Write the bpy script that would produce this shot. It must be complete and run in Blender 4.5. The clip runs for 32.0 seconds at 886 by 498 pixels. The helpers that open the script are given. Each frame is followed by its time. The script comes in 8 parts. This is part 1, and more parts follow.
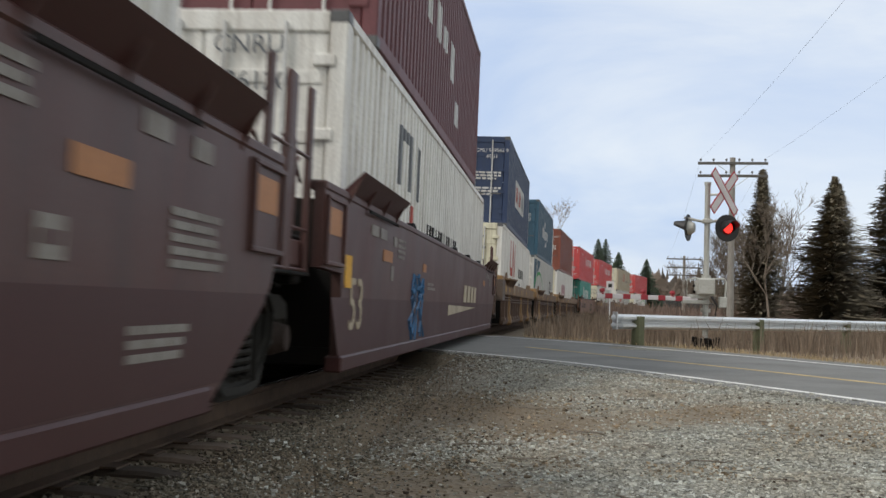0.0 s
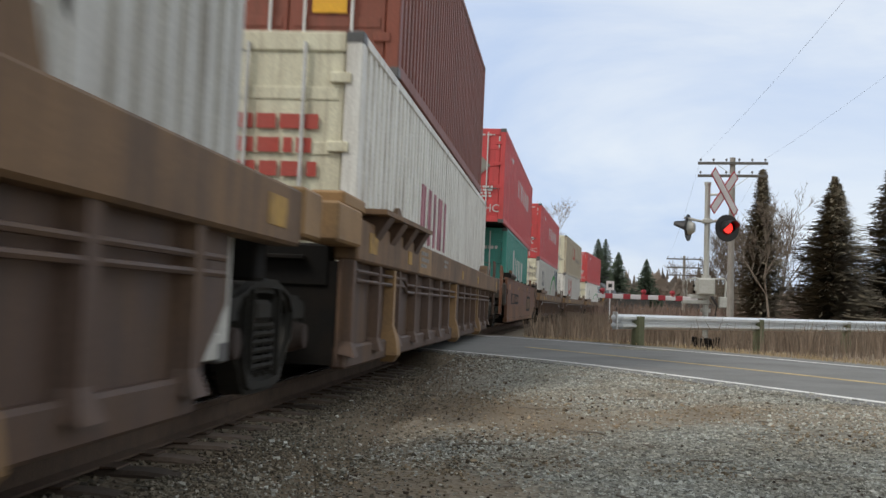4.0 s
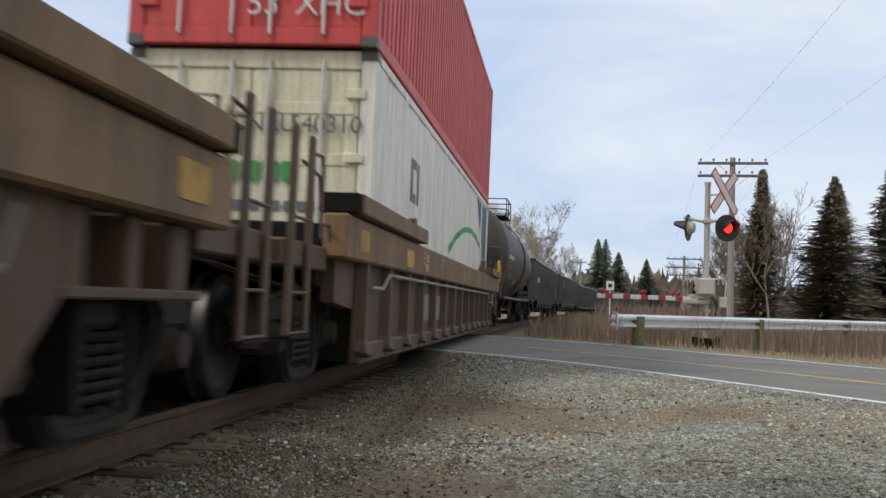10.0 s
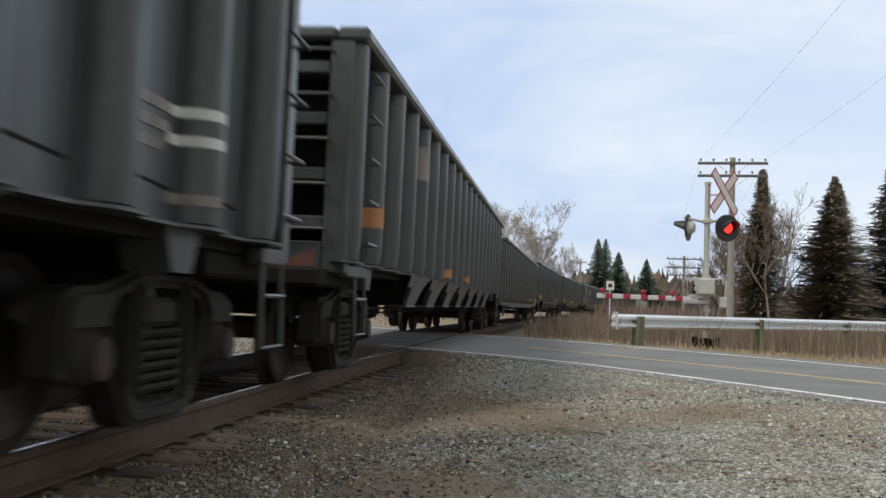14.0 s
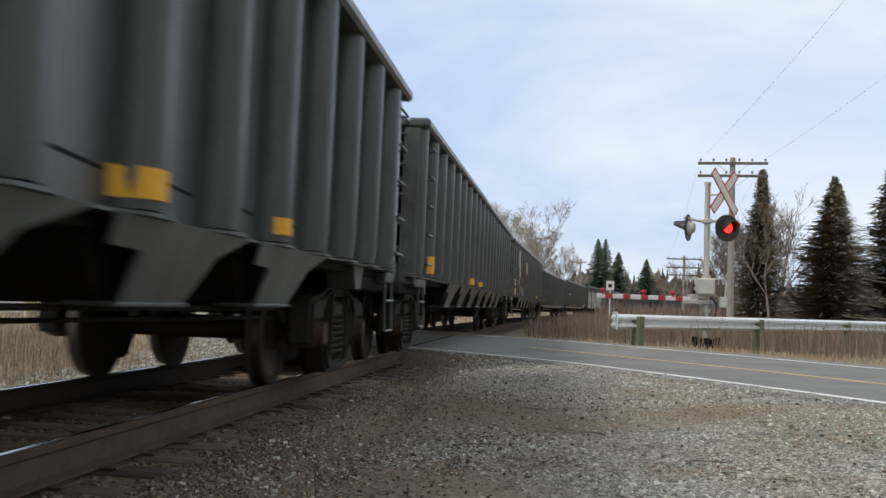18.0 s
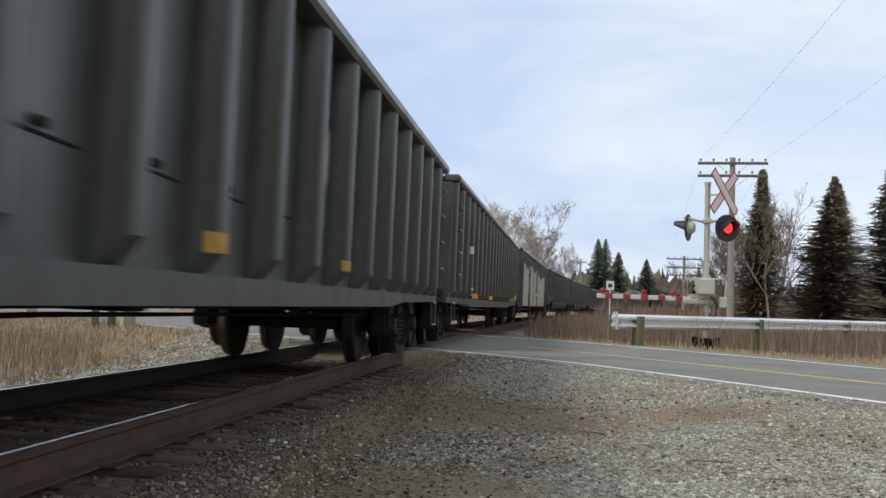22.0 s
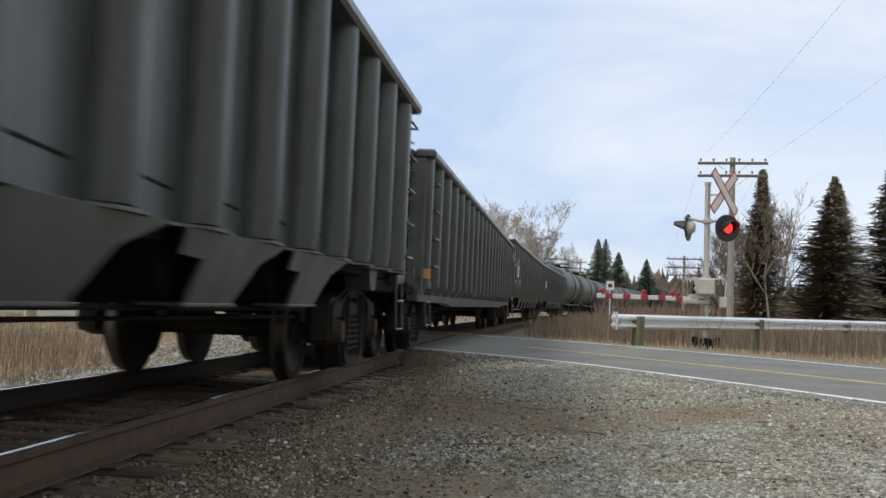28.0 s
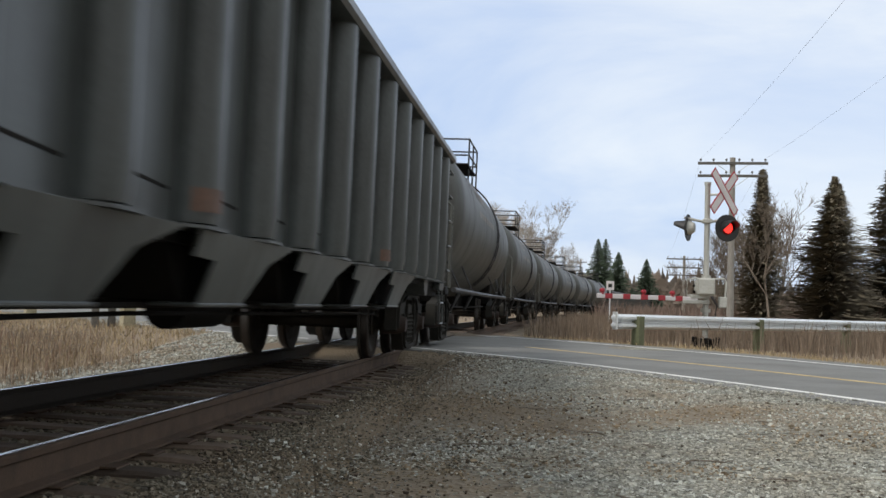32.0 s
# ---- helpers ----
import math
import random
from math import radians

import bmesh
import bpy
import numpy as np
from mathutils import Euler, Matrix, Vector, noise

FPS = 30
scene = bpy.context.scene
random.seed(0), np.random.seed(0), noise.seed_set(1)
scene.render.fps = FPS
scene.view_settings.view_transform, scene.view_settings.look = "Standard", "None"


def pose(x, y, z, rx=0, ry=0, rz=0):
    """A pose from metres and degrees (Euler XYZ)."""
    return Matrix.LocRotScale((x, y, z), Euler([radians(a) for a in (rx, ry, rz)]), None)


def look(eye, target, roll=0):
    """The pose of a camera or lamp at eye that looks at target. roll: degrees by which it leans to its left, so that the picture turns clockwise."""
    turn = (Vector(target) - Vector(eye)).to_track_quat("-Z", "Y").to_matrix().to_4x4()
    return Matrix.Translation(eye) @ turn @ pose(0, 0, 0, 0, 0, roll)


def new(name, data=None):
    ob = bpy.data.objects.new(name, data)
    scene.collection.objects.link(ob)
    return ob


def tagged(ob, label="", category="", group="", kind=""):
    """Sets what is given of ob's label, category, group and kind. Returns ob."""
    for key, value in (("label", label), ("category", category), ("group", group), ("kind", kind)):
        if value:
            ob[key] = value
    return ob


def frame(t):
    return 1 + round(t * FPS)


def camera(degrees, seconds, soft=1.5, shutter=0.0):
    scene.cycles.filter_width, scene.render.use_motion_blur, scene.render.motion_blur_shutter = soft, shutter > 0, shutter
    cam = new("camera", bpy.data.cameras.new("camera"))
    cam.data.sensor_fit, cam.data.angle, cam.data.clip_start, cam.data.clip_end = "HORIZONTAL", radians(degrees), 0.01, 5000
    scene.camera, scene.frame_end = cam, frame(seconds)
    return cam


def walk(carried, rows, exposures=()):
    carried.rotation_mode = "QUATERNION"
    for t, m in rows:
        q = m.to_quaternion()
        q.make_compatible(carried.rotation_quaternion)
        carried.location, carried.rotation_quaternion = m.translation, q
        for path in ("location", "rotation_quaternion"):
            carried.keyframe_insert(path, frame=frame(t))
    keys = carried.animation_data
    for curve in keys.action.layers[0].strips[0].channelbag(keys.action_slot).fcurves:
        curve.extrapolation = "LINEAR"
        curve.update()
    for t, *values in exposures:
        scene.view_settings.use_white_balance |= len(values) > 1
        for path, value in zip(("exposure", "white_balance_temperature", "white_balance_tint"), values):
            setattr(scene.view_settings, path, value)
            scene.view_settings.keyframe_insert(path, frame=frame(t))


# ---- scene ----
# The track runs along +Y past the camera and bends to the right; z = 0 is the rail top.
cam = camera(45.64, 32.0, soft=1.5, shutter=0.25)
EYE = pose(3.149, 0.0, 0.722, 0, 0, 5.96) @ pose(0, 0, 0, 93.048) @ pose(0, 0, 0, 0, 0, 1.865)
walk(cam, [(0.0, EYE), (32.0, EYE)], [(0.0, 0.15), (9.0, 0.15), (11.0, 0.14), (13.0, 0.2), (24.0, 0.22), (32.0, 0.22)])

# ---- the track's line and the train's run ----
GRADE = 0.00137
LEAN = radians(0.606)
_S = np.arange(-760.0, 760.0, 0.5)
_K = np.interp(_S, [-40, 10, 45, 80, 120, 170, 330], [0.00046, 0.00046, 0.00148, 0.00126, 0.0012, 0.0012, 0.0012])
_TH = np.concatenate([[0], np.cumsum((_K[1:] + _K[:-1]) * 0.25)])
_I0 = int(np.argmin(abs(_S)))
_TH -= _TH[_I0]
_TM = (_TH[1:] + _TH[:-1]) / 2
_X = np.concatenate([[0], np.cumsum(np.sin(_TM) * 0.5)])
_Y = np.concatenate([[0], np.cumsum(np.cos(_TM) * 0.5)])
_X -= _X[_I0]
_Y -= _Y[_I0]


def on_track(s):
    y = float(np.interp(s, _S, _Y))
    return Vector((float(np.interp(s, _S, _X)), y, GRADE * y))


def track_x(y):
    return np.interp(y, _Y, _X)


def rail_pose(s, half=7.0):
    """Pose of a vehicle whose trucks stand at s - half and s + half."""
    a, b = on_track(s - half), on_track(s + half)
    f = (b - a).normalized()
    r = Vector((f.y, -f.x, 0)).normalized()
    u = r.cross(f)
    r, u = r * math.cos(LEAN) - u * math.sin(LEAN), u * math.cos(LEAN) + r * math.sin(LEAN)
    m = Matrix((r, f, u)).transposed().to_4x4()
    m.translation = (a + b) / 2
    return m


_T = np.arange(0, 32.01, 0.05)
_V = np.interp(_T, [0, 6, 12, 18, 24, 32], [15.405, 15.394, 15.506, 15.504, 15.427, 14.979])
_D = np.concatenate([[0], np.cumsum((_V[1:] + _V[:-1]) * 0.025)])


def run(t):
    """Metres the train has come nearer since the start."""
    return float(np.interp(t, _T, _D))


# ---- daylight: thin overcast, weak wide sun from beyond the train, behind the camera's left ----
world = bpy.data.worlds.new("sky")
scene.world = world
world.use_nodes = True
SUN_AZ, SUN_EL = radians(232), radians(50)
wn, wl = world.node_tree.nodes, world.node_tree.links
wn.clear()
w_out = wn.new("ShaderNodeOutputWorld")
w_bg = wn.new("ShaderNodeBackground")
w_sky = wn.new("ShaderNodeTexSky")
w_sky.sky_type = "NISHITA"
w_sky.sun_disc = False
w_sky.sun_elevation = SUN_EL
w_sky.sun_rotation = SUN_AZ
w_co = wn.new("ShaderNodeTexCoord")
w_map = wn.new("ShaderNodeMapping")
w_map.inputs["Scale"].default_value = (1.0, 1.0, 3.2)
w_map.inputs["Location"].default_value = (0.3, 0.1, 0.35)
w_noise = wn.new("ShaderNodeTexNoise")
w_noise.inputs["Scale"].default_value = 2.6
w_noise.inputs["Detail"].default_value = 7
w_noise.inputs["Roughness"].default_value = 0.55
w_noise.inputs["Distortion"].default_value = 0.5
w_ramp = wn.new("ShaderNodeValToRGB")
w_ramp.color_ramp.elements[0].position = 0.34
w_ramp.color_ramp.elements[0].color = (0.02, 0.02, 0.02, 1)
w_ramp.color_ramp.elements[1].position = 0.7
w_ramp.color_ramp.elements[1].color = (0.95, 0.95, 0.95, 1)
w_mix = wn.new("ShaderNodeMix")          # thin blue cloud to white cloud
w_mix.data_type = "RGBA"
w_mix.inputs[6].default_value = (4.95, 6.15, 8.4, 1)
w_mix.inputs[7].default_value = (8.3, 8.75, 9.2, 1)
w_bg.inputs["Strength"].default_value = 0.1
wl.new(w_co.outputs["Generated"], w_map.inputs["Vector"])
wl.new(w_map.outputs["Vector"], w_noise.inputs["Vector"])
wl.new(w_noise.outputs["Fac"], w_ramp.inputs["Fac"])
wl.new(w_ramp.outputs["Color"], w_mix.inputs[0])
w_open = wn.new("ShaderNodeVectorMath")   # the cloud is thinnest low in the north, closed and whiter elsewhere
w_open.operation = "DOT_PRODUCT"
w_open.inputs[1].default_value = (0.05, 0.97, 0.22)
w_thin = wn.new("ShaderNodeMapRange")
w_thin.interpolation_type = "SMOOTHSTEP"
w_thin.inputs["From Min"].default_value, w_thin.inputs["From Max"].default_value = 0.35, 0.9
w_deck = wn.new("ShaderNodeMix")
w_deck.data_type = "RGBA"
w_deck.inputs[6].default_value = (7.5, 7.75, 7.75, 1)
wl.new(w_co.outputs["Generated"], w_open.inputs[0])
wl.new(w_open.outputs["Value"], w_thin.inputs["Value"])
wl.new(w_thin.outputs["Result"], w_deck.inputs[0])
wl.new(w_mix.outputs[2], w_deck.inputs[7])
w_sum = wn.new("ShaderNodeMix")
w_sum.data_type = "RGBA"
w_sum.inputs[0].default_value = 0.85
wl.new(w_sky.outputs["Color"], w_sum.inputs[6])
wl.new(w_deck.outputs[2], w_sum.inputs[7])
wl.new(w_sum.outputs[2], w_bg.inputs["Color"])
wl.new(w_bg.outputs["Background"], w_out.inputs["Surface"])
sun = new("sun", bpy.data.lights.new("sun", "SUN"))
sun.data.energy = 1.5
sun.data.angle = radians(14)
sun.data.color = (1.0, 0.95, 0.88)
sun.matrix_basis = look((40 * math.sin(SUN_AZ), 40 * math.cos(SUN_AZ), 40 * math.tan(SUN_EL)), (0, 0, 0))


# ---- materials ----
def material(name, base, rough=0.6, metal=0.0, dirt=(0.05, 0.04, 0.03), amount=0.35, scale=1.5, fine=40.0, bump=0.15, streak=1.0, spread=0.25, dist=0.004, runs=0.0, run_colour=(0.05, 0.04, 0.03)):
    """Paint, metal, stone and so on: a base colour with two scales of stain and a fine relief. streak > 1 draws the stains out downwards."""
    m = bpy.data.materials.new(name)
    m.use_nodes = True
    n, l = m.node_tree.nodes, m.node_tree.links
    b = n["Principled BSDF"]
    co, mp = n.new("ShaderNodeTexCoord"), n.new("ShaderNodeMapping")
    mp.inputs["Scale"].default_value = (streak, streak, 1)
    l.new(co.outputs["Object"], mp.inputs["Vector"])
    big, small = n.new("ShaderNodeTexNoise"), n.new("ShaderNodeTexNoise")
    big.inputs["Scale"].default_value, big.inputs["Detail"].default_value, big.inputs["Roughness"].default_value = scale, 6, 0.62
    small.inputs["Scale"].default_value, small.inputs["Detail"].default_value = fine, 4
    l.new(mp.outputs["Vector"], big.inputs["Vector"])
    l.new(co.outputs["Object"], small.inputs["Vector"])
    ramp = n.new("ShaderNodeValToRGB")
    ramp.color_ramp.elements[0].position, ramp.color_ramp.elements[1].position = 0.42, 0.42 + spread
    l.new(big.outputs["Fac"], ramp.inputs["Fac"])
    k = n.new("ShaderNodeMath")
    k.operation = "MULTIPLY"
    k.inputs[1].default_value = amount
    l.new(ramp.outputs["Color"], k.inputs[0])
    mix = n.new("ShaderNodeMix")
    mix.data_type = "RGBA"
    mix.inputs[6].default_value, mix.inputs[7].default_value = (*base[:3], 1), (*dirt[:3], 1)
    l.new(k.outputs[0], mix.inputs[0])
    shade = mix.outputs[2]
    if runs:        # rain-washed dirt and rust that run down the side
        dm, dn, dr = n.new("ShaderNodeMapping"), n.new("ShaderNodeTexNoise"), n.new("ShaderNodeMapRange")
        dm.inputs["Scale"].default_value = (7, 7, 0.45)
        dn.inputs["Scale"].default_value, dn.inputs["Detail"].default_value, dn.inputs["Roughness"].default_value = 1.0, 6, 0.7
        dr.inputs["From Min"].default_value, dr.inputs["From Max"].default_value, dr.inputs["To Max"].default_value = 0.47, 0.72, runs
        dx = n.new("ShaderNodeMix")
        dx.data_type = "RGBA"
        dx.inputs[7].default_value = (*run_colour[:3], 1)
        l.new(co.outputs["Object"], dm.inputs["Vector"])
        l.new(dm.outputs["Vector"], dn.inputs["Vector"])
        l.new(dn.outputs["Fac"], dr.inputs["Value"])
        l.new(dr.outputs["Result"], dx.inputs[0])
        l.new(shade, dx.inputs[6])
        shade = dx.outputs[2]
    hsv = n.new("ShaderNodeHueSaturation")
    rng = n.new("ShaderNodeMapRange")
    rng.inputs["To Min"].default_value, rng.inputs["To Max"].default_value = 0.72, 1.28
    l.new(small.outputs["Fac"], rng.inputs["Value"])
    l.new(rng.outputs["Result"], hsv.inputs["Value"])
    l.new(shade, hsv.inputs["Color"])
    l.new(hsv.outputs["Color"], b.inputs["Base Color"])
    rr = n.new("ShaderNodeMapRange")
    rr.inputs["To Min"].default_value, rr.inputs["To Max"].default_value = max(rough - 0.12, 0.05), min(rough + 0.15, 1)
    l.new(big.outputs["Fac"], rr.inputs["Value"])
    l.new(rr.outputs["Result"], b.inputs["Roughness"])
    b.inputs["Metallic"].default_value = metal
    bp = n.new("ShaderNodeBump")
    bp.inputs["Strength"].default_value, bp.inputs["Distance"].default_value = bump, dist
    l.new(small.outputs["Fac"], bp.inputs["Height"])
    l.new(bp.outputs["Normal"], b.inputs["Normal"])
    return m


def vary(m, lo, hi, island=False):
    """Let alike pieces differ in lightness."""
    n, l = m.node_tree.nodes, m.node_tree.links
    b = n["Principled BSDF"]
    src = b.inputs["Base Color"].links[0].from_socket
    h, r = n.new("ShaderNodeHueSaturation"), n.new("ShaderNodeMapRange")
    r.inputs["To Min"].default_value, r.inputs["To Max"].default_value = lo, hi
    g = n.new("ShaderNodeNewGeometry") if island else n.new("ShaderNodeObjectInfo")
    l.new(g.outputs["Random Per Island" if island else "Random"], r.inputs["Value"])
    l.new(r.outputs["Result"], h.inputs["Value"])
    l.new(src, h.inputs["Color"])
    l.new(h.outputs["Color"], b.inputs["Base Color"])
    return m


M_RED = material("red_container_paint", (0.62, 0.07, 0.072), 0.5, dirt=(0.2, 0.05, 0.04), streak=3, runs=0.35, run_colour=(0.2, 0.04, 0.035))
M_BLUE = material("navy_container_paint", (0.022, 0.04, 0.095), 0.5, dirt=(0.03, 0.04, 0.06), streak=3)
M_SLATE = material("slate_blue_container_paint", (0.03, 0.085, 0.13), 0.5, dirt=(0.03, 0.05, 0.07), streak=3)
M_BROWN = material("red_brown_container_paint", (0.22, 0.06, 0.035), 0.55, dirt=(0.12, 0.05, 0.03), streak=3, runs=0.5, run_colour=(0.09, 0.04, 0.025))
M_PLUM = material("plum_container_paint", (0.13, 0.04, 0.045), 0.55, dirt=(0.08, 0.03, 0.03), streak=3)
M_GREEN = material("green_container_paint", (0.055, 0.31, 0.25), 0.5, dirt=(0.05, 0.17, 0.14), streak=3, runs=0.5, run_colour=(0.05, 0.09, 0.075))
M_WHITE = material("white_container_paint", (0.8, 0.79, 0.74), 0.5, dirt=(0.52, 0.48, 0.42), amount=0.4, streak=3, runs=0.5, run_colour=(0.2, 0.15, 0.1))
M_CREAM = material("cream_door_paint", (0.74, 0.71, 0.54), 0.5, dirt=(0.45, 0.38, 0.26), amount=0.4, streak=3, runs=0.5, run_colour=(0.25, 0.18, 0.1))
M_BEIGE = material("weathered_beige_paint", (0.5, 0.45, 0.33), 0.55, dirt=(0.28, 0.2, 0.12), amount=0.55, streak=3, runs=0.8, run_colour=(0.2, 0.11, 0.06))
M_GREY = material("pale_grey_container_paint", (0.58, 0.575, 0.54), 0.5, dirt=(0.38, 0.36, 0.32), amount=0.4, streak=3, runs=0.55, run_colour=(0.2, 0.17, 0.13))
M_DKRAIL = material("dark_container_frame", (0.1, 0.1, 0.1), 0.5, dirt=(0.05, 0.04, 0.03))
M_MAROON = material("faded_maroon_paint", (0.09, 0.043, 0.036), 0.5, dirt=(0.085, 0.027, 0.021), amount=0.8, scale=0.7, spread=0.2, runs=0.75, run_colour=(0.045, 0.026, 0.024))
M_WELL = material("brown_well_car_paint", (0.092, 0.056, 0.041), 0.62, dirt=(0.145, 0.082, 0.04), amount=0.75, scale=1.1, streak=2.5, spread=0.3, runs=0.8, run_colour=(0.05, 0.036, 0.03))
M_SILL = material("ochre_side_sill_paint", (0.225, 0.135, 0.066), 0.65, dirt=(0.1, 0.068, 0.053), amount=0.9, scale=1.3, spread=0.34, runs=0.8, run_colour=(0.085, 0.055, 0.036))
M_TTX = material("rusty_ochre_well_paint", (0.155, 0.07, 0.042), 0.62, dirt=(0.2, 0.085, 0.03), amount=0.9, scale=0.7, streak=1.6, runs=0.9, run_colour=(0.06, 0.034, 0.032))
M_OCHRE = material("ochre_block_paint", (0.3, 0.175, 0.07), 0.65, dirt=(0.12, 0.075, 0.045), amount=0.7, scale=1.5)
M_HOP = material("weathered_grey_hopper_paint", (0.067, 0.075, 0.074), 0.32, dirt=(0.042, 0.043, 0.041), amount=0.85, scale=1.1, streak=2.5, runs=0.7, run_colour=(0.026, 0.026, 0.024))
M_GON = material("weathered_dark_gondola_paint", (0.067, 0.075, 0.074), 0.32, dirt=(0.042, 0.043, 0.041), amount=0.85, scale=1.1, streak=2.5, runs=0.7, run_colour=(0.026, 0.026, 0.024))
M_TANK = material("sooty_black_tank_paint", (0.05, 0.045, 0.036), 0.52, dirt=(0.06, 0.045, 0.03), amount=0.5, scale=0.8, streak=1.5, runs=0.6, run_colour=(0.02, 0.018, 0.016))
M_TANKG = material("grey_tank_paint", (0.075, 0.079, 0.07), 0.48, dirt=(0.04, 0.035, 0.03), amount=0.6, scale=0.8, streak=1.5, runs=0.6, run_colour=(0.035, 0.032, 0.028))
# Near-black underframe grime, with shade beneath and inside the cars put in its colour
M_UNDER = material("underframe_grime_and_shade", (0.01, 0.0095, 0.009), 0.8, dirt=(0.02, 0.015, 0.011), amount=0.6, scale=3)
M_STEEL = material("truck_casting_dust", (0.031, 0.03, 0.027), 0.75, dirt=(0.046, 0.04, 0.033), amount=0.6, scale=5)
M_CAP = material("rusty_bearing_cap", (0.06, 0.043, 0.037), 0.7, dirt=(0.038, 0.034, 0.03), amount=0.6, scale=7)
M_WHEEL = material("wheel_plate_rust", (0.035, 0.03, 0.026), 0.7, dirt=(0.055, 0.038, 0.026), amount=0.5, scale=5)
M_DECK = material("grimy_deck_steel", (0.04, 0.033, 0.027), 0.75, dirt=(0.075, 0.05, 0.035), amount=0.6, scale=3)
M_TREAD = material("polished_tread_steel", (0.16, 0.15, 0.145), 0.4, 1.0, amount=0.2)
for m_, k_ in ((M_UNDER, 0.15), (M_STEEL, 0.15), (M_CAP, 0.15), (M_WHEEL, 0.15), (M_MAROON, 0.5), (M_WELL, 0.4), (M_SILL, 0.4), (M_TTX, 0.5)):
    m_.node_tree.nodes["Principled BSDF"].inputs["Specular IOR Level"].default_value = k_
M_RAILTOP = material("polished_rail_steel", (0.55, 0.55, 0.55), 0.2, 1.0, dirt=(0.25, 0.22, 0.2), amount=0.3)
M_RAIL = material("brown_rail_rust", (0.088, 0.054, 0.034), 0.85, dirt=(0.048, 0.033, 0.025), amount=0.7, scale=4, fine=70, bump=0.3)
M_TIE = vary(material("weathered_tie_wood", (0.135, 0.098, 0.074), 0.9, dirt=(0.06, 0.046, 0.036), amount=0.7, scale=5, fine=60, bump=0.6, spread=0.3), 0.55, 1.4)
M_SILLG = material("grey_brown_sill_paint", (0.105, 0.08, 0.066), 0.65, dirt=(0.15, 0.095, 0.06), amount=0.6, scale=1.6, runs=0.6, run_colour=(0.05, 0.04, 0.034))
M_DULLRED = material("faded_red_marking", (0.13, 0.04, 0.03), 0.6, dirt=(0.06, 0.035, 0.03), amount=0.6, scale=4)
M_SILLD = material("dark_dirty_sill_paint", (0.205, 0.115, 0.05), 0.68, dirt=(0.075, 0.048, 0.036), amount=0.9, scale=1.2, spread=0.34, runs=0.8, run_colour=(0.06, 0.042, 0.032))
M_RUSTY = material("rusty_orange_marking", (0.14, 0.07, 0.045), 0.6, dirt=(0.07, 0.05, 0.04), amount=0.8, scale=4)
M_TTXL = material("ochre_lower_well_paint", (0.21, 0.088, 0.026), 0.62, dirt=(0.1, 0.058, 0.042), amount=0.8, scale=0.6, runs=0.8, run_colour=(0.07, 0.04, 0.032))
M_CREAMMARK = material("cream_lettering", (0.46, 0.39, 0.27), 0.6, dirt=(0.26, 0.2, 0.15), amount=0.6)
M_YELD = material("grimy_yellow_marking", (0.46, 0.27, 0.05), 0.65, dirt=(0.16, 0.095, 0.045), amount=0.85, scale=5)
M_YELB = material("worn_yellow_marking", (0.55, 0.31, 0.05), 0.6, dirt=(0.3, 0.17, 0.05), amount=0.5, scale=5)
M_YEL = material("yellow_marking", (0.72, 0.38, 0.02), 0.6, dirt=(0.4, 0.2, 0.04), amount=0.35)
M_ORANGE = material("faded_orange_marking", (0.42, 0.18, 0.06), 0.55, dirt=(0.22, 0.1, 0.05), amount=0.4)
M_WMARK = material("white_marking", (0.62, 0.62, 0.6), 0.55, dirt=(0.3, 0.28, 0.26), amount=0.5)
M_DULL = material("worn_grey_lettering", (0.26, 0.24, 0.21), 0.6, dirt=(0.12, 0.09, 0.08), amount=0.7)
M_BMARK = material("dark_marking", (0.026, 0.028, 0.028), 0.85, dirt=(0.07, 0.06, 0.052), amount=0.7, scale=2.5)
M_BMARK.node_tree.nodes["Principled BSDF"].inputs["Specular IOR Level"].default_value = 0.2
M_GMARK = material("dark_grey_marking", (0.12, 0.13, 0.14), 0.55, dirt=(0.2, 0.2, 0.2), amount=0.4)
M_RMARK = material("red_marking", (0.45, 0.07, 0.05), 0.55, dirt=(0.35, 0.12, 0.1), amount=0.4)
M_LEAF = material("green_marking", (0.05, 0.32, 0.09), 0.55, amount=0.2)
M_ROAD = material("worn_asphalt", (0.185, 0.183, 0.172), 0.88, dirt=(0.12, 0.118, 0.11), amount=0.7, scale=0.8, fine=120, bump=0.3)
M_LINEW = material("worn_white_road_line", (0.76, 0.75, 0.72), 0.8, dirt=(0.3, 0.3, 0.28), amount=0.8, scale=1.1, spread=0.3)
M_LINEY = material("worn_yellow_road_line", (0.52, 0.39, 0.18), 0.8, dirt=(0.24, 0.21, 0.15), amount=0.6, scale=3)
M_GALV = material("galvanised_steel", (0.76, 0.78, 0.79), 0.38, 0.45, dirt=(0.6, 0.62, 0.63), amount=0.3, scale=2.5)
M_POST = material("treated_green_post", (0.15, 0.16, 0.09), 0.85, dirt=(0.09, 0.09, 0.05), amount=0.5, scale=6)
M_PALEPOST = material("pale_wooden_post", (0.4, 0.36, 0.25), 0.85, dirt=(0.25, 0.22, 0.15), amount=0.5, scale=6)
M_POLE = material("grey_pole_wood", (0.3, 0.28, 0.25), 0.9, dirt=(0.17, 0.15, 0.13), amount=0.5, scale=3, streak=6)
M_SILVER = material("aluminium_paint", (0.5, 0.5, 0.46), 0.5, 0.25, dirt=(0.35, 0.33, 0.28), amount=0.4, scale=4)
M_BLACKP = material("black_signal_paint", (0.02, 0.02, 0.022), 0.5, amount=0.2)
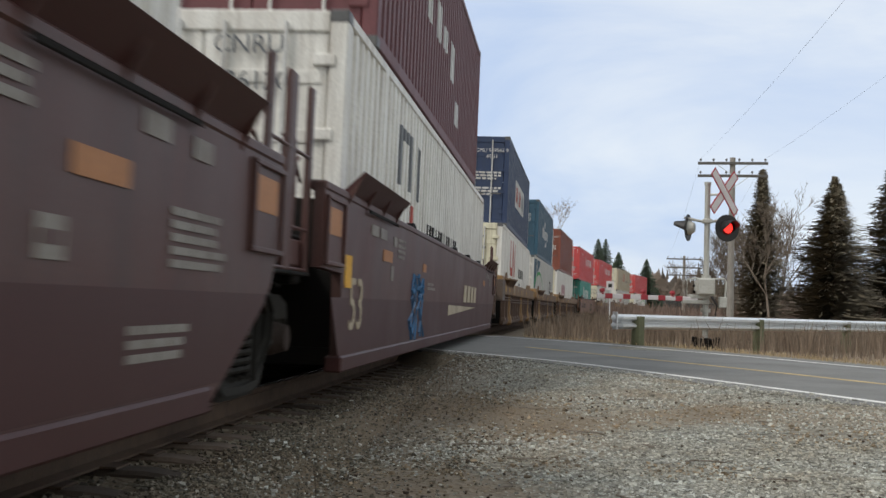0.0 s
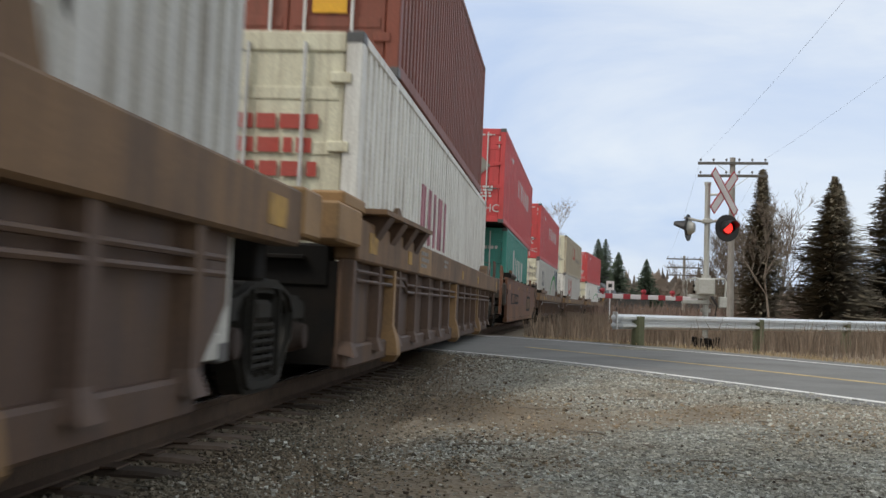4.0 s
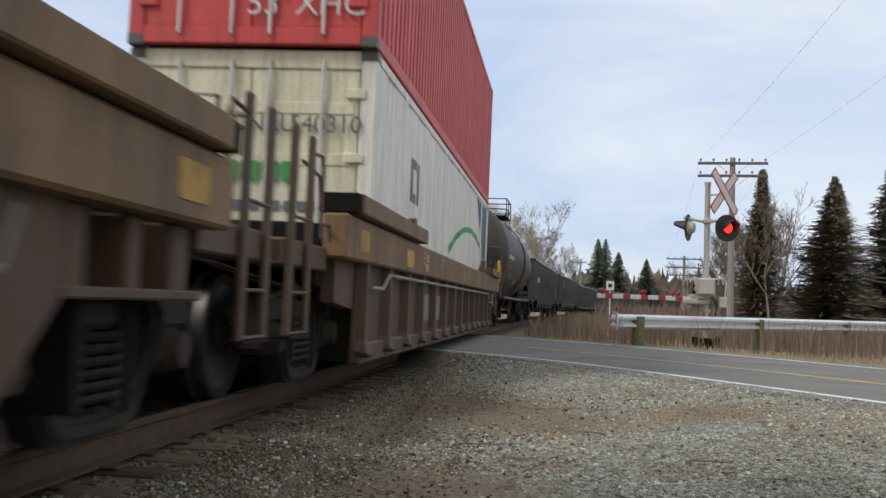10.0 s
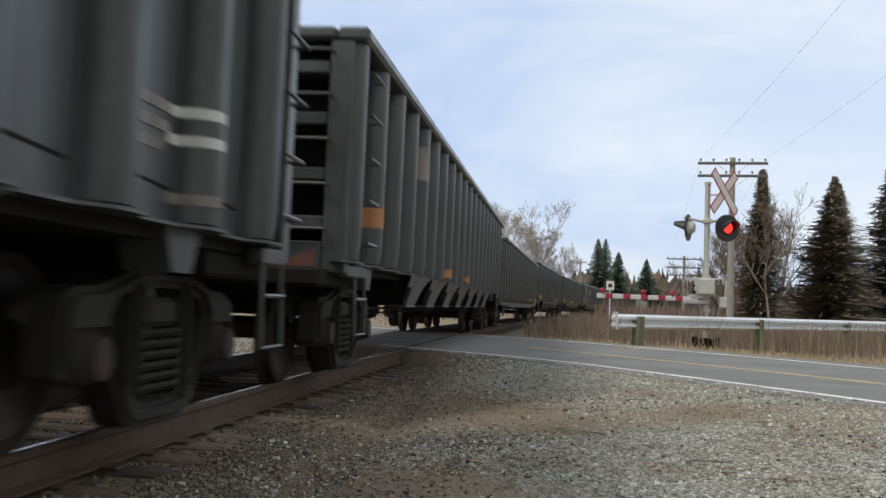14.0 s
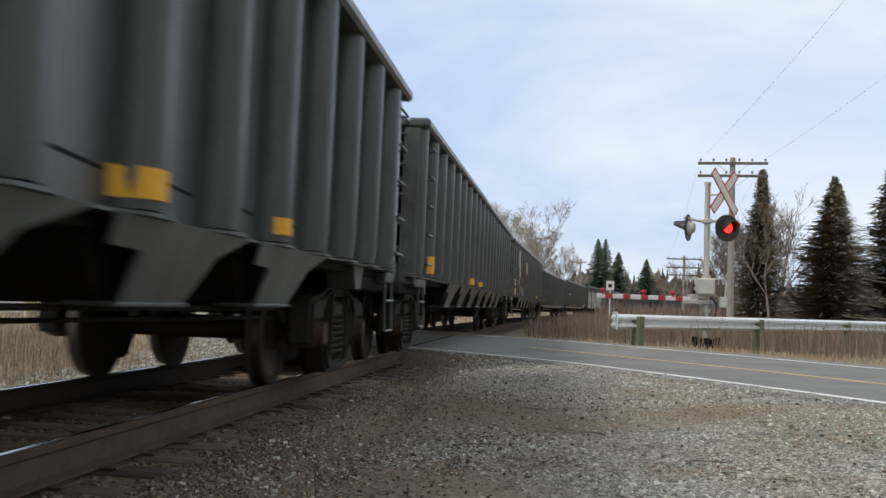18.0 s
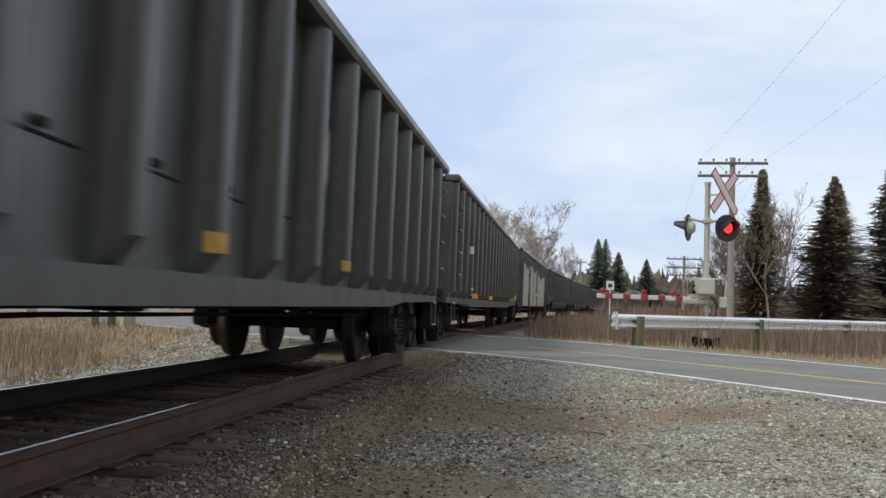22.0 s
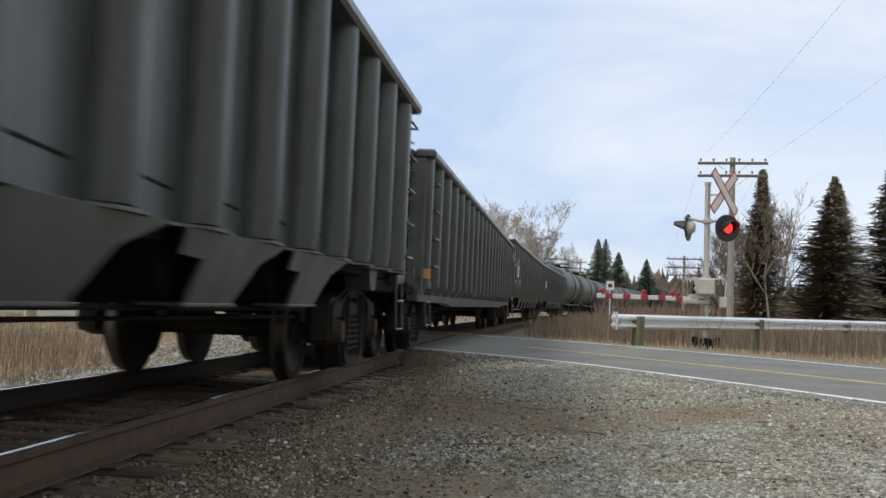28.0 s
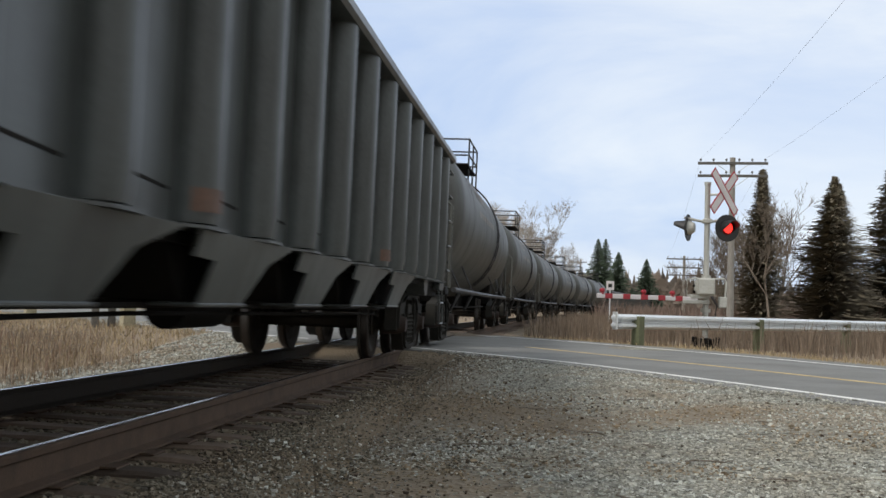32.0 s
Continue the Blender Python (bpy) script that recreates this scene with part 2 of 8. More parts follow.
M_SIGNW = material("white_sign_face", (0.72, 0.68, 0.68), 0.5, dirt=(0.5, 0.45, 0.45), amount=0.3)
M_SIGNR = material("red_sign_border", (0.4, 0.03, 0.045), 0.45, amount=0.15)
M_CABLE = material("black_cable", (0.02, 0.015, 0.015), 0.5, amount=0.1)
M_GRASSY = vary(material("dry_straw_grass", (0.42, 0.33, 0.2), 0.9, dirt=(0.3, 0.22, 0.13), amount=0.5, scale=2), 0.6, 1.25, True)
M_STALK = vary(material("reddish_weed_stalks", (0.24, 0.15, 0.105), 0.9, dirt=(0.13, 0.085, 0.06), amount=0.6, scale=2), 0.5, 1.4, True)
M_WEED = vary(material("matted_dry_weeds", (0.37, 0.29, 0.205), 0.9, dirt=(0.22, 0.17, 0.13), amount=0.6, scale=1.2), 0.5, 1.4, True)
M_GRASSB = vary(material("dead_brown_weeds", (0.215, 0.165, 0.12), 0.9, dirt=(0.13, 0.085, 0.065), amount=0.5, scale=1), 0.55, 1.35, True)
M_BRUSH = vary(material("leafless_brush", (0.21, 0.155, 0.125), 0.9, dirt=(0.15, 0.09, 0.075), amount=0.6, scale=0.4), 0.6, 1.4, True)
M_BARK = material("grey_bark", (0.2, 0.17, 0.14), 0.9, dirt=(0.1, 0.08, 0.06), amount=0.5, scale=8)
M_TWIG = material("bare_twigs", (0.4, 0.36, 0.31), 0.9, dirt=(0.18, 0.14, 0.11), amount=0.4, scale=2)
M_BROWNTWIG = material("brown_bare_twigs", (0.2, 0.16, 0.125), 0.9, dirt=(0.13, 0.1, 0.08), amount=0.5, scale=2)
M_ARM = material("dark_crossarm_timber", (0.13, 0.125, 0.115), 0.9, dirt=(0.08, 0.075, 0.07), amount=0.5, scale=4)
M_SPRUCE = vary(material("spruce_needles", (0.06, 0.085, 0.05), 0.8, dirt=(0.03, 0.045, 0.025), amount=0.5, scale=1.5), 0.55, 1.5, True)
M_LARCH = vary(material("brown_needle_twigs", (0.17, 0.14, 0.095), 0.9, dirt=(0.11, 0.1, 0.062), amount=0.6, scale=1), 0.75, 1.25, True)
M_FAR = vary(material("distant_woods", (0.2, 0.16, 0.13), 0.95, dirt=(0.07, 0.08, 0.06), amount=0.7, scale=0.05), 0.6, 1.4, True)


def glow(name, colour, strength):
    m = bpy.data.materials.new(name)
    m.use_nodes = True
    b = m.node_tree.nodes["Principled BSDF"]
    b.inputs["Base Color"].default_value = (*colour, 1)
    b.inputs["Emission Color"].default_value = (*colour, 1)
    b.inputs["Emission Strength"].default_value = strength
    return m


M_LAMP = glow("lit_red_lamp", (1.0, 0.028, 0.02), 1.9)
M_REDGLASS = material("red_lens", (0.2, 0.01, 0.012), 0.15, amount=0.1)


def ground_material():
    """Gravel near the track and the road, straw and dead weeds elsewhere, by world place."""
    m = bpy.data.materials.new("gravel_and_dry_ground")
    m.use_nodes = True
    n, l = m.node_tree.nodes, m.node_tree.links
    b = n["Principled BSDF"]
    b.inputs["Roughness"].default_value = 0.95
    co = n.new("ShaderNodeTexCoord")
    vor = n.new("ShaderNodeTexVoronoi")
    vor.inputs["Scale"].default_value = 26
    fine = n.new("ShaderNodeTexNoise")
    fine.inputs["Scale"].default_value, fine.inputs["Detail"].default_value = 60, 5
    big = n.new("ShaderNodeTexNoise")
    big.inputs["Scale"].default_value, big.inputs["Detail"].default_value = 0.55, 6
    for x in (vor, fine, big):
        l.new(co.outputs["Object"], x.inputs["Vector"])
    stone = n.new("ShaderNodeValToRGB")
    e = stone.color_ramp.elements
    e[0].position, e[0].color = 0.0, (0.085, 0.08, 0.064, 1)
    e[1].position, e[1].color = 1.0, (0.36, 0.35, 0.29, 1)
    sep = n.new("ShaderNodeSeparateColor")
    l.new(vor.outputs["Color"], sep.inputs["Color"])
    l.new(sep.outputs["Red"], stone.inputs["Fac"])
    soil = n.new("ShaderNodeMix")
    soil.data_type = "RGBA"
    soil.inputs[7].default_value = (0.24, 0.19, 0.13, 1)
    sr = n.new("ShaderNodeValToRGB")
    sr.color_ramp.elements[0].position, sr.color_ramp.elements[1].position = 0.46, 0.64
    l.new(big.outputs["Fac"], sr.inputs["Fac"])
    l.new(sr.outputs["Color"], soil.inputs[0])
    l.new(stone.outputs["Color"], soil.inputs[6])
    at2 = n.new("ShaderNodeAttribute")
    at2.attribute_name = "soil"
    earth = n.new("ShaderNodeMix")
    earth.data_type = "RGBA"
    earth.inputs[7].default_value = (0.175, 0.135, 0.09, 1)
    wob = n.new("ShaderNodeTexNoise")
    wob.inputs["Scale"].default_value, wob.inputs["Detail"].default_value = 4.0, 7
    l.new(co.outputs["Object"], wob.inputs["Vector"])
    wm = n.new("ShaderNodeMath")
    wm.operation = "MULTIPLY_ADD"
    wm.inputs[2].default_value = -0.35
    wr = n.new("ShaderNodeMath")
    wr.operation = "ADD"
    wr.use_clamp = True
    l.new(at2.outputs["Fac"], wm.inputs[0])
    wm.inputs[1].default_value = 1.25
    l.new(wm.outputs[0], wr.inputs[0])
    wq = n.new("ShaderNodeMath")
    wq.operation = "MULTIPLY"
    l.new(wob.outputs["Fac"], wq.inputs[0])
    l.new(at2.outputs["Fac"], wq.inputs[1])
    l.new(wq.outputs[0], wr.inputs[1])
    l.new(wr.outputs[0], earth.inputs[0])
    l.new(soil.outputs[2], earth.inputs[6])
    straw = n.new("ShaderNodeMix")
    straw.data_type = "RGBA"
    straw.inputs[6].default_value, straw.inputs[7].default_value = (0.33, 0.26, 0.165, 1), (0.15, 0.105, 0.078, 1)
    l.new(big.outputs["Fac"], straw.inputs[0])
    at = n.new("ShaderNodeAttribute")
    at.attribute_name = "gravel"
    mix = n.new("ShaderNodeMix")
    mix.data_type = "RGBA"
    l.new(at.outputs["Fac"], mix.inputs[0])
    l.new(straw.outputs[2], mix.inputs[6])
    l.new(earth.outputs[2], mix.inputs[7])
    l.new(mix.outputs[2], b.inputs["Base Color"])
    bp = n.new("ShaderNodeBump")
    bp.inputs["Strength"].default_value, bp.inputs["Distance"].default_value = 0.8, 0.03
    l.new(vor.outputs["Distance"], bp.inputs["Height"])
    l.new(bp.outputs["Normal"], b.inputs["Normal"])
    return m


M_LITTER = vary(material("dead_leaf_litter", (0.085, 0.058, 0.038), 0.9, dirt=(0.04, 0.03, 0.022), amount=0.6, scale=2), 0.5, 1.6, True)
M_GROUND = ground_material()
M_STONED = vary(material("oil_stained_ballast", (0.165, 0.145, 0.11), 0.95, dirt=(0.12, 0.085, 0.055), amount=0.7, scale=0.9, fine=90, bump=0.4), 0.4, 1.7, True)
# Far rail's own rail colour, darkened for the shade under the train
M_RAILDK = material("shade_black_rail", (0.034, 0.028, 0.023), 0.85, dirt=(0.05, 0.035, 0.028), amount=0.5, scale=4)
M_STONEB = vary(material("tan_muddy_gravel", (0.285, 0.22, 0.145), 0.95, dirt=(0.16, 0.12, 0.08), amount=0.6, scale=1.2, fine=90, bump=0.4), 0.5, 1.5, True)
M_STONE = vary(material("crushed_stone", (0.43, 0.435, 0.395), 0.95, dirt=(0.27, 0.22, 0.15), amount=0.75, scale=1.4, fine=90, bump=0.4), 0.5, 1.45, True)


# ---- mesh building ----
class Geo:
    """Vertices and faces of one mesh, added piece by piece."""

    def __init__(self):
        self.v, self.f = [], []

    def add(self, vs, fs):
        k = len(self.v)
        self.v.extend(tuple(p) for p in vs)
        self.f.extend(tuple(i + k for i in q) for q in fs)
        return self

    def box(self, x0, x1, y0, y1, z0, z1, c=0.0, m=None):
        """A box; c chamfers its edges."""
        if c <= 0:
            vs = [(x, y, z) for x in (x0, x1) for y in (y0, y1) for z in (z0, z1)]
            fs = [(0, 1, 3, 2), (4, 6, 7, 5), (0, 4, 5, 1), (2, 3, 7, 6), (0, 2, 6, 4), (1, 5, 7, 3)]
        else:
            c = min(c, (x1 - x0) * 0.45, (y1 - y0) * 0.45, (z1 - z0) * 0.45)
            vs, idx = [], {}
            for ix, X in enumerate((x0, x1)):
                for iy, Y in enumerate((y0, y1)):
                    for iz, Z in enumerate((z0, z1)):
                        sx, sy, sz = (c, -c)[ix], (c, -c)[iy], (c, -c)[iz]
                        for a, d in enumerate(((0, sy, sz), (sx, 0, sz), (sx, sy, 0))):
                            idx[ix, iy, iz, a] = len(vs)
                            vs.append((X + d[0], Y + d[1], Z + d[2]))
            g = lambda *k: idx[k]
            fs = []
            for s in (0, 1):
                fs.append([g(s, 0, 0, 0), g(s, 0, 1, 0), g(s, 1, 1, 0), g(s, 1, 0, 0)][:: 1 if s == 0 else -1])
                fs.append([g(0, s, 0, 1), g(1, s, 0, 1), g(1, s, 1, 1), g(0, s, 1, 1)][:: 1 if s == 0 else -1])
                fs.append([g(0, 0, s, 2), g(0, 1, s, 2), g(1, 1, s, 2), g(1, 0, s, 2)][:: 1 if s == 0 else -1])
            for p in (0, 1):
                for q in (0, 1):
                    fs.append([g(0, p, q, 1), g(0, p, q, 2), g(1, p, q, 2), g(1, p, q, 1)])
                    fs.append([g(p, 0, q, 0), g(p, 0, q, 2), g(p, 1, q, 2), g(p, 1, q, 0)])
                    fs.append([g(p, q, 0, 0), g(p, q, 0, 1), g(p, q, 1, 1), g(p, q, 1, 0)])
            for p in (0, 1):
                for q in (0, 1):
                    for s in (0, 1):
                        fs.append([g(p, q, s, 0), g(p, q, s, 1), g(p, q, s, 2)])
        if m is not None:
            vs = [m @ Vector(p) for p in vs]
        return self.add(vs, fs)

    def loft(self, rings, closed=True, cap=True):
        n, k = len(rings[0]), len(self.v)
        for r in rings:
            self.v.extend(tuple(p) for p in r)
        for i in range(len(rings) - 1):
            for j in range(n if closed else n - 1):
                a, b = k + i * n + j, k + i * n + (j + 1) % n
                self.f.append((a, b, b + n, a + n))
        if cap and closed:
            self.f.append(tuple(k + j for j in reversed(range(n))))
            self.f.append(tuple(k + (len(rings) - 1) * n + j for j in range(n)))
        return self

    def tube(self, pts, r, n=6, r1=None):
        """A round bar along points."""
        pts = [Vector(p) for p in pts]
        rings = []
        for i, p in enumerate(pts):
            d = (pts[min(i + 1, len(pts) - 1)] - pts[max(i - 1, 0)]).normalized()
            a = d.cross(Vector((0, 0, 1)) if abs(d.z) < 0.9 else Vector((1, 0, 0))).normalized()
            b = d.cross(a)
            q = r if r1 is None else r + (r1 - r) * i / (len(pts) - 1)
            rings.append([p + a * q * math.cos(6.28319 * j / n) + b * q * math.sin(6.28319 * j / n) for j in range(n)])
        return self.loft(rings)

    def lathe(self, prof, axis="x", n=24):
        """Turn a profile of (along, radius) round an axis."""
        rings = []
        for a, r in prof:
            ring = []
            for j in range(n):
                c, s = r * math.cos(6.28319 * j / n), r * math.sin(6.28319 * j / n)
                ring.append((a, c, s) if axis == "x" else (c, a, s) if axis == "y" else (c, s, a))
            rings.append(ring)
        return self.loft(rings)

    def prism(self, prof, x0, x1, axis="x"):
        """A flat profile pushed along an axis: (y, z) pairs along x, or (x, z) pairs along y."""
        put = (lambda a, p: (a, p[0], p[1])) if axis == "x" else (lambda a, p: (p[0], a, p[1])) if axis == "y" else (lambda a, p: (p[0], p[1], a))
        return self.loft([[put(x0, p) for p in prof], [put(x1, p) for p in prof]])

    def mesh(self, name, mat, smooth=False):
        me = bpy.data.meshes.new(name)
        me.from_pydata(self.v, [], self.f)
        me.materials.append(mat)
        bm = bmesh.new()
        bm.from_mesh(me)
        bmesh.ops.recalc_face_normals(bm, faces=bm.faces)
        bm.to_mesh(me)
        bm.free()
        if smooth:
            me.polygons.foreach_set("use_smooth", [True] * len(me.polygons))
            me.set_sharp_from_angle(angle=radians(38))
        me.update()
        return me


def part(name, geo, mat, parent, label="", smooth=False, m=None):
    """One mesh object under a thing or a part. geo: a Geo or a ready mesh."""
    ob = new(name, geo.mesh(name, mat, smooth) if isinstance(geo, Geo) else geo)
    ob.parent = parent
    if m is not None:
        ob.matrix_basis = m
    if label:
        ob["label"] = label
    return ob


def thing(name, label, category, group="", kind="", m=None):
    ob = new(name)
    ob.empty_display_size = 0.2
    if m is not None:
        ob.matrix_basis = m
    return tagged(ob, label, category, group, kind)


def solo(name, geo, mat, label, category="", group="", kind="", smooth=False):
    ob = new(name, geo.mesh(name, mat, smooth))
    return tagged(ob, label, category, group, kind)


def lettering(text, size, mat, parent, m, label=""):
    """Painted words: flat letters, x to the right and y up in their own plane."""
    cu = bpy.data.curves.new("lettering", "FONT")
    cu.body, cu.size, cu.extrude, cu.resolution_u = text, size, 0.002, 3
    tmp = bpy.data.objects.new("lettering", cu)
    scene.collection.objects.link(tmp)
    bpy.context.view_layer.update()
    me = bpy.data.meshes.new_from_object(tmp.evaluated_get(bpy.context.evaluated_depsgraph_get()))
    bpy.data.objects.remove(tmp)
    me.materials.clear()
    me.materials.append(mat)
    return part("lettering", me, mat, parent, label, m=m)


MOVERS = []    # (thing, place along the train, place on its car)
SPINNERS = []  # (wheelset, pose on its car, place along the train, radius)

# ---- ground, track bed, rails, road ----
NEAR_EDGE = [(-60, 78), (-34, 52), (-20, 38), (-9, 27), (-3.04, 20.84), (-0.65, 18.83), (1.43, 16.64), (3.36, 14.5), (5.23, 11.13), (6.6, 8.4), (8.8, 4.0), (14, -6), (30, -38)]
FAR_EDGE = [(-50, 90), (-28, 62), (-15, 47), (-6, 35.5), (-1.5, 29.5), (0.2, 27.0), (1.8, 25.2), (3.45, 23.9), (6.65, 18.78), (8.6, 15.0), (11.6, 9.2), (17.5, -3), (34, -36)]
YELLOW = [(2.75, 19.1), (4.3, 16.6), (5.8, 14.18), (7.4, 11.1), (10.0, 6.0), (15.6, -5)]


SOIL_PATCHES = ((2.2, 9.6, 0.7, 1.3, 0.85), (2.75, 8.9, 0.7, 1.1, 0.85), (3.15, 8.2, 0.6, 0.7, 0.75), (3.7, 8.0, 0.45, 0.3, 0.5), (4.4, 8.5, 0.5, 0.5, 0.7), (5.0, 7.4, 0.4, 0.4, 0.6), (2.3, 6.0, 0.6, 0.8, 0.6), (3.1, 6.5, 0.3, 0.25, 0.5), (4.0, 6.2, 0.3, 0.25, 0.45))


def ease(pts, step=0.5):
    """A smooth line through points."""
    p = np.array(pts, float)
    d = np.concatenate([[0], np.cumsum(np.hypot(*np.diff(p, axis=0).T))])
    s = np.linspace(0, d[-1], max(int(d[-1] / step), 12))
    q = np.stack([np.interp(s, d, p[:, 0]), np.interp(s, d, p[:, 1])], 1)
    for _ in range(4):
        q[1:-1] = (q[:-2] + 2 * q[1:-1] + q[2:]) / 4
    return q


def resample(q, n):
    d = np.concatenate([[0], np.cumsum(np.hypot(*np.diff(q, axis=0).T))])
    s = np.linspace(0, d[-1], n)
    return np.stack([np.interp(s, d, q[:, 0]), np.interp(s, d, q[:, 1])], 1)


def offset(q, w):
    d = np.gradient(q, axis=0)
    d /= np.linalg.norm(d, axis=1)[:, None]
    return q + np.stack([d[:, 1], -d[:, 0]], 1) * w


EDGE_N, EDGE_F = ease(NEAR_EDGE), ease(FAR_EDGE)
ROAD_N, ROAD_F = resample(EDGE_N, 180), resample(EDGE_F, 180)
ROAD_MID = (ROAD_N + ROAD_F) / 2
ROAD_HALF = np.linalg.norm(ROAD_F - ROAD_N, axis=1) / 2


def road_gap(x, y):
    """Distance outside the road's edge, negative on it."""
    x, y = np.atleast_1d(x), np.atleast_1d(y)
    out = np.empty(len(x))
    for i in range(0, len(x), 4000):
        d = np.hypot(x[i:i + 4000, None] - ROAD_MID[None, :, 0], y[i:i + 4000, None] - ROAD_MID[None, :, 1])
        j = d.argmin(1)
        out[i:i + 4000] = d[np.arange(len(j)), j] - ROAD_HALF[j]
    return out


def ground_z(x, y):
    """Height of the ground sheet."""
    x, y = np.atleast_1d(np.asarray(x, float)), np.atleast_1d(np.asarray(y, float))
    u = x - track_x(y)
    right = np.interp(u, [1.0, 1.9, 2.6, 40], [-0.5, -0.33, -0.27, -0.25])
    left = np.interp(-u, [1.0, 2.2, 4.0, 9.0, 40], [-0.5, -0.45, -0.36, -0.2, -0.2])
    z = np.where(u > 0, right, left)
    g = road_gap(x, y)
    t = np.clip((g - 0.5) / 4.5, 0, 1)
    z = -0.022 + (z + 0.022) * t * t * (3 - 2 * t)
    bed = np.clip((np.abs(u) - 1.2) / 0.6, 0, 1)
    bed = np.maximum(bed, np.clip((1.4 - g) / 0.8, 0, 1))
    z = z * bed + np.minimum(z, -0.4) * (1 - bed)
    r = np.hypot(x, y)
    z += 0.05 * np.sin(x * 0.7 + 1.3) * np.sin(y * 0.55) * np.clip((r - 14) / 30, 0, 1)
    return z + GRADE * np.clip(y, -760, 760)


def spread(fine_a, fine_b, step, far):
    a = list(np.arange(fine_a, fine_b + 1e-6, step))
    d, x = step, fine_b
    while x < far:
        d *= 1.16
        x += d
        a.append(x)
    d, x = step, fine_a
    while x > -far:
        d *= 1.16
        x -= d
        a.insert(0, x)
    return np.array(a)


gx, gy = spread(-12, 16, 0.4, 4200), spread(-4, 36, 0.4, 4200)
GX, GY = np.meshgrid(gx, gy)
px_, py_ = GX.ravel(), GY.ravel()
pz_ = ground_z(px_, py_)
nx_, ny_ = len(gx), len(gy)
quads = [(j * nx_ + i, j * nx_ + i + 1, (j + 1) * nx_ + i + 1, (j + 1) * nx_ + i) for j in range(ny_ - 1) for i in range(nx_ - 1)]
gm = bpy.data.meshes.new("ground")
gm.from_pydata(np.stack([px_, py_, pz_], 1).tolist(), [], quads)
gm.materials.append(M_GROUND)
gm.polygons.foreach_set("use_smooth", [True] * len(gm.polygons))
gu = px_ - track_x(py_)
gg = road_gap(px_, py_)
mask = np.clip((3.0 - np.abs(gu)) / 0.7, 0, 1)
side = (px_ - np.interp(py_, [-40, 4, 11, 16.6, 60], [34, 9.5, 5.6, 1.2, -40])) < 0
mask = np.maximum(mask, np.where((gu > 0) & side & (py_ < 18), np.clip((14 - px_) / 3, 0, 1), 0))
mask = np.maximum(mask, np.clip((1.1 - gg) / 0.6, 0, 1))
soil = np.clip((2.9 - gu) / 1.2, 0, 1) * np.clip((gu + 2.2) / 0.4, 0, 1) * 0.8
for cx, cy, rx, ry, k in SOIL_PATCHES:
    soil = np.maximum(soil, k * np.exp(-((px_ - cx) / rx) ** 2 - ((py_ - cy) / ry) ** 2))
att = gm.attributes.new("soil", "FLOAT", "POINT")
att.data.foreach_set("value", soil.astype(np.float32))
att = gm.attributes.new("gravel", "FLOAT", "POINT")
att.data.foreach_set("value", mask.astype(np.float32))
tagged(new("ground", gm), "grey gravel and dry ground beside the railway", "ground", kind="structure")

# ballast bed
bed = Geo()
S_BED = np.concatenate([np.arange(-740, -20, 8.0), np.arange(-20, 120, 1.5), np.arange(120, 740, 8.0)])
ring = []
for s in S_BED:
    m = rail_pose(s, 0.5)
    up = 0.185 if 16.4 < s < 27.0 else 0.0
    ring.append([m @ Vector(p) for p in ((-2.6, 0, -0.62), (-1.7, 0, -0.25 + up), (-1.3, 0, -0.225 + up), (0.9, 0, -0.222 + up), (1.36, 0, -0.225 + up), (1.65, 0, -0.255 + up), (2.3, 0, -0.5))])
bed.loft(ring, closed=False)
bm_ = bed.mesh("track_bed", M_GROUND)
a_ = bm_.attributes.new("gravel", "FLOAT", "POINT")
a_.data.foreach_set("value", np.ones(len(bm_.vertices), np.float32))
a_ = bm_.attributes.new("soil", "FLOAT", "POINT")
a_.data.foreach_set("value", np.full(len(bm_.vertices), 0.85, np.float32))
tagged(new("track_bed", bm_), "crushed stone ballast bed under the rails", "ballast", kind="structure")

# rails: foot, web and head, with a polished running band
track = thing("railway_track", "rusty steel rails spiked to weathered wooden ties", "railway track", kind="structure")
HEAD = [(-0.07, -0.185), (0.07, -0.185), (0.07, -0.172), (0.014, -0.155), (0.011, -0.05), (0.036, -0.036), (0.0375, -0.008), (0.03, 0.0), (-0.03, 0.0), (-0.0375, -0.008), (-0.036, -0.036), (-0.011, -0.05), (-0.014, -0.155), (-0.07, -0.172)]
for side_ in (1, -1):
    g, band = Geo(), Geo()
    rr, bb = [], []
    for s in S_BED:
        m = rail_pose(s, 0.5)
        rr.append([m @ Vector((side_ * 0.755 + x, 0, z)) for x, z in HEAD])
        u0, u1 = side_ * 0.7255, side_ * 0.757
        bb.append([m @ Vector(p) for p in ((u0, 0, 0.0012), (u1, 0, 0.0012), (u1, 0, -0.003), (u0, 0, -0.003))])
    g.loft(rr)
    band.loft(bb)
    rail = part("rail", g, M_RAIL if side_ > 0 else M_RAILDK, track, "brown rusted steel rail" if side_ > 0 else "steel rail coloured near black for the shade under the train", smooth=True)
    part("running_band", band, M_RAILTOP, rail, "wheel-polished rail top")
rng = random.Random(5)


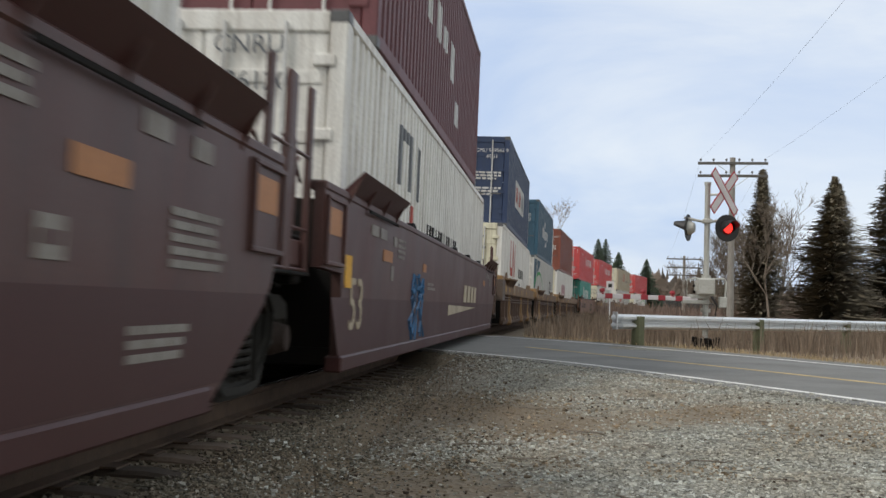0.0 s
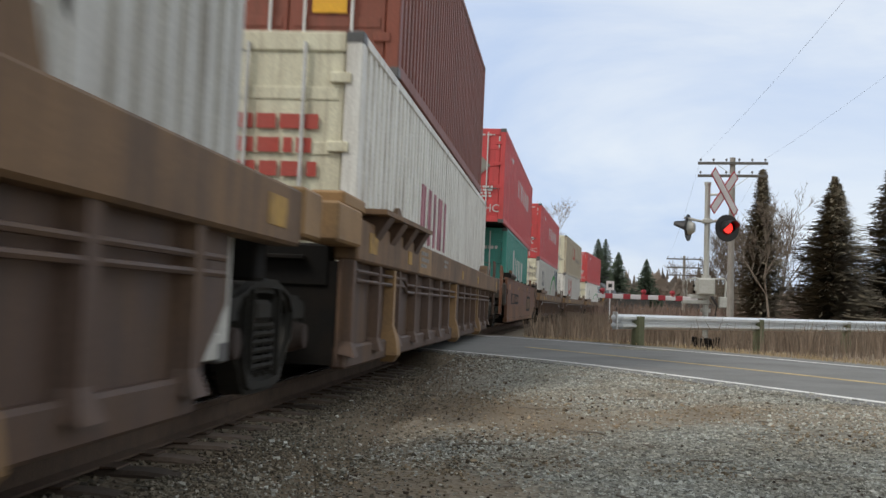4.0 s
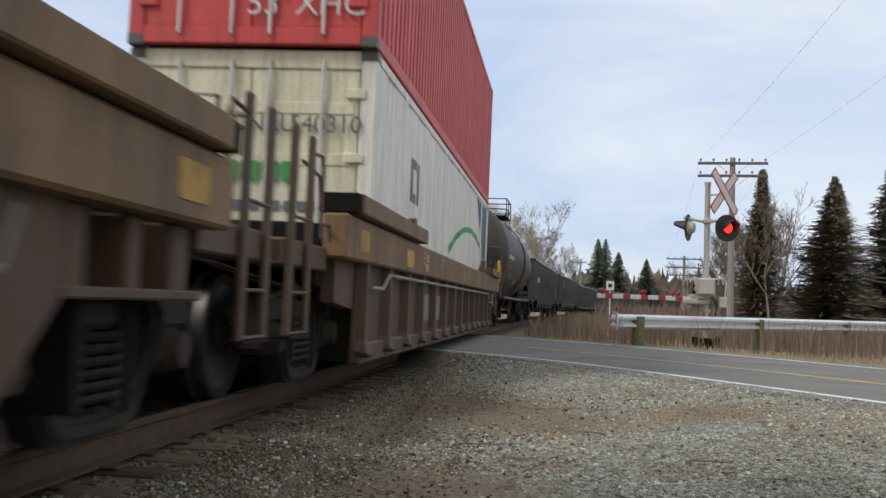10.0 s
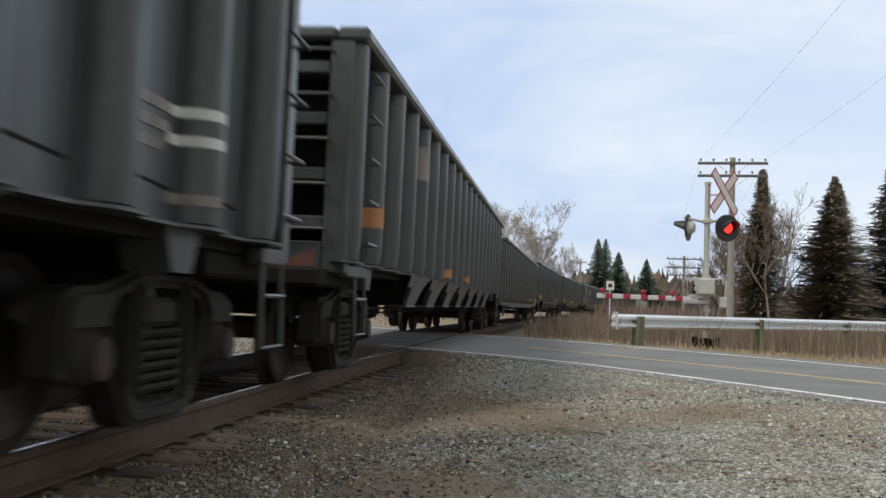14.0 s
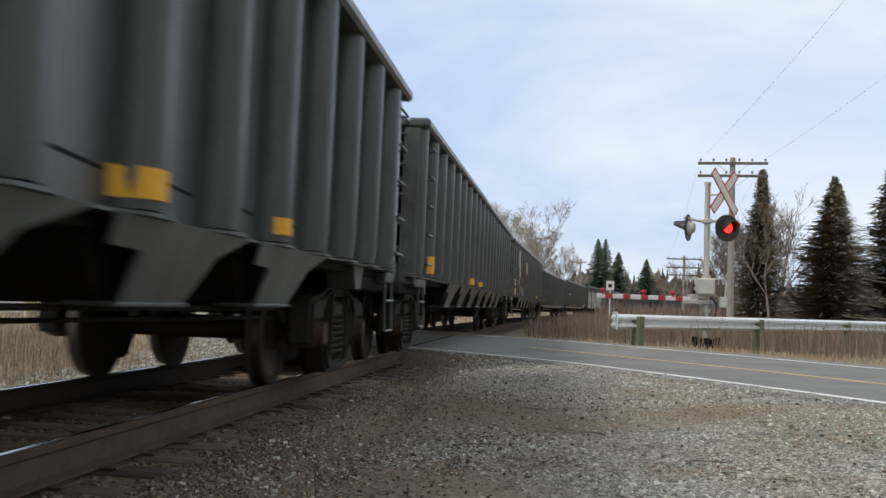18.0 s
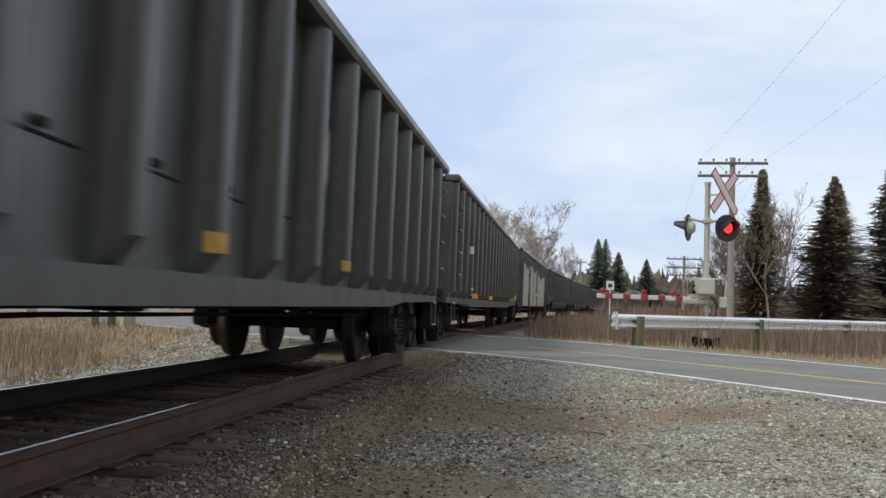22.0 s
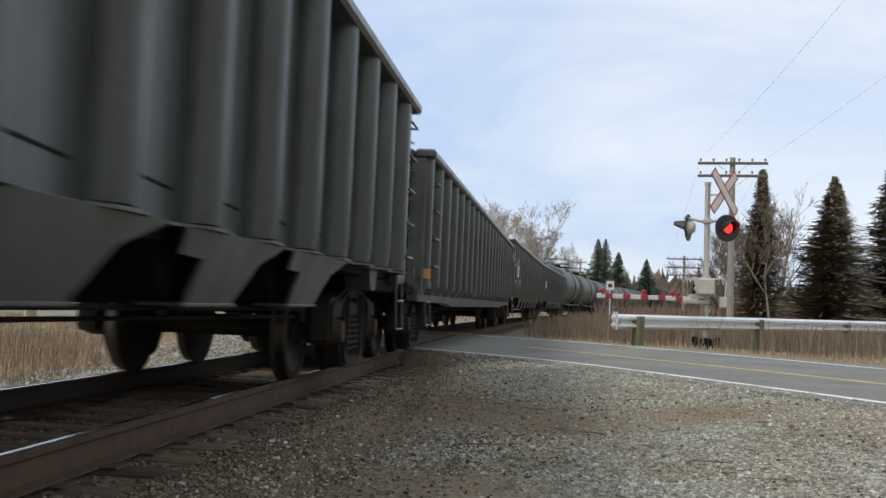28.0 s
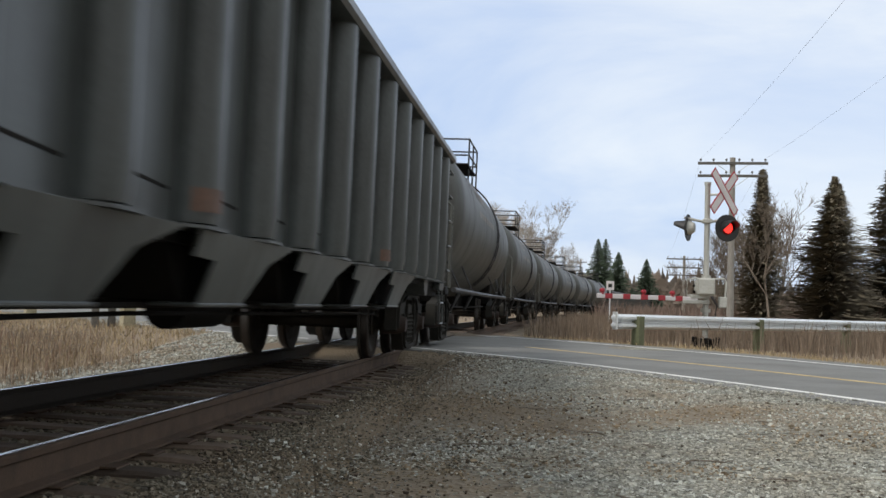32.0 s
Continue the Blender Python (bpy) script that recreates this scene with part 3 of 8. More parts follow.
def worn_tie(end):
    """A sawn tie with rounded, uneven top edges."""
    rings = []
    for k in range(14):
        x = -1.3 + (1.3 + end) * k / 13
        a, b, c = rng.uniform(0.095, 0.12), rng.uniform(0.095, 0.12), rng.uniform(-0.007, 0.0)
        if k in (0, 13):
            a, b, c = a * 0.8, b * 0.8, c - 0.02
        rings.append([(x, -a, -0.36), (x, -a, -0.205 + c), (x, -a * 0.72, -0.187 + c), (x, b * 0.72, -0.187 + c), (x, b, -0.205 + c), (x, b, -0.36)])
    return Geo().loft(rings).mesh("tie", M_TIE)


TIE_MES = [worn_tie(e) for e in (1.3, 1.26, 1.32, 1.22, 1.28)]
TIES = [-2.0 + 0.53 * i for i in range(300)]
plate = Geo().box(-0.16, 0.16, -0.09, 0.09, -0.19, -0.176, 0.004).mesh("tie_plate", M_RAIL)
for s in TIES:
    if 17.3 < s < 26.4:
        continue
    m = rail_pose(s, 0.5) @ pose(rng.uniform(-0.05, 0.05), rng.uniform(-0.02, 0.02), rng.uniform(-0.012, 0.0), 0, 0, rng.uniform(-1.5, 1.5))
    t = part("tie", rng.choice(TIE_MES), M_TIE, track, m=m)
    if s < 22:
        for u in (0.755, -0.755):
            part("tie_plate", plate, M_RAIL, t, m=pose(u, 0, 0.002))
far_ties = Geo()
for s in list(np.arange(-120, -2.3, 0.53)) + list(np.arange(157.4, 300, 0.53)):
    far_ties.box(-1.3, 1.3, -0.115, 0.115, -0.36, -0.19, 0, rail_pose(s, 0.5))
tagged(part("far_ties", far_ties, M_TIE, track), kind="stuff")

# road
road = thing("road", "worn grey asphalt road crossing the rails", "road", kind="structure")


def ribbon(a, b, z, thick):
    g = Geo()
    rings = []
    for p, q in zip(a, b):
        za, zb = z + GRADE * p[1], z + GRADE * q[1]
        rings.append([(p[0], p[1], za), (q[0], q[1], zb), (q[0], q[1], zb - thick), (p[0], p[1], za - thick)])
    return g.loft(rings)


out_n = resample(offset(EDGE_N, 0.42), 180)
out_f = resample(offset(EDGE_F, -0.35), 180)
part("carriageway", ribbon(out_n, out_f, -0.012, 0.3), M_ROAD, road)
for line, w, mat_, nm in ((EDGE_N, 0.11, M_LINEW, "edge_line"), (offset(EDGE_F, 0.25), 0.1, M_LINEW, "edge_line"), (ease(YELLOW), 0.13, M_LINEY, "centre_line")):
    part(nm, ribbon(offset(line, -w / 2), offset(line, w / 2), -0.008, 0.003), mat_, road, "worn painted road line")
# timber flangeway edge where the asphalt meets the rails
for u0, u1 in ((-0.66, 0.66), (0.84, 1.35), (-1.35, -0.84)):
    g = Geo()
    g.loft([[rail_pose(s, 0.5) @ Vector(p) for p in ((u0, 0, -0.006), (u1, 0, -0.006), (u1, 0, -0.25), (u0, 0, -0.25))] for s in np.arange(17.6, 26.6, 1.0)])
    part("crossing_panel", g, M_ROAD, road, "grimy asphalt panel between the rails")


# ---- loose stones ----
def rocks(name, pts, sizes, mat, label, seed, category="stones"):
    """Many small angular stones in one mesh."""
    r = np.random.RandomState(seed)
    n = len(pts)
    cube = np.array([(x, y, z) for x in (-1, 1) for y in (-1, 1) for z in (-1, 1)], float)
    v = cube[None] * (1 + r.uniform(-0.5, 0.15, (n, 8, 3)))
    v *= (np.array([1, 0.75, 0.55]) * r.uniform(0.7, 1.3, (n, 3)))[:, None]
    a, b = r.uniform(0, 6.28, n), r.normal(0, 0.45, n)
    ca, sa, cb, sb = np.cos(a), np.sin(a), np.cos(b), np.sin(b)
    y2, z2 = v[..., 1] * cb[:, None] - v[..., 2] * sb[:, None], v[..., 1] * sb[:, None] + v[..., 2] * cb[:, None]
    x3, y3 = v[..., 0] * ca[:, None] - y2 * sa[:, None], v[..., 0] * sa[:, None] + y2 * ca[:, None]
    v = np.stack([x3, y3, z2], -1) * (sizes / 2)[:, None, None] + pts[:, None]
    q = np.array([(0, 1, 3, 2), (4, 6, 7, 5), (0, 4, 5, 1), (2, 3, 7, 6), (0, 2, 6, 4), (1, 5, 7, 3)])
    f = (q[None] + (np.arange(n) * 8)[:, None, None]).reshape(-1, 4)
    me = bpy.data.meshes.new(name)
    me.from_pydata(v.reshape(-1, 3).tolist(), [], f.tolist())
    me.materials.append(mat)
    return tagged(new(name, me), label, category, kind="stuff")


rs = np.random.RandomState(11)
n_ = 115000
yy = 3.9 + 12.5 * rs.uniform(0, 1, n_) ** 1.35
xx = 3.149 + yy * np.tan(np.radians(rs.uniform(-30, 19, n_)))
uu = xx - track_x(yy)
keep = (uu > 1.16) & (road_gap(xx, yy) > rs.uniform(-0.02, 0.75, n_) * rs.uniform(0.3, 1, n_))
patch = np.array([noise.noise(Vector((a * 0.55, b * 0.55, 3.0))) for a, b in zip(xx, yy)])
dirt_ = np.zeros(n_)
for cx, cy, rx, ry, k in SOIL_PATCHES:
    dirt_ = np.maximum(dirt_, k * np.exp(-((xx - cx) / rx) ** 2 - ((yy - cy) / ry) ** 2))
keep &= rs.uniform(0, 1, n_) < np.clip(0.85 - patch * 0.9 - dirt_ * 0.8, 0.12, 1)
xx, yy, dirt_ = xx[keep], yy[keep], dirt_[keep]
sz = rs.uniform(0.008, 0.021, len(xx)) * np.where(rs.uniform(0, 1, len(xx)) < 0.07, 1.9, 1.0)
uu = xx - track_x(yy)
zz = np.where(uu < 2.1, np.maximum(ground_z(xx, yy), np.interp(uu, [1.3, 1.65, 2.3], [-0.222, -0.255, -0.5]) + GRADE * yy), ground_z(xx, yy))
gap_ = road_gap(xx, yy)
zz = np.where(gap_ < 0.5, np.maximum(zz, -0.012 + GRADE * yy), zz)
dark_ = rs.uniform(1.2, 3.2, len(xx)) > uu
tan_ = ~dark_ & (rs.uniform(0.05, 0.75, len(xx)) < dirt_)
for nm, sel, mt, lb, sd in (("gravel", ~dark_ & ~tan_, M_STONE, "loose grey crushed gravel", 3), ("stained_gravel", dark_, M_STONED, "oil-stained brown gravel beside the rail", 6), ("muddy_gravel", tan_, M_STONEB, "tan muddy gravel in worn patches", 7)):
    rocks(nm, np.stack([xx, yy, zz + sz * 0.12], 1)[sel], sz[sel], mt, lb, sd)
n_ = 1500
yl = 4.2 + 9.5 * rs.uniform(0, 1, n_) ** 1.3
xl = 3.149 + yl * np.tan(np.radians(rs.uniform(-22, 18, n_)))
ok = (xl - track_x(yl) > 1.5) & (road_gap(xl, yl) > 0.5) & (np.array([noise.noise(Vector((a * 0.8, b * 0.8, 9.0))) for a, b in zip(xl, yl)]) > rs.uniform(-0.4, 0.5, n_))
xl, yl = xl[ok], yl[ok]
rocks("leaf_litter", np.stack([xl, yl, ground_z(xl, yl) + 0.012], 1), rs.uniform(0.006, 0.024, len(xl)), M_LITTER, "dark dead leaves and bark scraps on the gravel", 9, "litter")
n_ = 20000
ss = rs.uniform(2.0, 16.6, n_)
ub = rs.uniform(-1.6, 1.4, n_)
pb, sb_ = [], []
for s, u in zip(ss, ub):
    ph = ((s + 2.0) / 0.53) % 1.0
    if abs(u) < 1.3 and (ph < 0.24 or ph > 0.76):
        continue
    if abs(abs(u) - 0.755) < 0.08:
        continue
    z = np.interp(u, [-2.6, -1.7, -1.3, 0.9, 1.36, 1.65], [-0.62, -0.25, -0.225, -0.222, -0.225, -0.255])
    pb.append(rail_pose(s, 0.5) @ Vector((u, 0, z + 0.004)))
    sb_.append(rng.uniform(0.02, 0.045))
rocks("ballast_stones", np.array([tuple(p) for p in pb]), np.array(sb_), M_STONED, "coarse stained ballast between the ties", 4)
n_ = 14000
ss, ub = rs.uniform(7, 24, n_), rs.uniform(-3.7, -1.45, n_)
pb = np.array([tuple(rail_pose(s, 0.5) @ Vector((u, 0, 0))) for s, u in zip(ss, ub)])
ok = road_gap(pb[:, 0], pb[:, 1]) > 0.4
pb = pb[ok]
pb[:, 2] = np.maximum(ground_z(pb[:, 0], pb[:, 1]), np.interp(pb[:, 0] - track_x(pb[:, 1]), [-2.6, -1.7, -1.3], [-0.62, -0.25, -0.225]) + GRADE * pb[:, 1]) + 0.01
rocks("ballast_shoulder", pb, rs.uniform(0.02, 0.045, len(pb)), M_STONE, "pale ballast stones on the far shoulder", 5)


# ---- grass and brush ----
def blades(name, pts, heights, width, lean, mat, label, seed, category="grass"):
    """Thin upright blades in one mesh."""
    r = np.random.RandomState(seed)
    n = len(pts)
    a = r.uniform(0, 6.28, n)
    d = np.stack([np.cos(a), np.sin(a), np.zeros(n)], 1)
    b = r.uniform(0, 6.28, n)
    tip = np.stack([np.cos(b), np.sin(b), np.zeros(n)], 1) * (heights * lean * r.uniform(0.1, 1, n))[:, None]
    w = (width * r.uniform(0.6, 1.4, n))[:, None]
    up = np.zeros((n, 3))
    up[:, 2] = heights
    v = np.stack([pts - d * w, pts + d * w, pts + tip * 0.35 + up * 0.6 + d * w * 0.7, pts + tip * 0.35 + up * 0.6 - d * w * 0.7, pts + tip + up], 1)
    k = (np.arange(n) * 5)[:, None]
    quad = np.array([[0, 1, 2, 3]]) + k
    tri = np.array([[3, 2, 4]]) + k
    me = bpy.data.meshes.new(name)
    me.from_pydata(v.reshape(-1, 3).tolist(), [], quad.tolist() + tri.tolist())
    me.materials.append(mat)
    return tagged(new(name, me), label, category, kind="stuff")


def scatter(n, x0, x1, y0, y1, seed, test=None, clump=0.0):
    r = np.random.RandomState(seed)
    p = np.stack([r.uniform(x0, x1, n), r.uniform(y0, y1, n)], 1)
    if test is not None:
        p = p[test(p[:, 0], p[:, 1])]
    if clump:
        c = np.array([noise.noise(Vector((a * clump, b * clump, 7.0))) for a, b in p])
        p = p[r.uniform(-0.45, 0.5, len(p)) < c + 0.12]
    return np.column_stack([p, ground_z(p[:, 0], p[:, 1]) - 0.02])


off_left = lambda x, y: (x - track_x(y) < -2.75) & (road_gap(x, y) > 0.5)
weedy = lambda x, y: off_left(x, y) & (np.degrees(np.arctan2(x - 3.149, y)) < -22.5 + 1.6 * np.sin(y * 2.1)) & (x - track_x(y) < -3.1)
p = scatter(40000, -12, -2.9, 8, 20, 21, weedy, 0.8)
stalk = rs.uniform(0, 1, len(p)) < 0.13
weed_h = np.where(stalk, rs.uniform(0.3, 0.56, len(p)), rs.uniform(0.06, 0.26, len(p)))
blades("dry_undergrowth", p[~stalk], weed_h[~stalk], 0.004, 0.7, M_WEED, "matted grey-brown dry weeds beside the track", 31, "weeds")
blades("tall_dry_weeds", p[stalk], weed_h[stalk], 0.0032, 0.35, M_STALK, "tall thin reddish dry weed stalks beside the track", 39, "weeds")
tall = stalk
heads = np.repeat(p[tall], 3, 0) + rs.normal(0, 0.035, (3 * int(tall.sum()), 3)) + np.array([0, 0, 1]) * np.repeat(weed_h[tall], 3)[:, None] * rs.uniform(0.75, 1.0, 3 * int(tall.sum()))[:, None]
rocks("seed_heads", heads, rs.uniform(0.008, 0.022, len(heads)), M_BARK, "dark dry seed heads on the weeds", 38, "weeds")
p = scatter(26000, -14, -3.4, 14, 34, 22, lambda x, y: off_left(x, y) & (x - track_x(y) < -3.7))
blades("straw_grass", p, rs.uniform(0.05, 0.16, len(p)), 0.008, 0.8, M_GRASSY, "short straw-coloured winter grass", 32)
off_right = lambda x, y: (x - track_x(y) > 2.3) & (road_gap(x, y) > 0.45) & (y > 15 + 0 * x)
p = scatter(20000, 1.5, 16, 15, 34, 23, lambda x, y: off_right(x, y) & (road_gap(x, y) < 2.6))
blades("verge_grass", p, rs.uniform(0.04, 0.14, len(p)), 0.009, 0.7, M_GRASSY, "straw grass along the road verge", 33)
p = scatter(42000, 2, 24, 24, 70, 24, lambda x, y: off_right(x, y) & (road_gap(x, y) > 1.2), 0.35)
blades("brown_field_weeds", p, rs.uniform(0.3, 0.95, len(p)), 0.012, 0.45, M_GRASSB, "reddish brown dead weeds in the field", 34)
p = scatter(30000, 6, 60, 60, 200, 25, lambda x, y: x - track_x(y) > 3.5, 0.12)
blades("far_brush", p, rs.uniform(0.7, 1.9, len(p)), 0.035, 0.4, M_BRUSH, "leafless brown brush beyond the field", 35, "brush")
p = scatter(14000, -70, 0, 26, 150, 26, lambda x, y: (x - track_x(y) < -4) & (road_gap(x, y) > 6.0) & (y > 48))
blades("far_left_weeds", p, rs.uniform(0.12, 0.4, len(p)), 0.025, 0.5, M_GRASSB, "dead weeds beyond the far side of the track", 36)
# a few weeds at the rail's edge and twigs on the gravel
p = scatter(700, 1.1, 3.6, 5.5, 15, 27, lambda x, y: (x - track_x(y) > 1.15) & (x - track_x(y) < 2.3), 1.2)
blades("trackside_weeds", p, rs.uniform(0.06, 0.24, len(p)), 0.003, 0.6, M_GRASSB, "sparse dead weeds at the edge of the ballast", 37)
for i, (x, y, a, ln) in enumerate(((2.75, 7.2, 20, 0.5), (2.95, 5.75, 75, 0.3), (3.6, 5.4, -30, 0.25), (3.35, 7.7, 150, 0.45), (2.55, 5.3, 110, 0.2), (4.1, 6.4, 10, 0.3), (2.3, 5.6, 60, 0.16), (3.0, 6.6, 15, 0.2), (2.7, 6.3, 130, 0.14), (3.8, 7.0, 95, 0.18), (3.3, 5.1, 40, 0.12), (4.4, 5.8, 160, 0.14), (2.1, 7.4, 75, 0.2), (3.05, 9.0, 5, 0.3), (4.7, 7.9, 120, 0.2), (2.6, 4.8, 20, 0.12), (3.5, 4.6, 80, 0.1), (3.9, 9.4, 30, 0.25))):
    g = Geo()
    pts = [(ln * (k / 5 - 0.5), 0.03 * math.sin(k * 1.7 + i), 0.006 + 0.004 * (k % 2)) for k in range(6)]
    g.tube(pts, 0.006, 5, 0.003)
    tw = solo("twig", g, M_BARK, "dead dark twig lying on the gravel", "twig", "twigs on the gravel")
    tw.matrix_basis = pose(x, y, float(ground_z(x, y)[0]) + 0.008, 0, 0, a)


# ---- trees ----
def spruce(x, y, h, r, seed, label="dark green spruce tree at the edge of the field"):
    rd = random.Random(seed)
    z0 = float(ground_z(x, y)[0]) - 0.1
    t = thing("spruce_tree", label, "tree", "trees", m=pose(x, y, z0))
    part("trunk", Geo().tube([(0, 0, 0), (0, 0, h * 0.5), (0, 0, h)], 0.02 * h, 7, 0.01), M_BARK, t)
    v, f = [], []
    zc = h * 0.05
    while zc < h * 0.99:
        k = 1 - zc / h
        nb = int(8 + 7 * k)
        for j in range(nb):
            a = 6.283 * (j + rd.random()) / nb
            c, sn = math.cos(a), math.sin(a)
            q = r * k ** 0.85 * rd.uniform(0.7, 1.2) + 0.08
            drop = rd.uniform(0.2, 0.42)
            for i in range(6):
                d0 = q * (i + 0.2) / 6
                d1 = d0 + q * 0.3
                z0_, z1_ = zc - drop * d0 + 0.12 * d0 * d0 / q, zc - drop * d1 + 0.12 * d1 * d1 / q
                for sd in (1, -1):
                    e = sd * (0.1 + 0.2 * q * (1 - i / 7)) * rd.uniform(0.6, 1.3)
                    n0 = len(v)
                    v += [(c * d0, sn * d0, z0_ + 0.03), (c * d1, sn * d1, z1_), (c * (d0 + d1) / 2 - sn * e, sn * (d0 + d1) / 2 + c * e, (z0_ + z1_) / 2 - rd.uniform(0.05, 0.2))]
                    f.append((n0, n0 + 1, n0 + 2))
        zc += h * 0.02 * (0.6 + k)
    me = bpy.data.meshes.new("crown")
    me.from_pydata(v, [], f)
    me.materials.append(M_SPRUCE)
    part("crown", me, M_SPRUCE, t, "dense drooping dark needles")
    return t


def bare_tree(x, y, h, seed, mat=None, label="leafless pale grey deciduous tree", levels=5, wide=0.5):
    rd = random.Random(seed)
    z0 = float(ground_z(x, y)[0]) - 0.1
    t = thing("bare_tree", label, "tree", "trees", m=pose(x, y, z0))
    trunk, crown = Geo(), Geo()

    def grow(p, d, ln, r, lev):
        n = 3
        pts = [p]
        for _ in range(n):
            d = (d + Vector((rd.uniform(-1, 1), rd.uniform(-1, 1), rd.uniform(-0.3, 0.6))) * 0.16).normalized()
            p = p + d * ln / n
            pts.append(p)
        if lev >= levels - 1:
            w = max(r, 0.014)
            a, b = pts[0], pts[-1]
            o = d.cross(Vector((rd.uniform(-1, 1), rd.uniform(-1, 1), 0.3))).normalized() * w
            crown.add([a - o, a + o, b], [(0, 1, 2)])
        else:
            (trunk if lev < 2 else crown).tube(pts, r, 5 if lev < 2 else 3, r * 0.62)
        if lev < levels:
            for i in range(rd.choice((3, 4, 4, 5)) if lev else 6):
                k = rd.uniform(0.3, 1.0)
                q = pts[min(int(k * n) + 1, n)]
                nd = (d + Vector((rd.uniform(-1, 1), rd.uniform(-1, 1), rd.uniform(-0.15, 0.8))) * (wide + 0.35)).normalized()
                grow(q, nd, ln * rd.uniform(0.5, 0.72), r * 0.5, lev + 1)

    grow(Vector((0, 0, 0)), Vector((0, 0, 1)), h * 0.42, h * 0.01, 0)
    part("trunk", trunk, mat or M_TWIG, t)
    me = bpy.data.meshes.new("crown")
    me.from_pydata(crown.v, [], crown.f)
    me.materials.append(mat or M_TWIG)
    part("crown", me, mat or M_TWIG, t, "fine bare branches")
    return t


def larch(x, y, h, r, seed):
    """A conifer with brown sparse twigs."""
    rd = random.Random(seed)
    z0 = float(ground_z(x, y)[0]) - 0.1
    t = thing("conifer_tree", "brownish green conifer with sparse needles", "tree", "trees", m=pose(x, y, z0))
    part("trunk", Geo().tube([(0, 0, 0), (0.05, 0, h * 0.5), (0, 0, h)], 0.016 * h, 7, 0.02), M_BARK, t)
    g = Geo()
    zc = h * 0.04
    while zc < h:
        R = r * (1 - (zc / h) ** 1.6) * rd.uniform(0.7, 1.15) + 0.15
        for j in range(54):
            a = rd.uniform(0, 6.283)
            q = R * rd.uniform(0.5, 1.1)
            c, sn = math.cos(a), math.sin(a)
            for s in range(5):
                d0 = q * (s + rd.random() * 0.4) / 5
                d1 = d0 + q * 0.34
                w = 0.028 * h ** 0.5 * rd.uniform(0.4, 1.3)
                z1 = zc + 0.12 * d0 + rd.uniform(-0.14, 0.14)
                e = rd.uniform(-0.25, 0.25)
                g.add([(c * d0 - sn * w, sn * d0 + c * w, z1), (c * d0 + sn * w, sn * d0 - c * w, z1 - w * 0.5), (c * d1 - sn * e, sn * d1 + c * e, z1 + rd.uniform(-0.18, 0.1))], [(0, 1, 2)])
        zc += h * 0.02
    me = bpy.data.meshes.new("crown")
    me.from_pydata(g.v, [], g.f)
    me.materials.append(M_LARCH)
    part("crown", me, M_LARCH, t, "sparse brownish needles")
    return t


spruce(10.75, 179, 13.0, 3.5, 1)
spruce(12.15, 182, 13.2, 3.4, 2)
spruce(14.0, 176, 10.8, 3.4, 3)
spruce(9.3, 184, 7.6, 2.4, 12)
spruce(13.2, 186, 8.2, 2.4, 13)
spruce(19.3, 184, 10.2, 3.2, 4)
spruce(17.4, 190, 5.2, 1.8, 14)
spruce(21.6, 188, 5.0, 1.8, 15)
bare_tree(1.0, 122, 12.6, 5, levels=6)
bare_tree(-2.2, 116, 13.5, 6, levels=6)
bare_tree(3.4, 125, 11.5, 7, levels=6)
bare_tree(-5.5, 124, 13.0, 17, levels=6)
bare_tree(5.2, 128, 8.5, 18, levels=6)
larch(14.7, 60, 9.2, 1.5, 8)
larch(20.4, 66, 9.0, 2.4, 9)
larch(18.6, 60, 8.6, 2.6, 19)
larch(23.0, 64, 10.5, 2.6, 10)
larch(26.5, 68, 10.0, 2.8, 20)
larch(30.5, 66, 11.0, 2.8, 21)
bare_tree(14.7, 66, 6.2, 11, M_LARCH, "leafless brown roadside tree", 5, 0.35)
bare_tree(16.2, 72, 7.0, 22, M_LARCH, "leafless brown roadside tree", 5, 0.35)
bare_tree(13.2, 70, 5.0, 23, M_LARCH, "leafless brown roadside tree", 5, 0.4)
for x_, y_, h_, k_ in ((12.9, 64, 5.0, 51), (13.7, 66, 6.6, 52), (14.3, 63, 7.4, 53), (15.1, 66, 8.2, 54), (14.9, 58, 7.6, 55), (16.4, 64, 8.4, 56), (12.4, 74, 4.6, 57)):
    bare_tree(x_, y_, h_, k_, M_BROWNTWIG, "leafless brown roadside tree", 5, 0.45)
bare_tree(18.8, 80, 6.5, 24, M_LARCH, "leafless brown roadside tree", 5, 0.4)


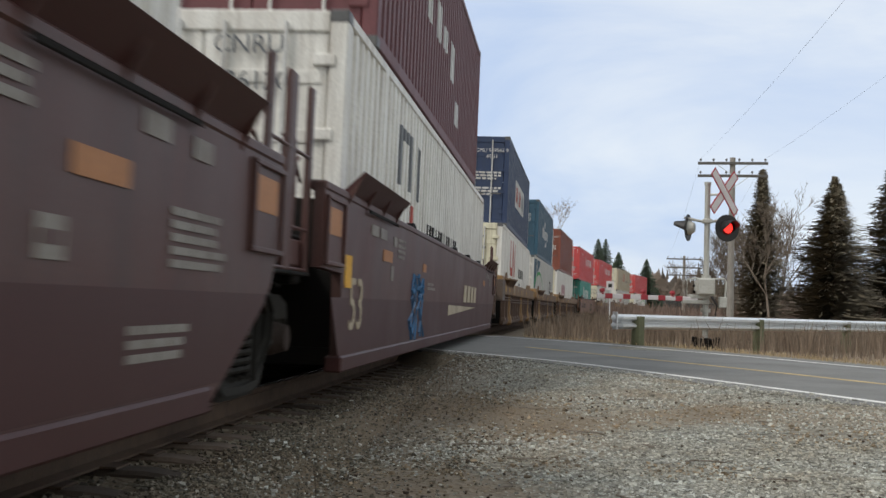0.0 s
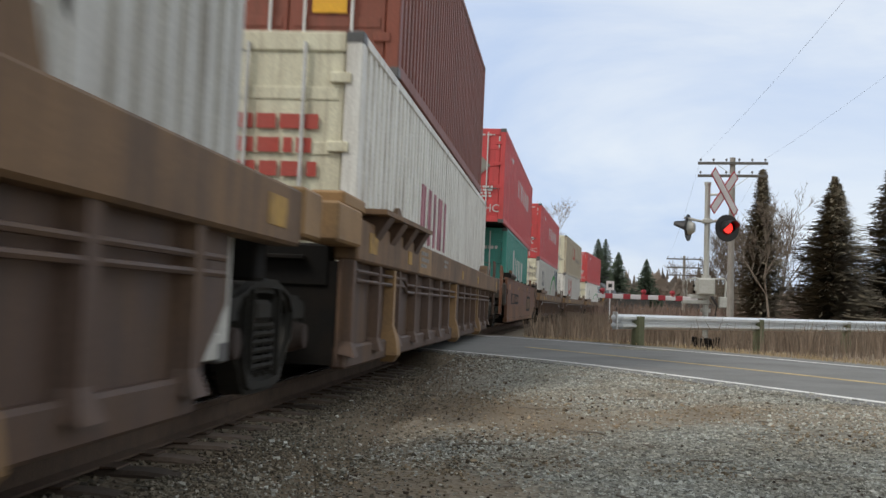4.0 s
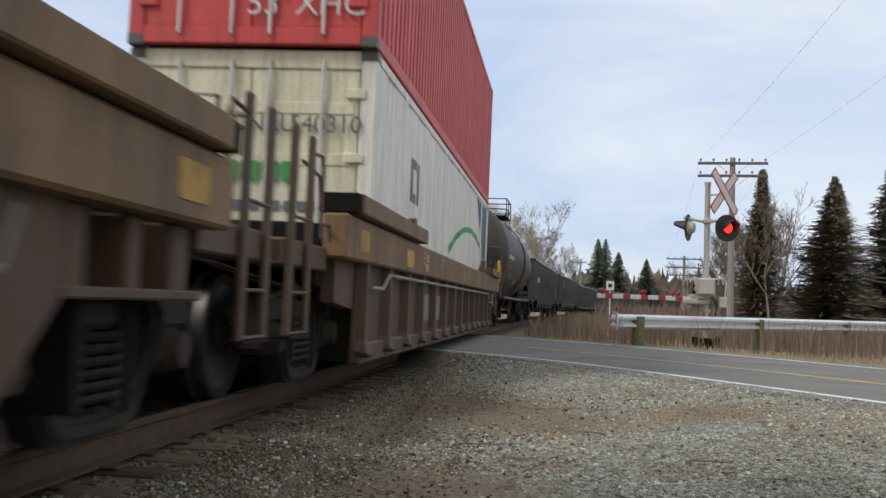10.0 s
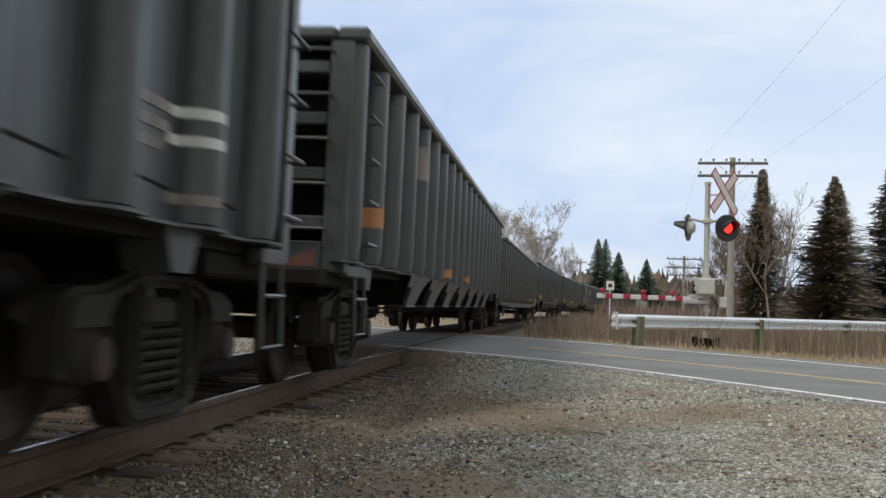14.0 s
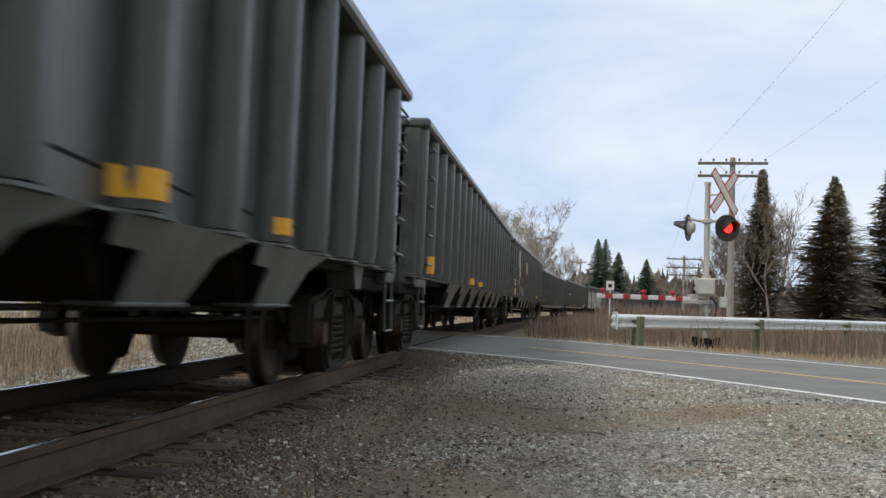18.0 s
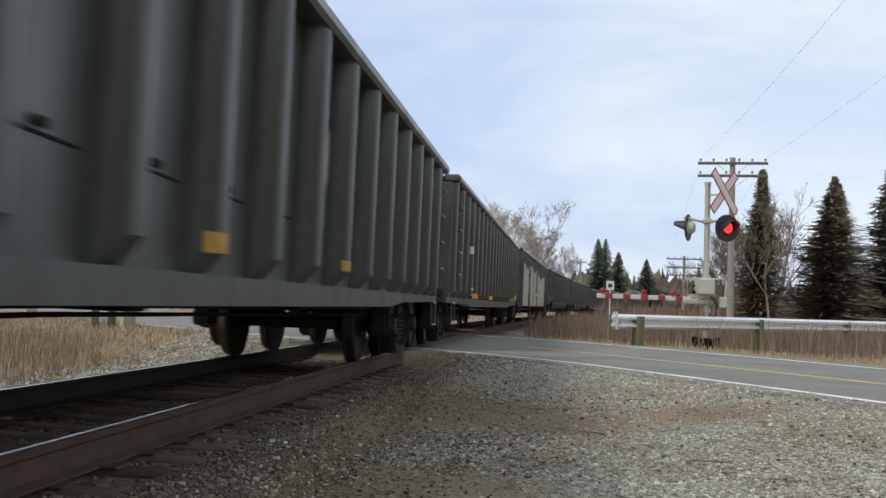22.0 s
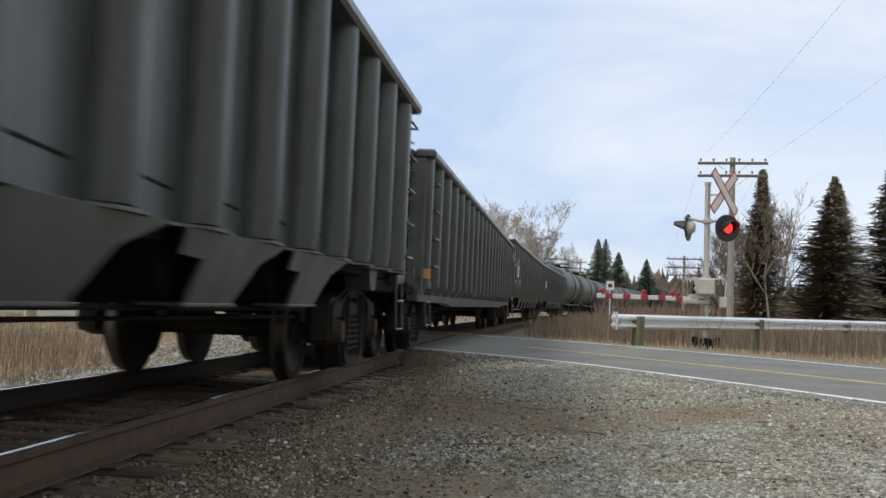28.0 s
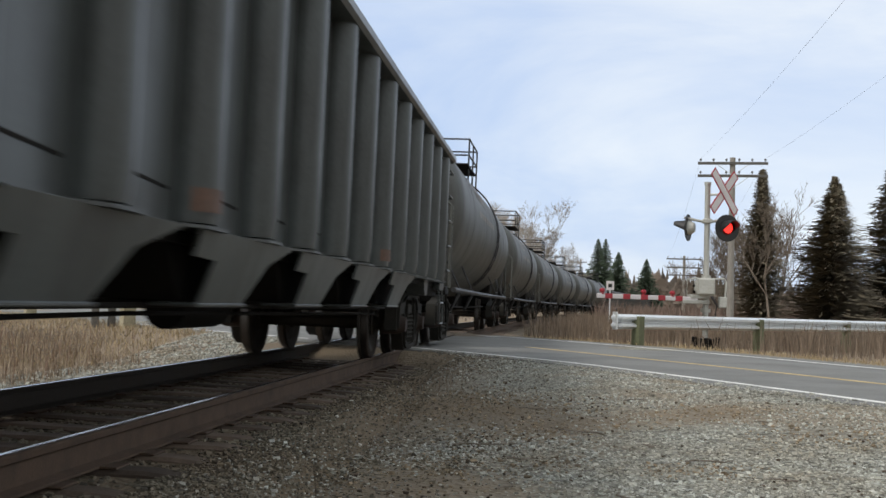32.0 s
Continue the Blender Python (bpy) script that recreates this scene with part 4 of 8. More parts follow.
def woods(name, r0, r1, n, h0, h1, a0, a1, seed, label):
    """Distant wood: many ragged crowns in one mesh."""
    rd = random.Random(seed)
    g = Geo()
    for _ in range(n):
        a, q = radians(rd.uniform(a0, a1)), rd.uniform(r0, r1)
        x, y = q * math.sin(a), q * math.cos(a)
        u = x - float(track_x(y))
        if abs(u) < 14 and q < 700 or -40 < math.degrees(a) < -9:     # open fields beyond the track to the north-west
            continue
        h = rd.uniform(h0, h1) * (1.2 if rd.random() < 0.15 else 1)
        z0 = GRADE * max(min(y, 760), -760) - 0.5
        conifer = rd.random() < 0.45
        for k in range(9):
            f = k / 9
            rr = h * (0.2 * (1 - f) + 0.02 if conifer else 0.26 * math.sin(3.0 * min(f + 0.12, 1)) + 0.03)
            e = rd.uniform(0, 6.28)
            c, s = math.cos(e) * rr, math.sin(e) * rr
            zb, zt = z0 + h * f * 0.92, z0 + h * (f * 0.92 + rd.uniform(0.14, 0.26))
            ox, oy = rd.uniform(-0.4, 0.4) * rr, rd.uniform(-0.4, 0.4) * rr
            g.add([(x - c, y - s, zb), (x + c, y + s, zb), (x + ox, y + oy, zt)], [(0, 1, 2)])
    me = bpy.data.meshes.new(name)
    me.from_pydata(g.v, [], g.f)
    me.materials.append(M_FAR)
    return tagged(new(name, me), label, "woods", kind="stuff")


woods("far_woods", 330, 480, 3800, 9.5, 14.5, -65, 75, 41, "brown and dark green woods on the horizon")
woods("woods_behind", 150, 320, 1500, 7, 12, 75, 295, 42, "leafless woods round the crossing")
woods("brush_thicket", 110, 170, 900, 2.0, 4.2, 7.6, 40, 43, "leafless reddish brush thicket")


# ---- roadside things ----
def w_beam(pts, zb, label, group):
    """A W-section guard rail along points, on posts."""
    t = thing("guard_rail", label, "guard rail", group)
    prof = [(0.0, 0.0), (0.05, 0.025), (0.12, 0.05), (0.12, 0.095), (0.0, 0.145), (0.0, 0.165), (0.12, 0.215), (0.12, 0.26), (0.05, 0.285), (0.0, 0.31)]
    q = np.array(pts, float)
    d = np.gradient(q, axis=0)
    d /= np.linalg.norm(d, axis=1)[:, None]
    nrm = np.stack([d[:, 1], -d[:, 0]], 1)
    rings = []
    for p, o in zip(q, nrm):
        front = [(p[0] + o[0] * a, p[1] + o[1] * a, zb + b) for a, b in prof]
        back = [(p[0] + o[0] * (a - 0.008), p[1] + o[1] * (a - 0.008), zb + b) for a, b in reversed(prof)]
        rings.append(front + back)
    part("beam", Geo().loft(rings), M_GALV, t, "corrugated galvanised steel beam")
    return t, q, nrm


gr, q_, n__ = w_beam([(4.45, 22.45), (4.62, 22.38), (5.0, 22.62), (6.2, 24.2), (8.1, 26.5), (11, 29.9), (15, 34.5)], 0.345, "galvanised steel guard rail on green wooden posts beside the road", "guard rails")
end = Geo().box(-0.012, 0.012, -0.18, 0.06, 0.33, 0.7, 0.006)
part("end_plate", end, M_GALV, gr, m=pose(4.47, 22.43, 0, 0, 0, 20))
for x, y in ((5.0, 22.45), (8.25, 26.5), (11.3, 30.1)):
    z = float(ground_z(x, y)[0])
    part("post", Geo().box(-0.1, 0.1, -0.1, 0.1, z - 0.2, 0.62, 0.012), M_POST, gr, "green treated wooden post", m=pose(x - 0.02, y + 0.1, 0, 0, 0, -40))
gl, q_, n__ = w_beam([(-16.5, 33.6), (-14.0, 30.8), (-11.2, 27.75), (-8.7, 25.0), (-6.0, 22.2)], 0.48, "galvanised guard rail on pale posts across the track", "guard rails")
for x, y in ((-15.6, 32.9), (-11.25, 28.0), (-6.2, 22.6)):
    z = float(ground_z(x, y)[0])
    part("post", Geo().box(-0.14, 0.14, -0.14, 0.14, z - 0.2, 0.86, 0.015), M_PALEPOST, gl, "pale weathered wooden post", m=pose(x, y, 0, 0, 0, 42))
for x, y, h_ in ((-7.0, 22.7, 1.0), (-6.72, 22.95, 0.94)):
    z = float(ground_z(x, y)[0])
    wp = thing("marker_post", "weathered dark timber post beside the road", "post", "marker posts", m=pose(x, y, z, 0, 0, 30))
    part("shaft", Geo().box(-0.08, 0.08, -0.08, 0.08, -0.2, h_, 0.015), M_ARM, wp)
    part("cap", Geo().loft([[(-0.09, -0.09, h_), (0.09, -0.09, h_), (0.09, 0.09, h_), (-0.09, 0.09, h_)], [(-0.02, -0.02, h_ + 0.05), (0.02, -0.02, h_ + 0.05), (0.02, 0.02, h_ + 0.05), (-0.02, 0.02, h_ + 0.05)]]), M_ARM, wp)

# crossing signal
SIG = thing("crossing_signal", "aluminium crossing signal mast with crossbuck, red lamps and gate", "crossing signal", m=pose(6.82, 25.74, -0.06) @ Matrix.Diagonal((1.083, 1.083, 1.083, 1)))
zs = (float(ground_z(6.82, 25.74)[0]) + 0.06) / 1.083
part("foundation", Geo().box(-0.2, 0.2, -0.2, 0.2, zs + 0.12, zs + 0.3, 0.02).box(-0.3, -0.2, -0.2, -0.08, zs - 0.2, zs + 0.34, 0.01).box(0.2, 0.3, -0.2, -0.08, zs - 0.2, zs + 0.34, 0.01).box(-0.06, 0.06, -0.24, -0.14, zs - 0.2, zs + 0.32, 0.01).box(-0.32, 0.32, -0.26, -0.04, zs + 0.1, zs + 0.16, 0.01), M_UNDER, SIG, "dark steel base with anchor legs")
part("mast", Geo().tube([(0, 0, zs), (0, 0, 3.6)], 0.062, 14).tube([(0, 0, 3.58), (0, 0, 3.64)], 0.075, 14), M_SILVER, SIG, smooth=True)
for z_, r_ in ((0.75, 0.11), (1.48, 0.1)):
    part("mast_collar", Geo().tube([(0, 0, z_), (0, 0, z_ + 0.085)], r_, 14), M_SILVER, SIG, smooth=True)
mech = part("gate_mechanism", Geo().box(-0.22, 0.16, -0.3, 0.06, 1.12, 1.5, 0.03).box(-0.26, -0.2, -0.2, -0.02, 1.2, 1.44, 0.02), M_SILVER, SIG, "grey gate mechanism case")
part("case_door", Geo().box(-0.19, 0.13, -0.325, -0.305, 1.15, 1.47, 0.01), M_SILVER, mech)
for zb_ in (1.2, 1.33):
    part("hinge_bolt", Geo().tube([(-0.24, -0.12, zb_), (-0.3, -0.12, zb_)], 0.03, 8), M_UNDER, mech)
part("counterweight_arm", Geo().tube([(0.1, -0.1, 1.48), (0.38, -0.1, 1.5), (0.42, -0.1, 1.42), (0.4, -0.1, 0.98)], 0.022, 8), M_SILVER, SIG, "bent counterweight bar", smooth=True)
part("side_bar", Geo().tube([(-0.2, -0.12, 1.5), (-0.42, -0.12, 1.46), (-0.43, -0.12, 1.12), (-0.2, -0.12, 1.06)], 0.022, 8), M_SILVER, SIG, smooth=True)
part("counterweight", Geo().box(0.26, 0.44, -0.18, -0.02, 0.86, 1.1, 0.02), M_SILVER, SIG)
part("cable", Geo().tube([(0.1, -0.15, 1.1), (0.22, -0.18, 0.9), (0.18, -0.18, 0.66), (-0.05, -0.14, 0.52), (-0.12, -0.1, 0.46)], 0.025, 8), M_CABLE, SIG, "black drooping cable", smooth=True)
ARM_D = Vector((-2.45, -1.3, 0)).normalized()
arm_m = Matrix.Translation((-0.12, -0.15, 1.03)) @ Matrix.Rotation(math.atan2(ARM_D.y, ARM_D.x), 4, "Z")
arm = part("gate_arm", Geo().box(0.1, 2.62, -0.03, 0.03, -0.05, 0.05, 0.01), M_SIGNW, SIG, "white gate arm with red stripes, lowered", m=arm_m)
part("arm_bracket", Geo().box(-0.2, 0.5, -0.045, 0.045, -0.1, -0.02, 0.01).box(-0.2, 0.3, -0.045, 0.045, 0.02, 0.1, 0.01), M_SILVER, arm)
for i in range(5):
    part("red_stripe", Geo().box(0.5 + 0.44 * i, 0.69 + 0.44 * i, -0.034, 0.034, -0.054, 0.054, 0.008), M_SIGNR, arm)
arm_lamp = Geo().box(-0.03, 0.03, -0.03, 0.03, -0.1, -0.05, 0.01).lathe([(-0.05, 0.03), (-0.04, 0.045), (0.04, 0.045), (0.05, 0.03)], "y", 14).mesh("arm_lamp", M_SIGNR, True)
for x in (0.75, 1.48, 2.5):
    part("arm_lamp", arm_lamp, M_SIGNR, arm, "small red gate lamp", m=pose(x, 0, 0.12))

# crossbuck: two blades crossed at right angles, red bordered
SIGN_M = Matrix.Translation((0.34, -0.12, 3.41)) @ Matrix.Rotation(radians(46), 4, "Z")
for a in (45, -45):
    m = SIGN_M @ Matrix.Rotation(radians(a), 4, "Y") @ Matrix.Translation((0, -0.012 if a > 0 else 0.0, 0))
    bl = part("crossbuck_blade", Geo().box(-0.62, 0.62, -0.005, 0.005, -0.115, 0.115, 0.002), M_SIGNR, SIG, "white crossbuck blade with red border", m=m)
    part("blade_face", Geo().box(-0.585, 0.585, -0.009, -0.004, -0.08, 0.08, 0.001), M_SIGNW, bl)
part("sign_bracket", Geo().tube([(0, 0, 3.36), (0.3, -0.12, 3.36)], 0.025, 8), M_SILVER, SIG)
part("lamp_crossarm", Geo().tube([(-0.5, 0.02, 2.84), (-0.1, 0, 2.76), (0.1, 0, 2.76), (0.5, -0.02, 2.84)], 0.03, 8).box(-0.1, 0.1, -0.1, 0.1, 2.72, 2.82, 0.015), M_SILVER, SIG, smooth=True)


def flasher(m, back_mat, label):
    """Round signal lamp: housing, black backing disc, hood and lens. It faces -y."""
    h = part("lamp_housing", Geo().lathe([(0.16, 0.02), (0.14, 0.1), (0.06, 0.15), (0.0, 0.16)], "y", 20), back_mat, SIG, label, smooth=True, m=m)
    part("backing_disc", Geo().lathe([(-0.012, 0.3), (0.004, 0.3)], "y", 28), M_BLACKP, h, "black round backing")
    hood = Geo()
    rings = []
    for y, r in ((-0.01, 0.17), (-0.3, 0.15)):
        rings.append([(r * math.cos(a), y - 0.1 * (math.sin(a) < 0) * (y < -0.1) * 0, r * math.sin(a)) for a in np.linspace(radians(-30 if y > -0.1 else 20), radians(210 if y > -0.1 else 160), 17)] + [((r - 0.008) * math.cos(a), y, (r - 0.008) * math.sin(a)) for a in np.linspace(radians(210 if y > -0.1 else 160), radians(-30 if y > -0.1 else 20), 17)])
    hood.loft(rings)
    part("hood", hood, M_BLACKP, h, "black visor hood", smooth=True)
    lens = part("lens", Geo().lathe([(-0.02, 0.155), (-0.035, 0.12), (-0.045, 0.05), (-0.046, 0.005)], "y", 20), M_REDGLASS, h, "dark red lens", smooth=True)
    return h


lamp_right = flasher(Matrix.Translation((0.42, -0.08, 2.62)) @ Matrix.Rotation(radians(24), 4, "Z"), M_BLACKP, "red signal lamp facing the road")
flasher(Matrix.Translation((-0.4, 0.06, 2.62)) @ Matrix.Rotation(radians(248), 4, "Z"), M_SILVER, "signal lamp turned away, pale back")
# a lamp insert that turns in front of the lens, glowing on one face: it gives the flash
flash = Geo().lathe([(-0.003, 0.115), (0.003, 0.115)], "y", 20)
FLASH_M = pose(-0.02, -0.07, 0)
flash_disc = part("lamp_insert", flash, M_LAMP, lamp_right, "glowing red lamp insert", smooth=False, m=FLASH_M)
flash_disc.data.materials.append(M_BLACKP)
for poly in flash_disc.data.polygons:
    poly.material_index = 0 if poly.normal.y < -0.5 else 1


# utility poles and wires
def utility_pole(x, y, top, arms, yaw, label):
    z0 = float(ground_z(x, y)[0])
    t = thing("utility_pole", label, "utility pole", "utility poles", m=pose(x, y, 0, 0, 0, yaw))
    part("pole", Geo().tube([(0, 0, z0 - 0.3), (0, 0, top)], 0.16, 12, 0.12), M_POLE, t, smooth=True)
    ends = []
    for z, half in arms:
        c = part("crossarm", Geo().box(-half, half, -0.19, -0.1, z - 0.06, z + 0.06, 0.01), M_ARM, t, "weathered timber crossarm")
        for x2 in np.linspace(-half + 0.12, half - 0.12, 6):
            if abs(x2) < 0.2:
                continue
            part("insulator", Geo().lathe([(z + 0.06, 0.012), (z + 0.11, 0.012), (z + 0.12, 0.045), (z + 0.17, 0.05), (z + 0.21, 0.03)], "z", 8), M_DKRAIL, c, m=pose(x2, -0.145, 0))
            ends.append(pose(x, y, 0, 0, 0, yaw) @ Vector((x2, -0.145, z + 0.2)))
        part("brace", Geo().tube([(-half * 0.45, -0.15, z - 0.05), (0, -0.14, z - 0.55)], 0.016, 5).tube([(half * 0.45, -0.15, z - 0.05), (0, -0.14, z - 0.55)], 0.016, 5), M_GALV, t)
    return ends


POLE_A = utility_pole(10.96, 47.36, 7.65, ((7.38, 1.5), (6.82, 1.5)), -6, "weathered wooden pole with two crossarms of insulators")
POLE_B = utility_pole(15.3, 99.3, 6.0, ((5.7, 1.6), (4.9, 1.6), (4.2, 1.6)), -8, "weathered wooden pole with three crossarms")
utility_pole(7.1, 150, 7.9, ((7.4, 0.9),), 0, "distant wooden pole behind the track")
POLE_D = utility_pole(9.6, -6.0, 8.0, ((7.6, 1.5), (7.0, 1.5)), -4, "weathered wooden pole behind the road")


def wire(a, b, sag):
    g = Geo()
    pts = []
    for k in range(13):
        f = k / 12
        p = a.lerp(b, f)
        pts.append((p.x, p.y, p.z - sag * 4 * f * (1 - f)))
    g.tube(pts, 0.003, 4)
    return solo("wire", g, M_CABLE, "thin overhead wire between the poles", "wire", "overhead wires")


for i in (0, 5):
    if i < len(POLE_A) and i < len(POLE_D):
        wire(POLE_A[i], POLE_D[i], 0.5)
for i in (0, 5):
    if i < len(POLE_A):
        wire(POLE_A[i], POLE_B[i], 0.5)

# small trackside sign
sg = thing("trackside_sign", "small square white sign on a thin post", "sign", m=pose(5.87, 49.93, 0))
part("post", Geo().tube([(0, 0, -0.3), (0, 0, 2.0)], 0.03, 8), M_GALV, sg)
sf = part("sign_plate", Geo().box(-0.18, 0.18, -0.05, -0.035, 1.68, 2.1, 0.004), M_SIGNW, sg)
part("sign_mark", Geo().box(-0.09, 0.09, -0.056, -0.051, 1.8, 1.98, 0.002), M_BMARK, sf, "dark square mark")

# ---- the train: shared pieces ----
WHEEL_R = 0.45
wheel_prof = [(0.66, 0.09), (0.66, 0.14), (0.70, 0.17), (0.715, 0.34), (0.69, 0.37), (0.685, 0.472), (0.695, 0.478), (0.715, 0.468), (0.725, 0.452), (0.81, 0.447), (0.822, 0.43), (0.822, 0.38), (0.79, 0.36), (0.765, 0.18), (0.83, 0.15), (0.84, 0.09)]
ws = Geo()
ws.lathe(wheel_prof, "x", 30)
ws.lathe([(-a, r) for a, r in reversed(wheel_prof)], "x", 30)
ws.lathe([(-1.0, 0.07), (-0.66, 0.08), (0.66, 0.08), (1.0, 0.07)], "x", 12)
WS_ME = ws.mesh("wheelset", M_WHEEL, True)
TREAD_ME = Geo().lathe([(0.728, 0.4535), (0.808, 0.4485)], "x", 30).mesh("tread", M_TREAD, True)
def casting(outer, holes, x0, x1, c):
    """A cast plate: an outline of (y, z) pairs with holes, pushed from x0 to x1, its edges rounded off by c."""
    bm = bmesh.new()
    for loop in [outer] + holes:
        vs = [bm.verts.new((0, y, z)) for y, z in loop]
        for i, v in enumerate(vs):
            bm.edges.new((v, vs[(i + 1) % len(vs)]))
    bmesh.ops.triangle_fill(bm, use_beauty=True, use_dissolve=False, edges=bm.edges[:])
    top = bmesh.ops.extrude_face_region(bm, geom=bm.faces[:])["geom"]
    moved = [g for g in top if isinstance(g, bmesh.types.BMVert)]
    for v in bm.verts:
        v.co.x = x0
    for v in moved:
        v.co.x = x1
    bmesh.ops.recalc_face_normals(bm, faces=bm.faces)
    lip = [e for e in bm.edges if len(e.link_faces) == 2 and e.calc_face_angle(0) > 1.3 and abs(e.verts[0].co.x - x1) < 1e-5 and abs(e.verts[1].co.x - x1) < 1e-5]
    bmesh.ops.bevel(bm, geom=lip, offset=c, segments=2, affect="EDGES", clamp_overlap=True)
    g = Geo()
    bm.verts.index_update()
    g.add([tuple(v.co) for v in bm.verts], [tuple(v.index for v in f.verts) for f in bm.faces])
    bm.free()
    return g


def mirrored(half):
    """A closed outline from its half at y > 0, listed from the top middle to the bottom middle."""
    return half + [(-y, z) for y, z in reversed(half) if y > 1e-6]


FRAME_OUT = mirrored([(0.0, 0.87), (0.36, 0.865), (0.56, 0.81), (0.76, 0.765), (1.0, 0.76), (1.1, 0.72), (1.13, 0.62), (1.12, 0.38), (1.05, 0.36), (1.03, 0.55), (0.75, 0.55), (0.73, 0.38), (0.66, 0.37), (0.54, 0.27), (0.44, 0.13), (0.34, 0.09), (0.0, 0.085)])
WINDOW = mirrored([(0.0, 0.77), (0.26, 0.765), (0.29, 0.73), (0.29, 0.215), (0.0, 0.2)])
EYE_HOLE = [(0.385, 0.76), (0.58, 0.71), (0.68, 0.62), (0.65, 0.47), (0.53, 0.35), (0.385, 0.27)]
FRAME_ME = casting(FRAME_OUT, [WINDOW, EYE_HOLE, [(-y, z) for y, z in reversed(EYE_HOLE)]], 1.0, 1.19, 0.035).mesh("sideframe", M_STEEL, True)
coil = Geo()
coil.tube([(0.076 * math.cos(a), 0.076 * math.sin(a), 0.215 + 0.33 * a / 37.7) for a in np.linspace(0, 37.7, 61)], 0.021, 5)
SPRING_ME = coil.mesh("coil_spring", M_STEEL, True)
BEARING_ME = Geo().lathe([(0.9, 0.09), (0.94, 0.128), (1.14, 0.128), (1.19, 0.11), (1.21, 0.1), (1.25, 0.095), (1.255, 0.04)], "x", 16).mesh("bearing", M_CAP, True)
BOLSTER_ME = Geo().box(-1.17, 1.17, -0.2, 0.2, 0.57, 0.72, 0.03).mesh("bolster", M_STEEL)
COUPLER_ME = Geo().box(-0.09, 0.09, -0.75, 0.1, 0.78, 0.95, 0.02).box(-0.16, 0.14, -0.98, -0.72, 0.74, 0.99, 0.04).tube([(0.05, -0.85, 0.7), (0.05, -0.85, 1.03)], 0.04, 8).mesh("coupler", M_UNDER)
HOSE_ME = Geo().tube([(0.35, 0.05, 0.75), (0.38, -0.25, 0.62), (0.3, -0.55, 0.42), (0.2, -0.8, 0.5)], 0.025, 6).mesh("brake_hose", M_CABLE, True)


def truck(car, yc, s0, wb=0.89):
    """A two-axle freight truck under a car."""
    m = pose(0, yc, 0)
    part("bolster", BOLSTER_ME, M_UNDER, car, m=m)
    for r in (0, 180):
        fr = part("sideframe", FRAME_ME, M_STEEL, car, m=pose(0, yc, 0, 0, 0, r))
        for cx, cy in ((1.1, -0.18), (1.1, 0.0), (1.1, 0.18)):
            part("coil_spring", SPRING_ME, M_STEEL, fr, m=pose(cx, cy, 0))
        for d in (-wb, wb):
            part("bearing", BEARING_ME, M_CAP, fr, m=pose(0, d, WHEEL_R))
    for d in (-wb, wb):
        base = pose(0, yc + d, WHEEL_R)
        w = part("wheelset", WS_ME, M_WHEEL, car, "steel wheels on their axle", m=base)
        for r in (0, 180):
            part("tread", TREAD_ME, M_TREAD, w, "polished wheel tread", m=pose(0, 0, 0, 0, 0, r))
        SPINNERS.append((w, yc + d, s0))


def coupling(car, half):
    for r in (0, 180):
        m = pose(0, 0, 0, 0, 0, r) @ pose(0, -half, 0)
        part("coupler", COUPLER_ME, M_UNDER, car, m=m)
        part("brake_hose", HOSE_ME, M_CABLE, car, m=m)


def side_plate(car, x, y0, y1, z0, z1, mat, name="marking", label=""):
    """A flat painted patch on the side that faces +x."""
    return part(name, Geo().box(x, x + 0.004, y0, y1, z0, z1), mat, car, label)


def bars(car, x, y, z, rows, mat, h=0.05, gap=0.035, seed=0, name="stencil"):
    """Unreadable lines of lettering as plain bars."""
    rd = random.Random(seed)
    g = Geo()
    for i, w in enumerate(rows):
        zz = z - i * (h + gap)
        k = y
        while k < y + w - 0.02:
            d = min(rd.uniform(0.1, 0.3), y + w - k)
            g.box(x, x + 0.004, k, k + d, zz - h, zz)
            k += d + h * 0.5
    return tagged(part(name, g, mat, car, "worn unreadable lettering"), kind="stuff")


def place(car, s0, extra=None):
    MOVERS.append((car, s0, extra))


# ---- hopper and gondola cars ----
HB = 10.35          # half length of the body
FRONT = -9.93       # its front end, set back over a longer platform


RIB_W, RIB_X, RIB_D = 0.145, 1.4, 0.175     # half width, side sheet, depth of a pressed rib


def rib_out(d):
    """How far a rounded rib stands out from the sheet, d metres off its middle."""
    return RIB_D * max(1 - (d / RIB_W) ** 2, 0.0) ** 0.36


def rib_geo(s, z0, z1, foot):
    """A pressed, round-shouldered stiffener on the side sheet."""
    r = []
    for z, k in ((z0, foot), (z0 + 0.12, 1.0), (z1, 1.0)):
        r.append([(s * (RIB_X + k * rib_out(RIB_W * math.cos(q))), RIB_W * math.cos(q), z) for q in np.linspace(0, math.pi, 15)])
    return Geo().loft(r)


H_RIB = {s: rib_geo(s, 1.07, 2.83, 0.9).mesh("side_rib", M_HOP, True) for s in (1, -1)}
G_RIB = {s: rib_geo(s, 0.84, 2.64, 0.35).mesh("side_rib", M_GON, True) for s in (1, -1)}
RUNG_ME = Geo().tube([(0, -0.22, 0), (0.18, -0.22, 0), (0.18, 0.22, 0), (0, 0.22, 0)], 0.014, 6).mesh("ladder_rung", M_HOP, True)
END_RUNG_ME = Geo().tube([(-0.22, 0, 0), (-0.22, -0.07, 0), (0.22, -0.07, 0), (0.22, 0, 0)], 0.013, 6).mesh("ladder_rung", M_HOP, True)
LAP_ME = Geo().prism([(-0.3, 1.24), (0.3, 1.205), (0.3, 1.22), (-0.3, 1.255)], 1.399, 1.405).mesh("lap_slot", M_UNDER)
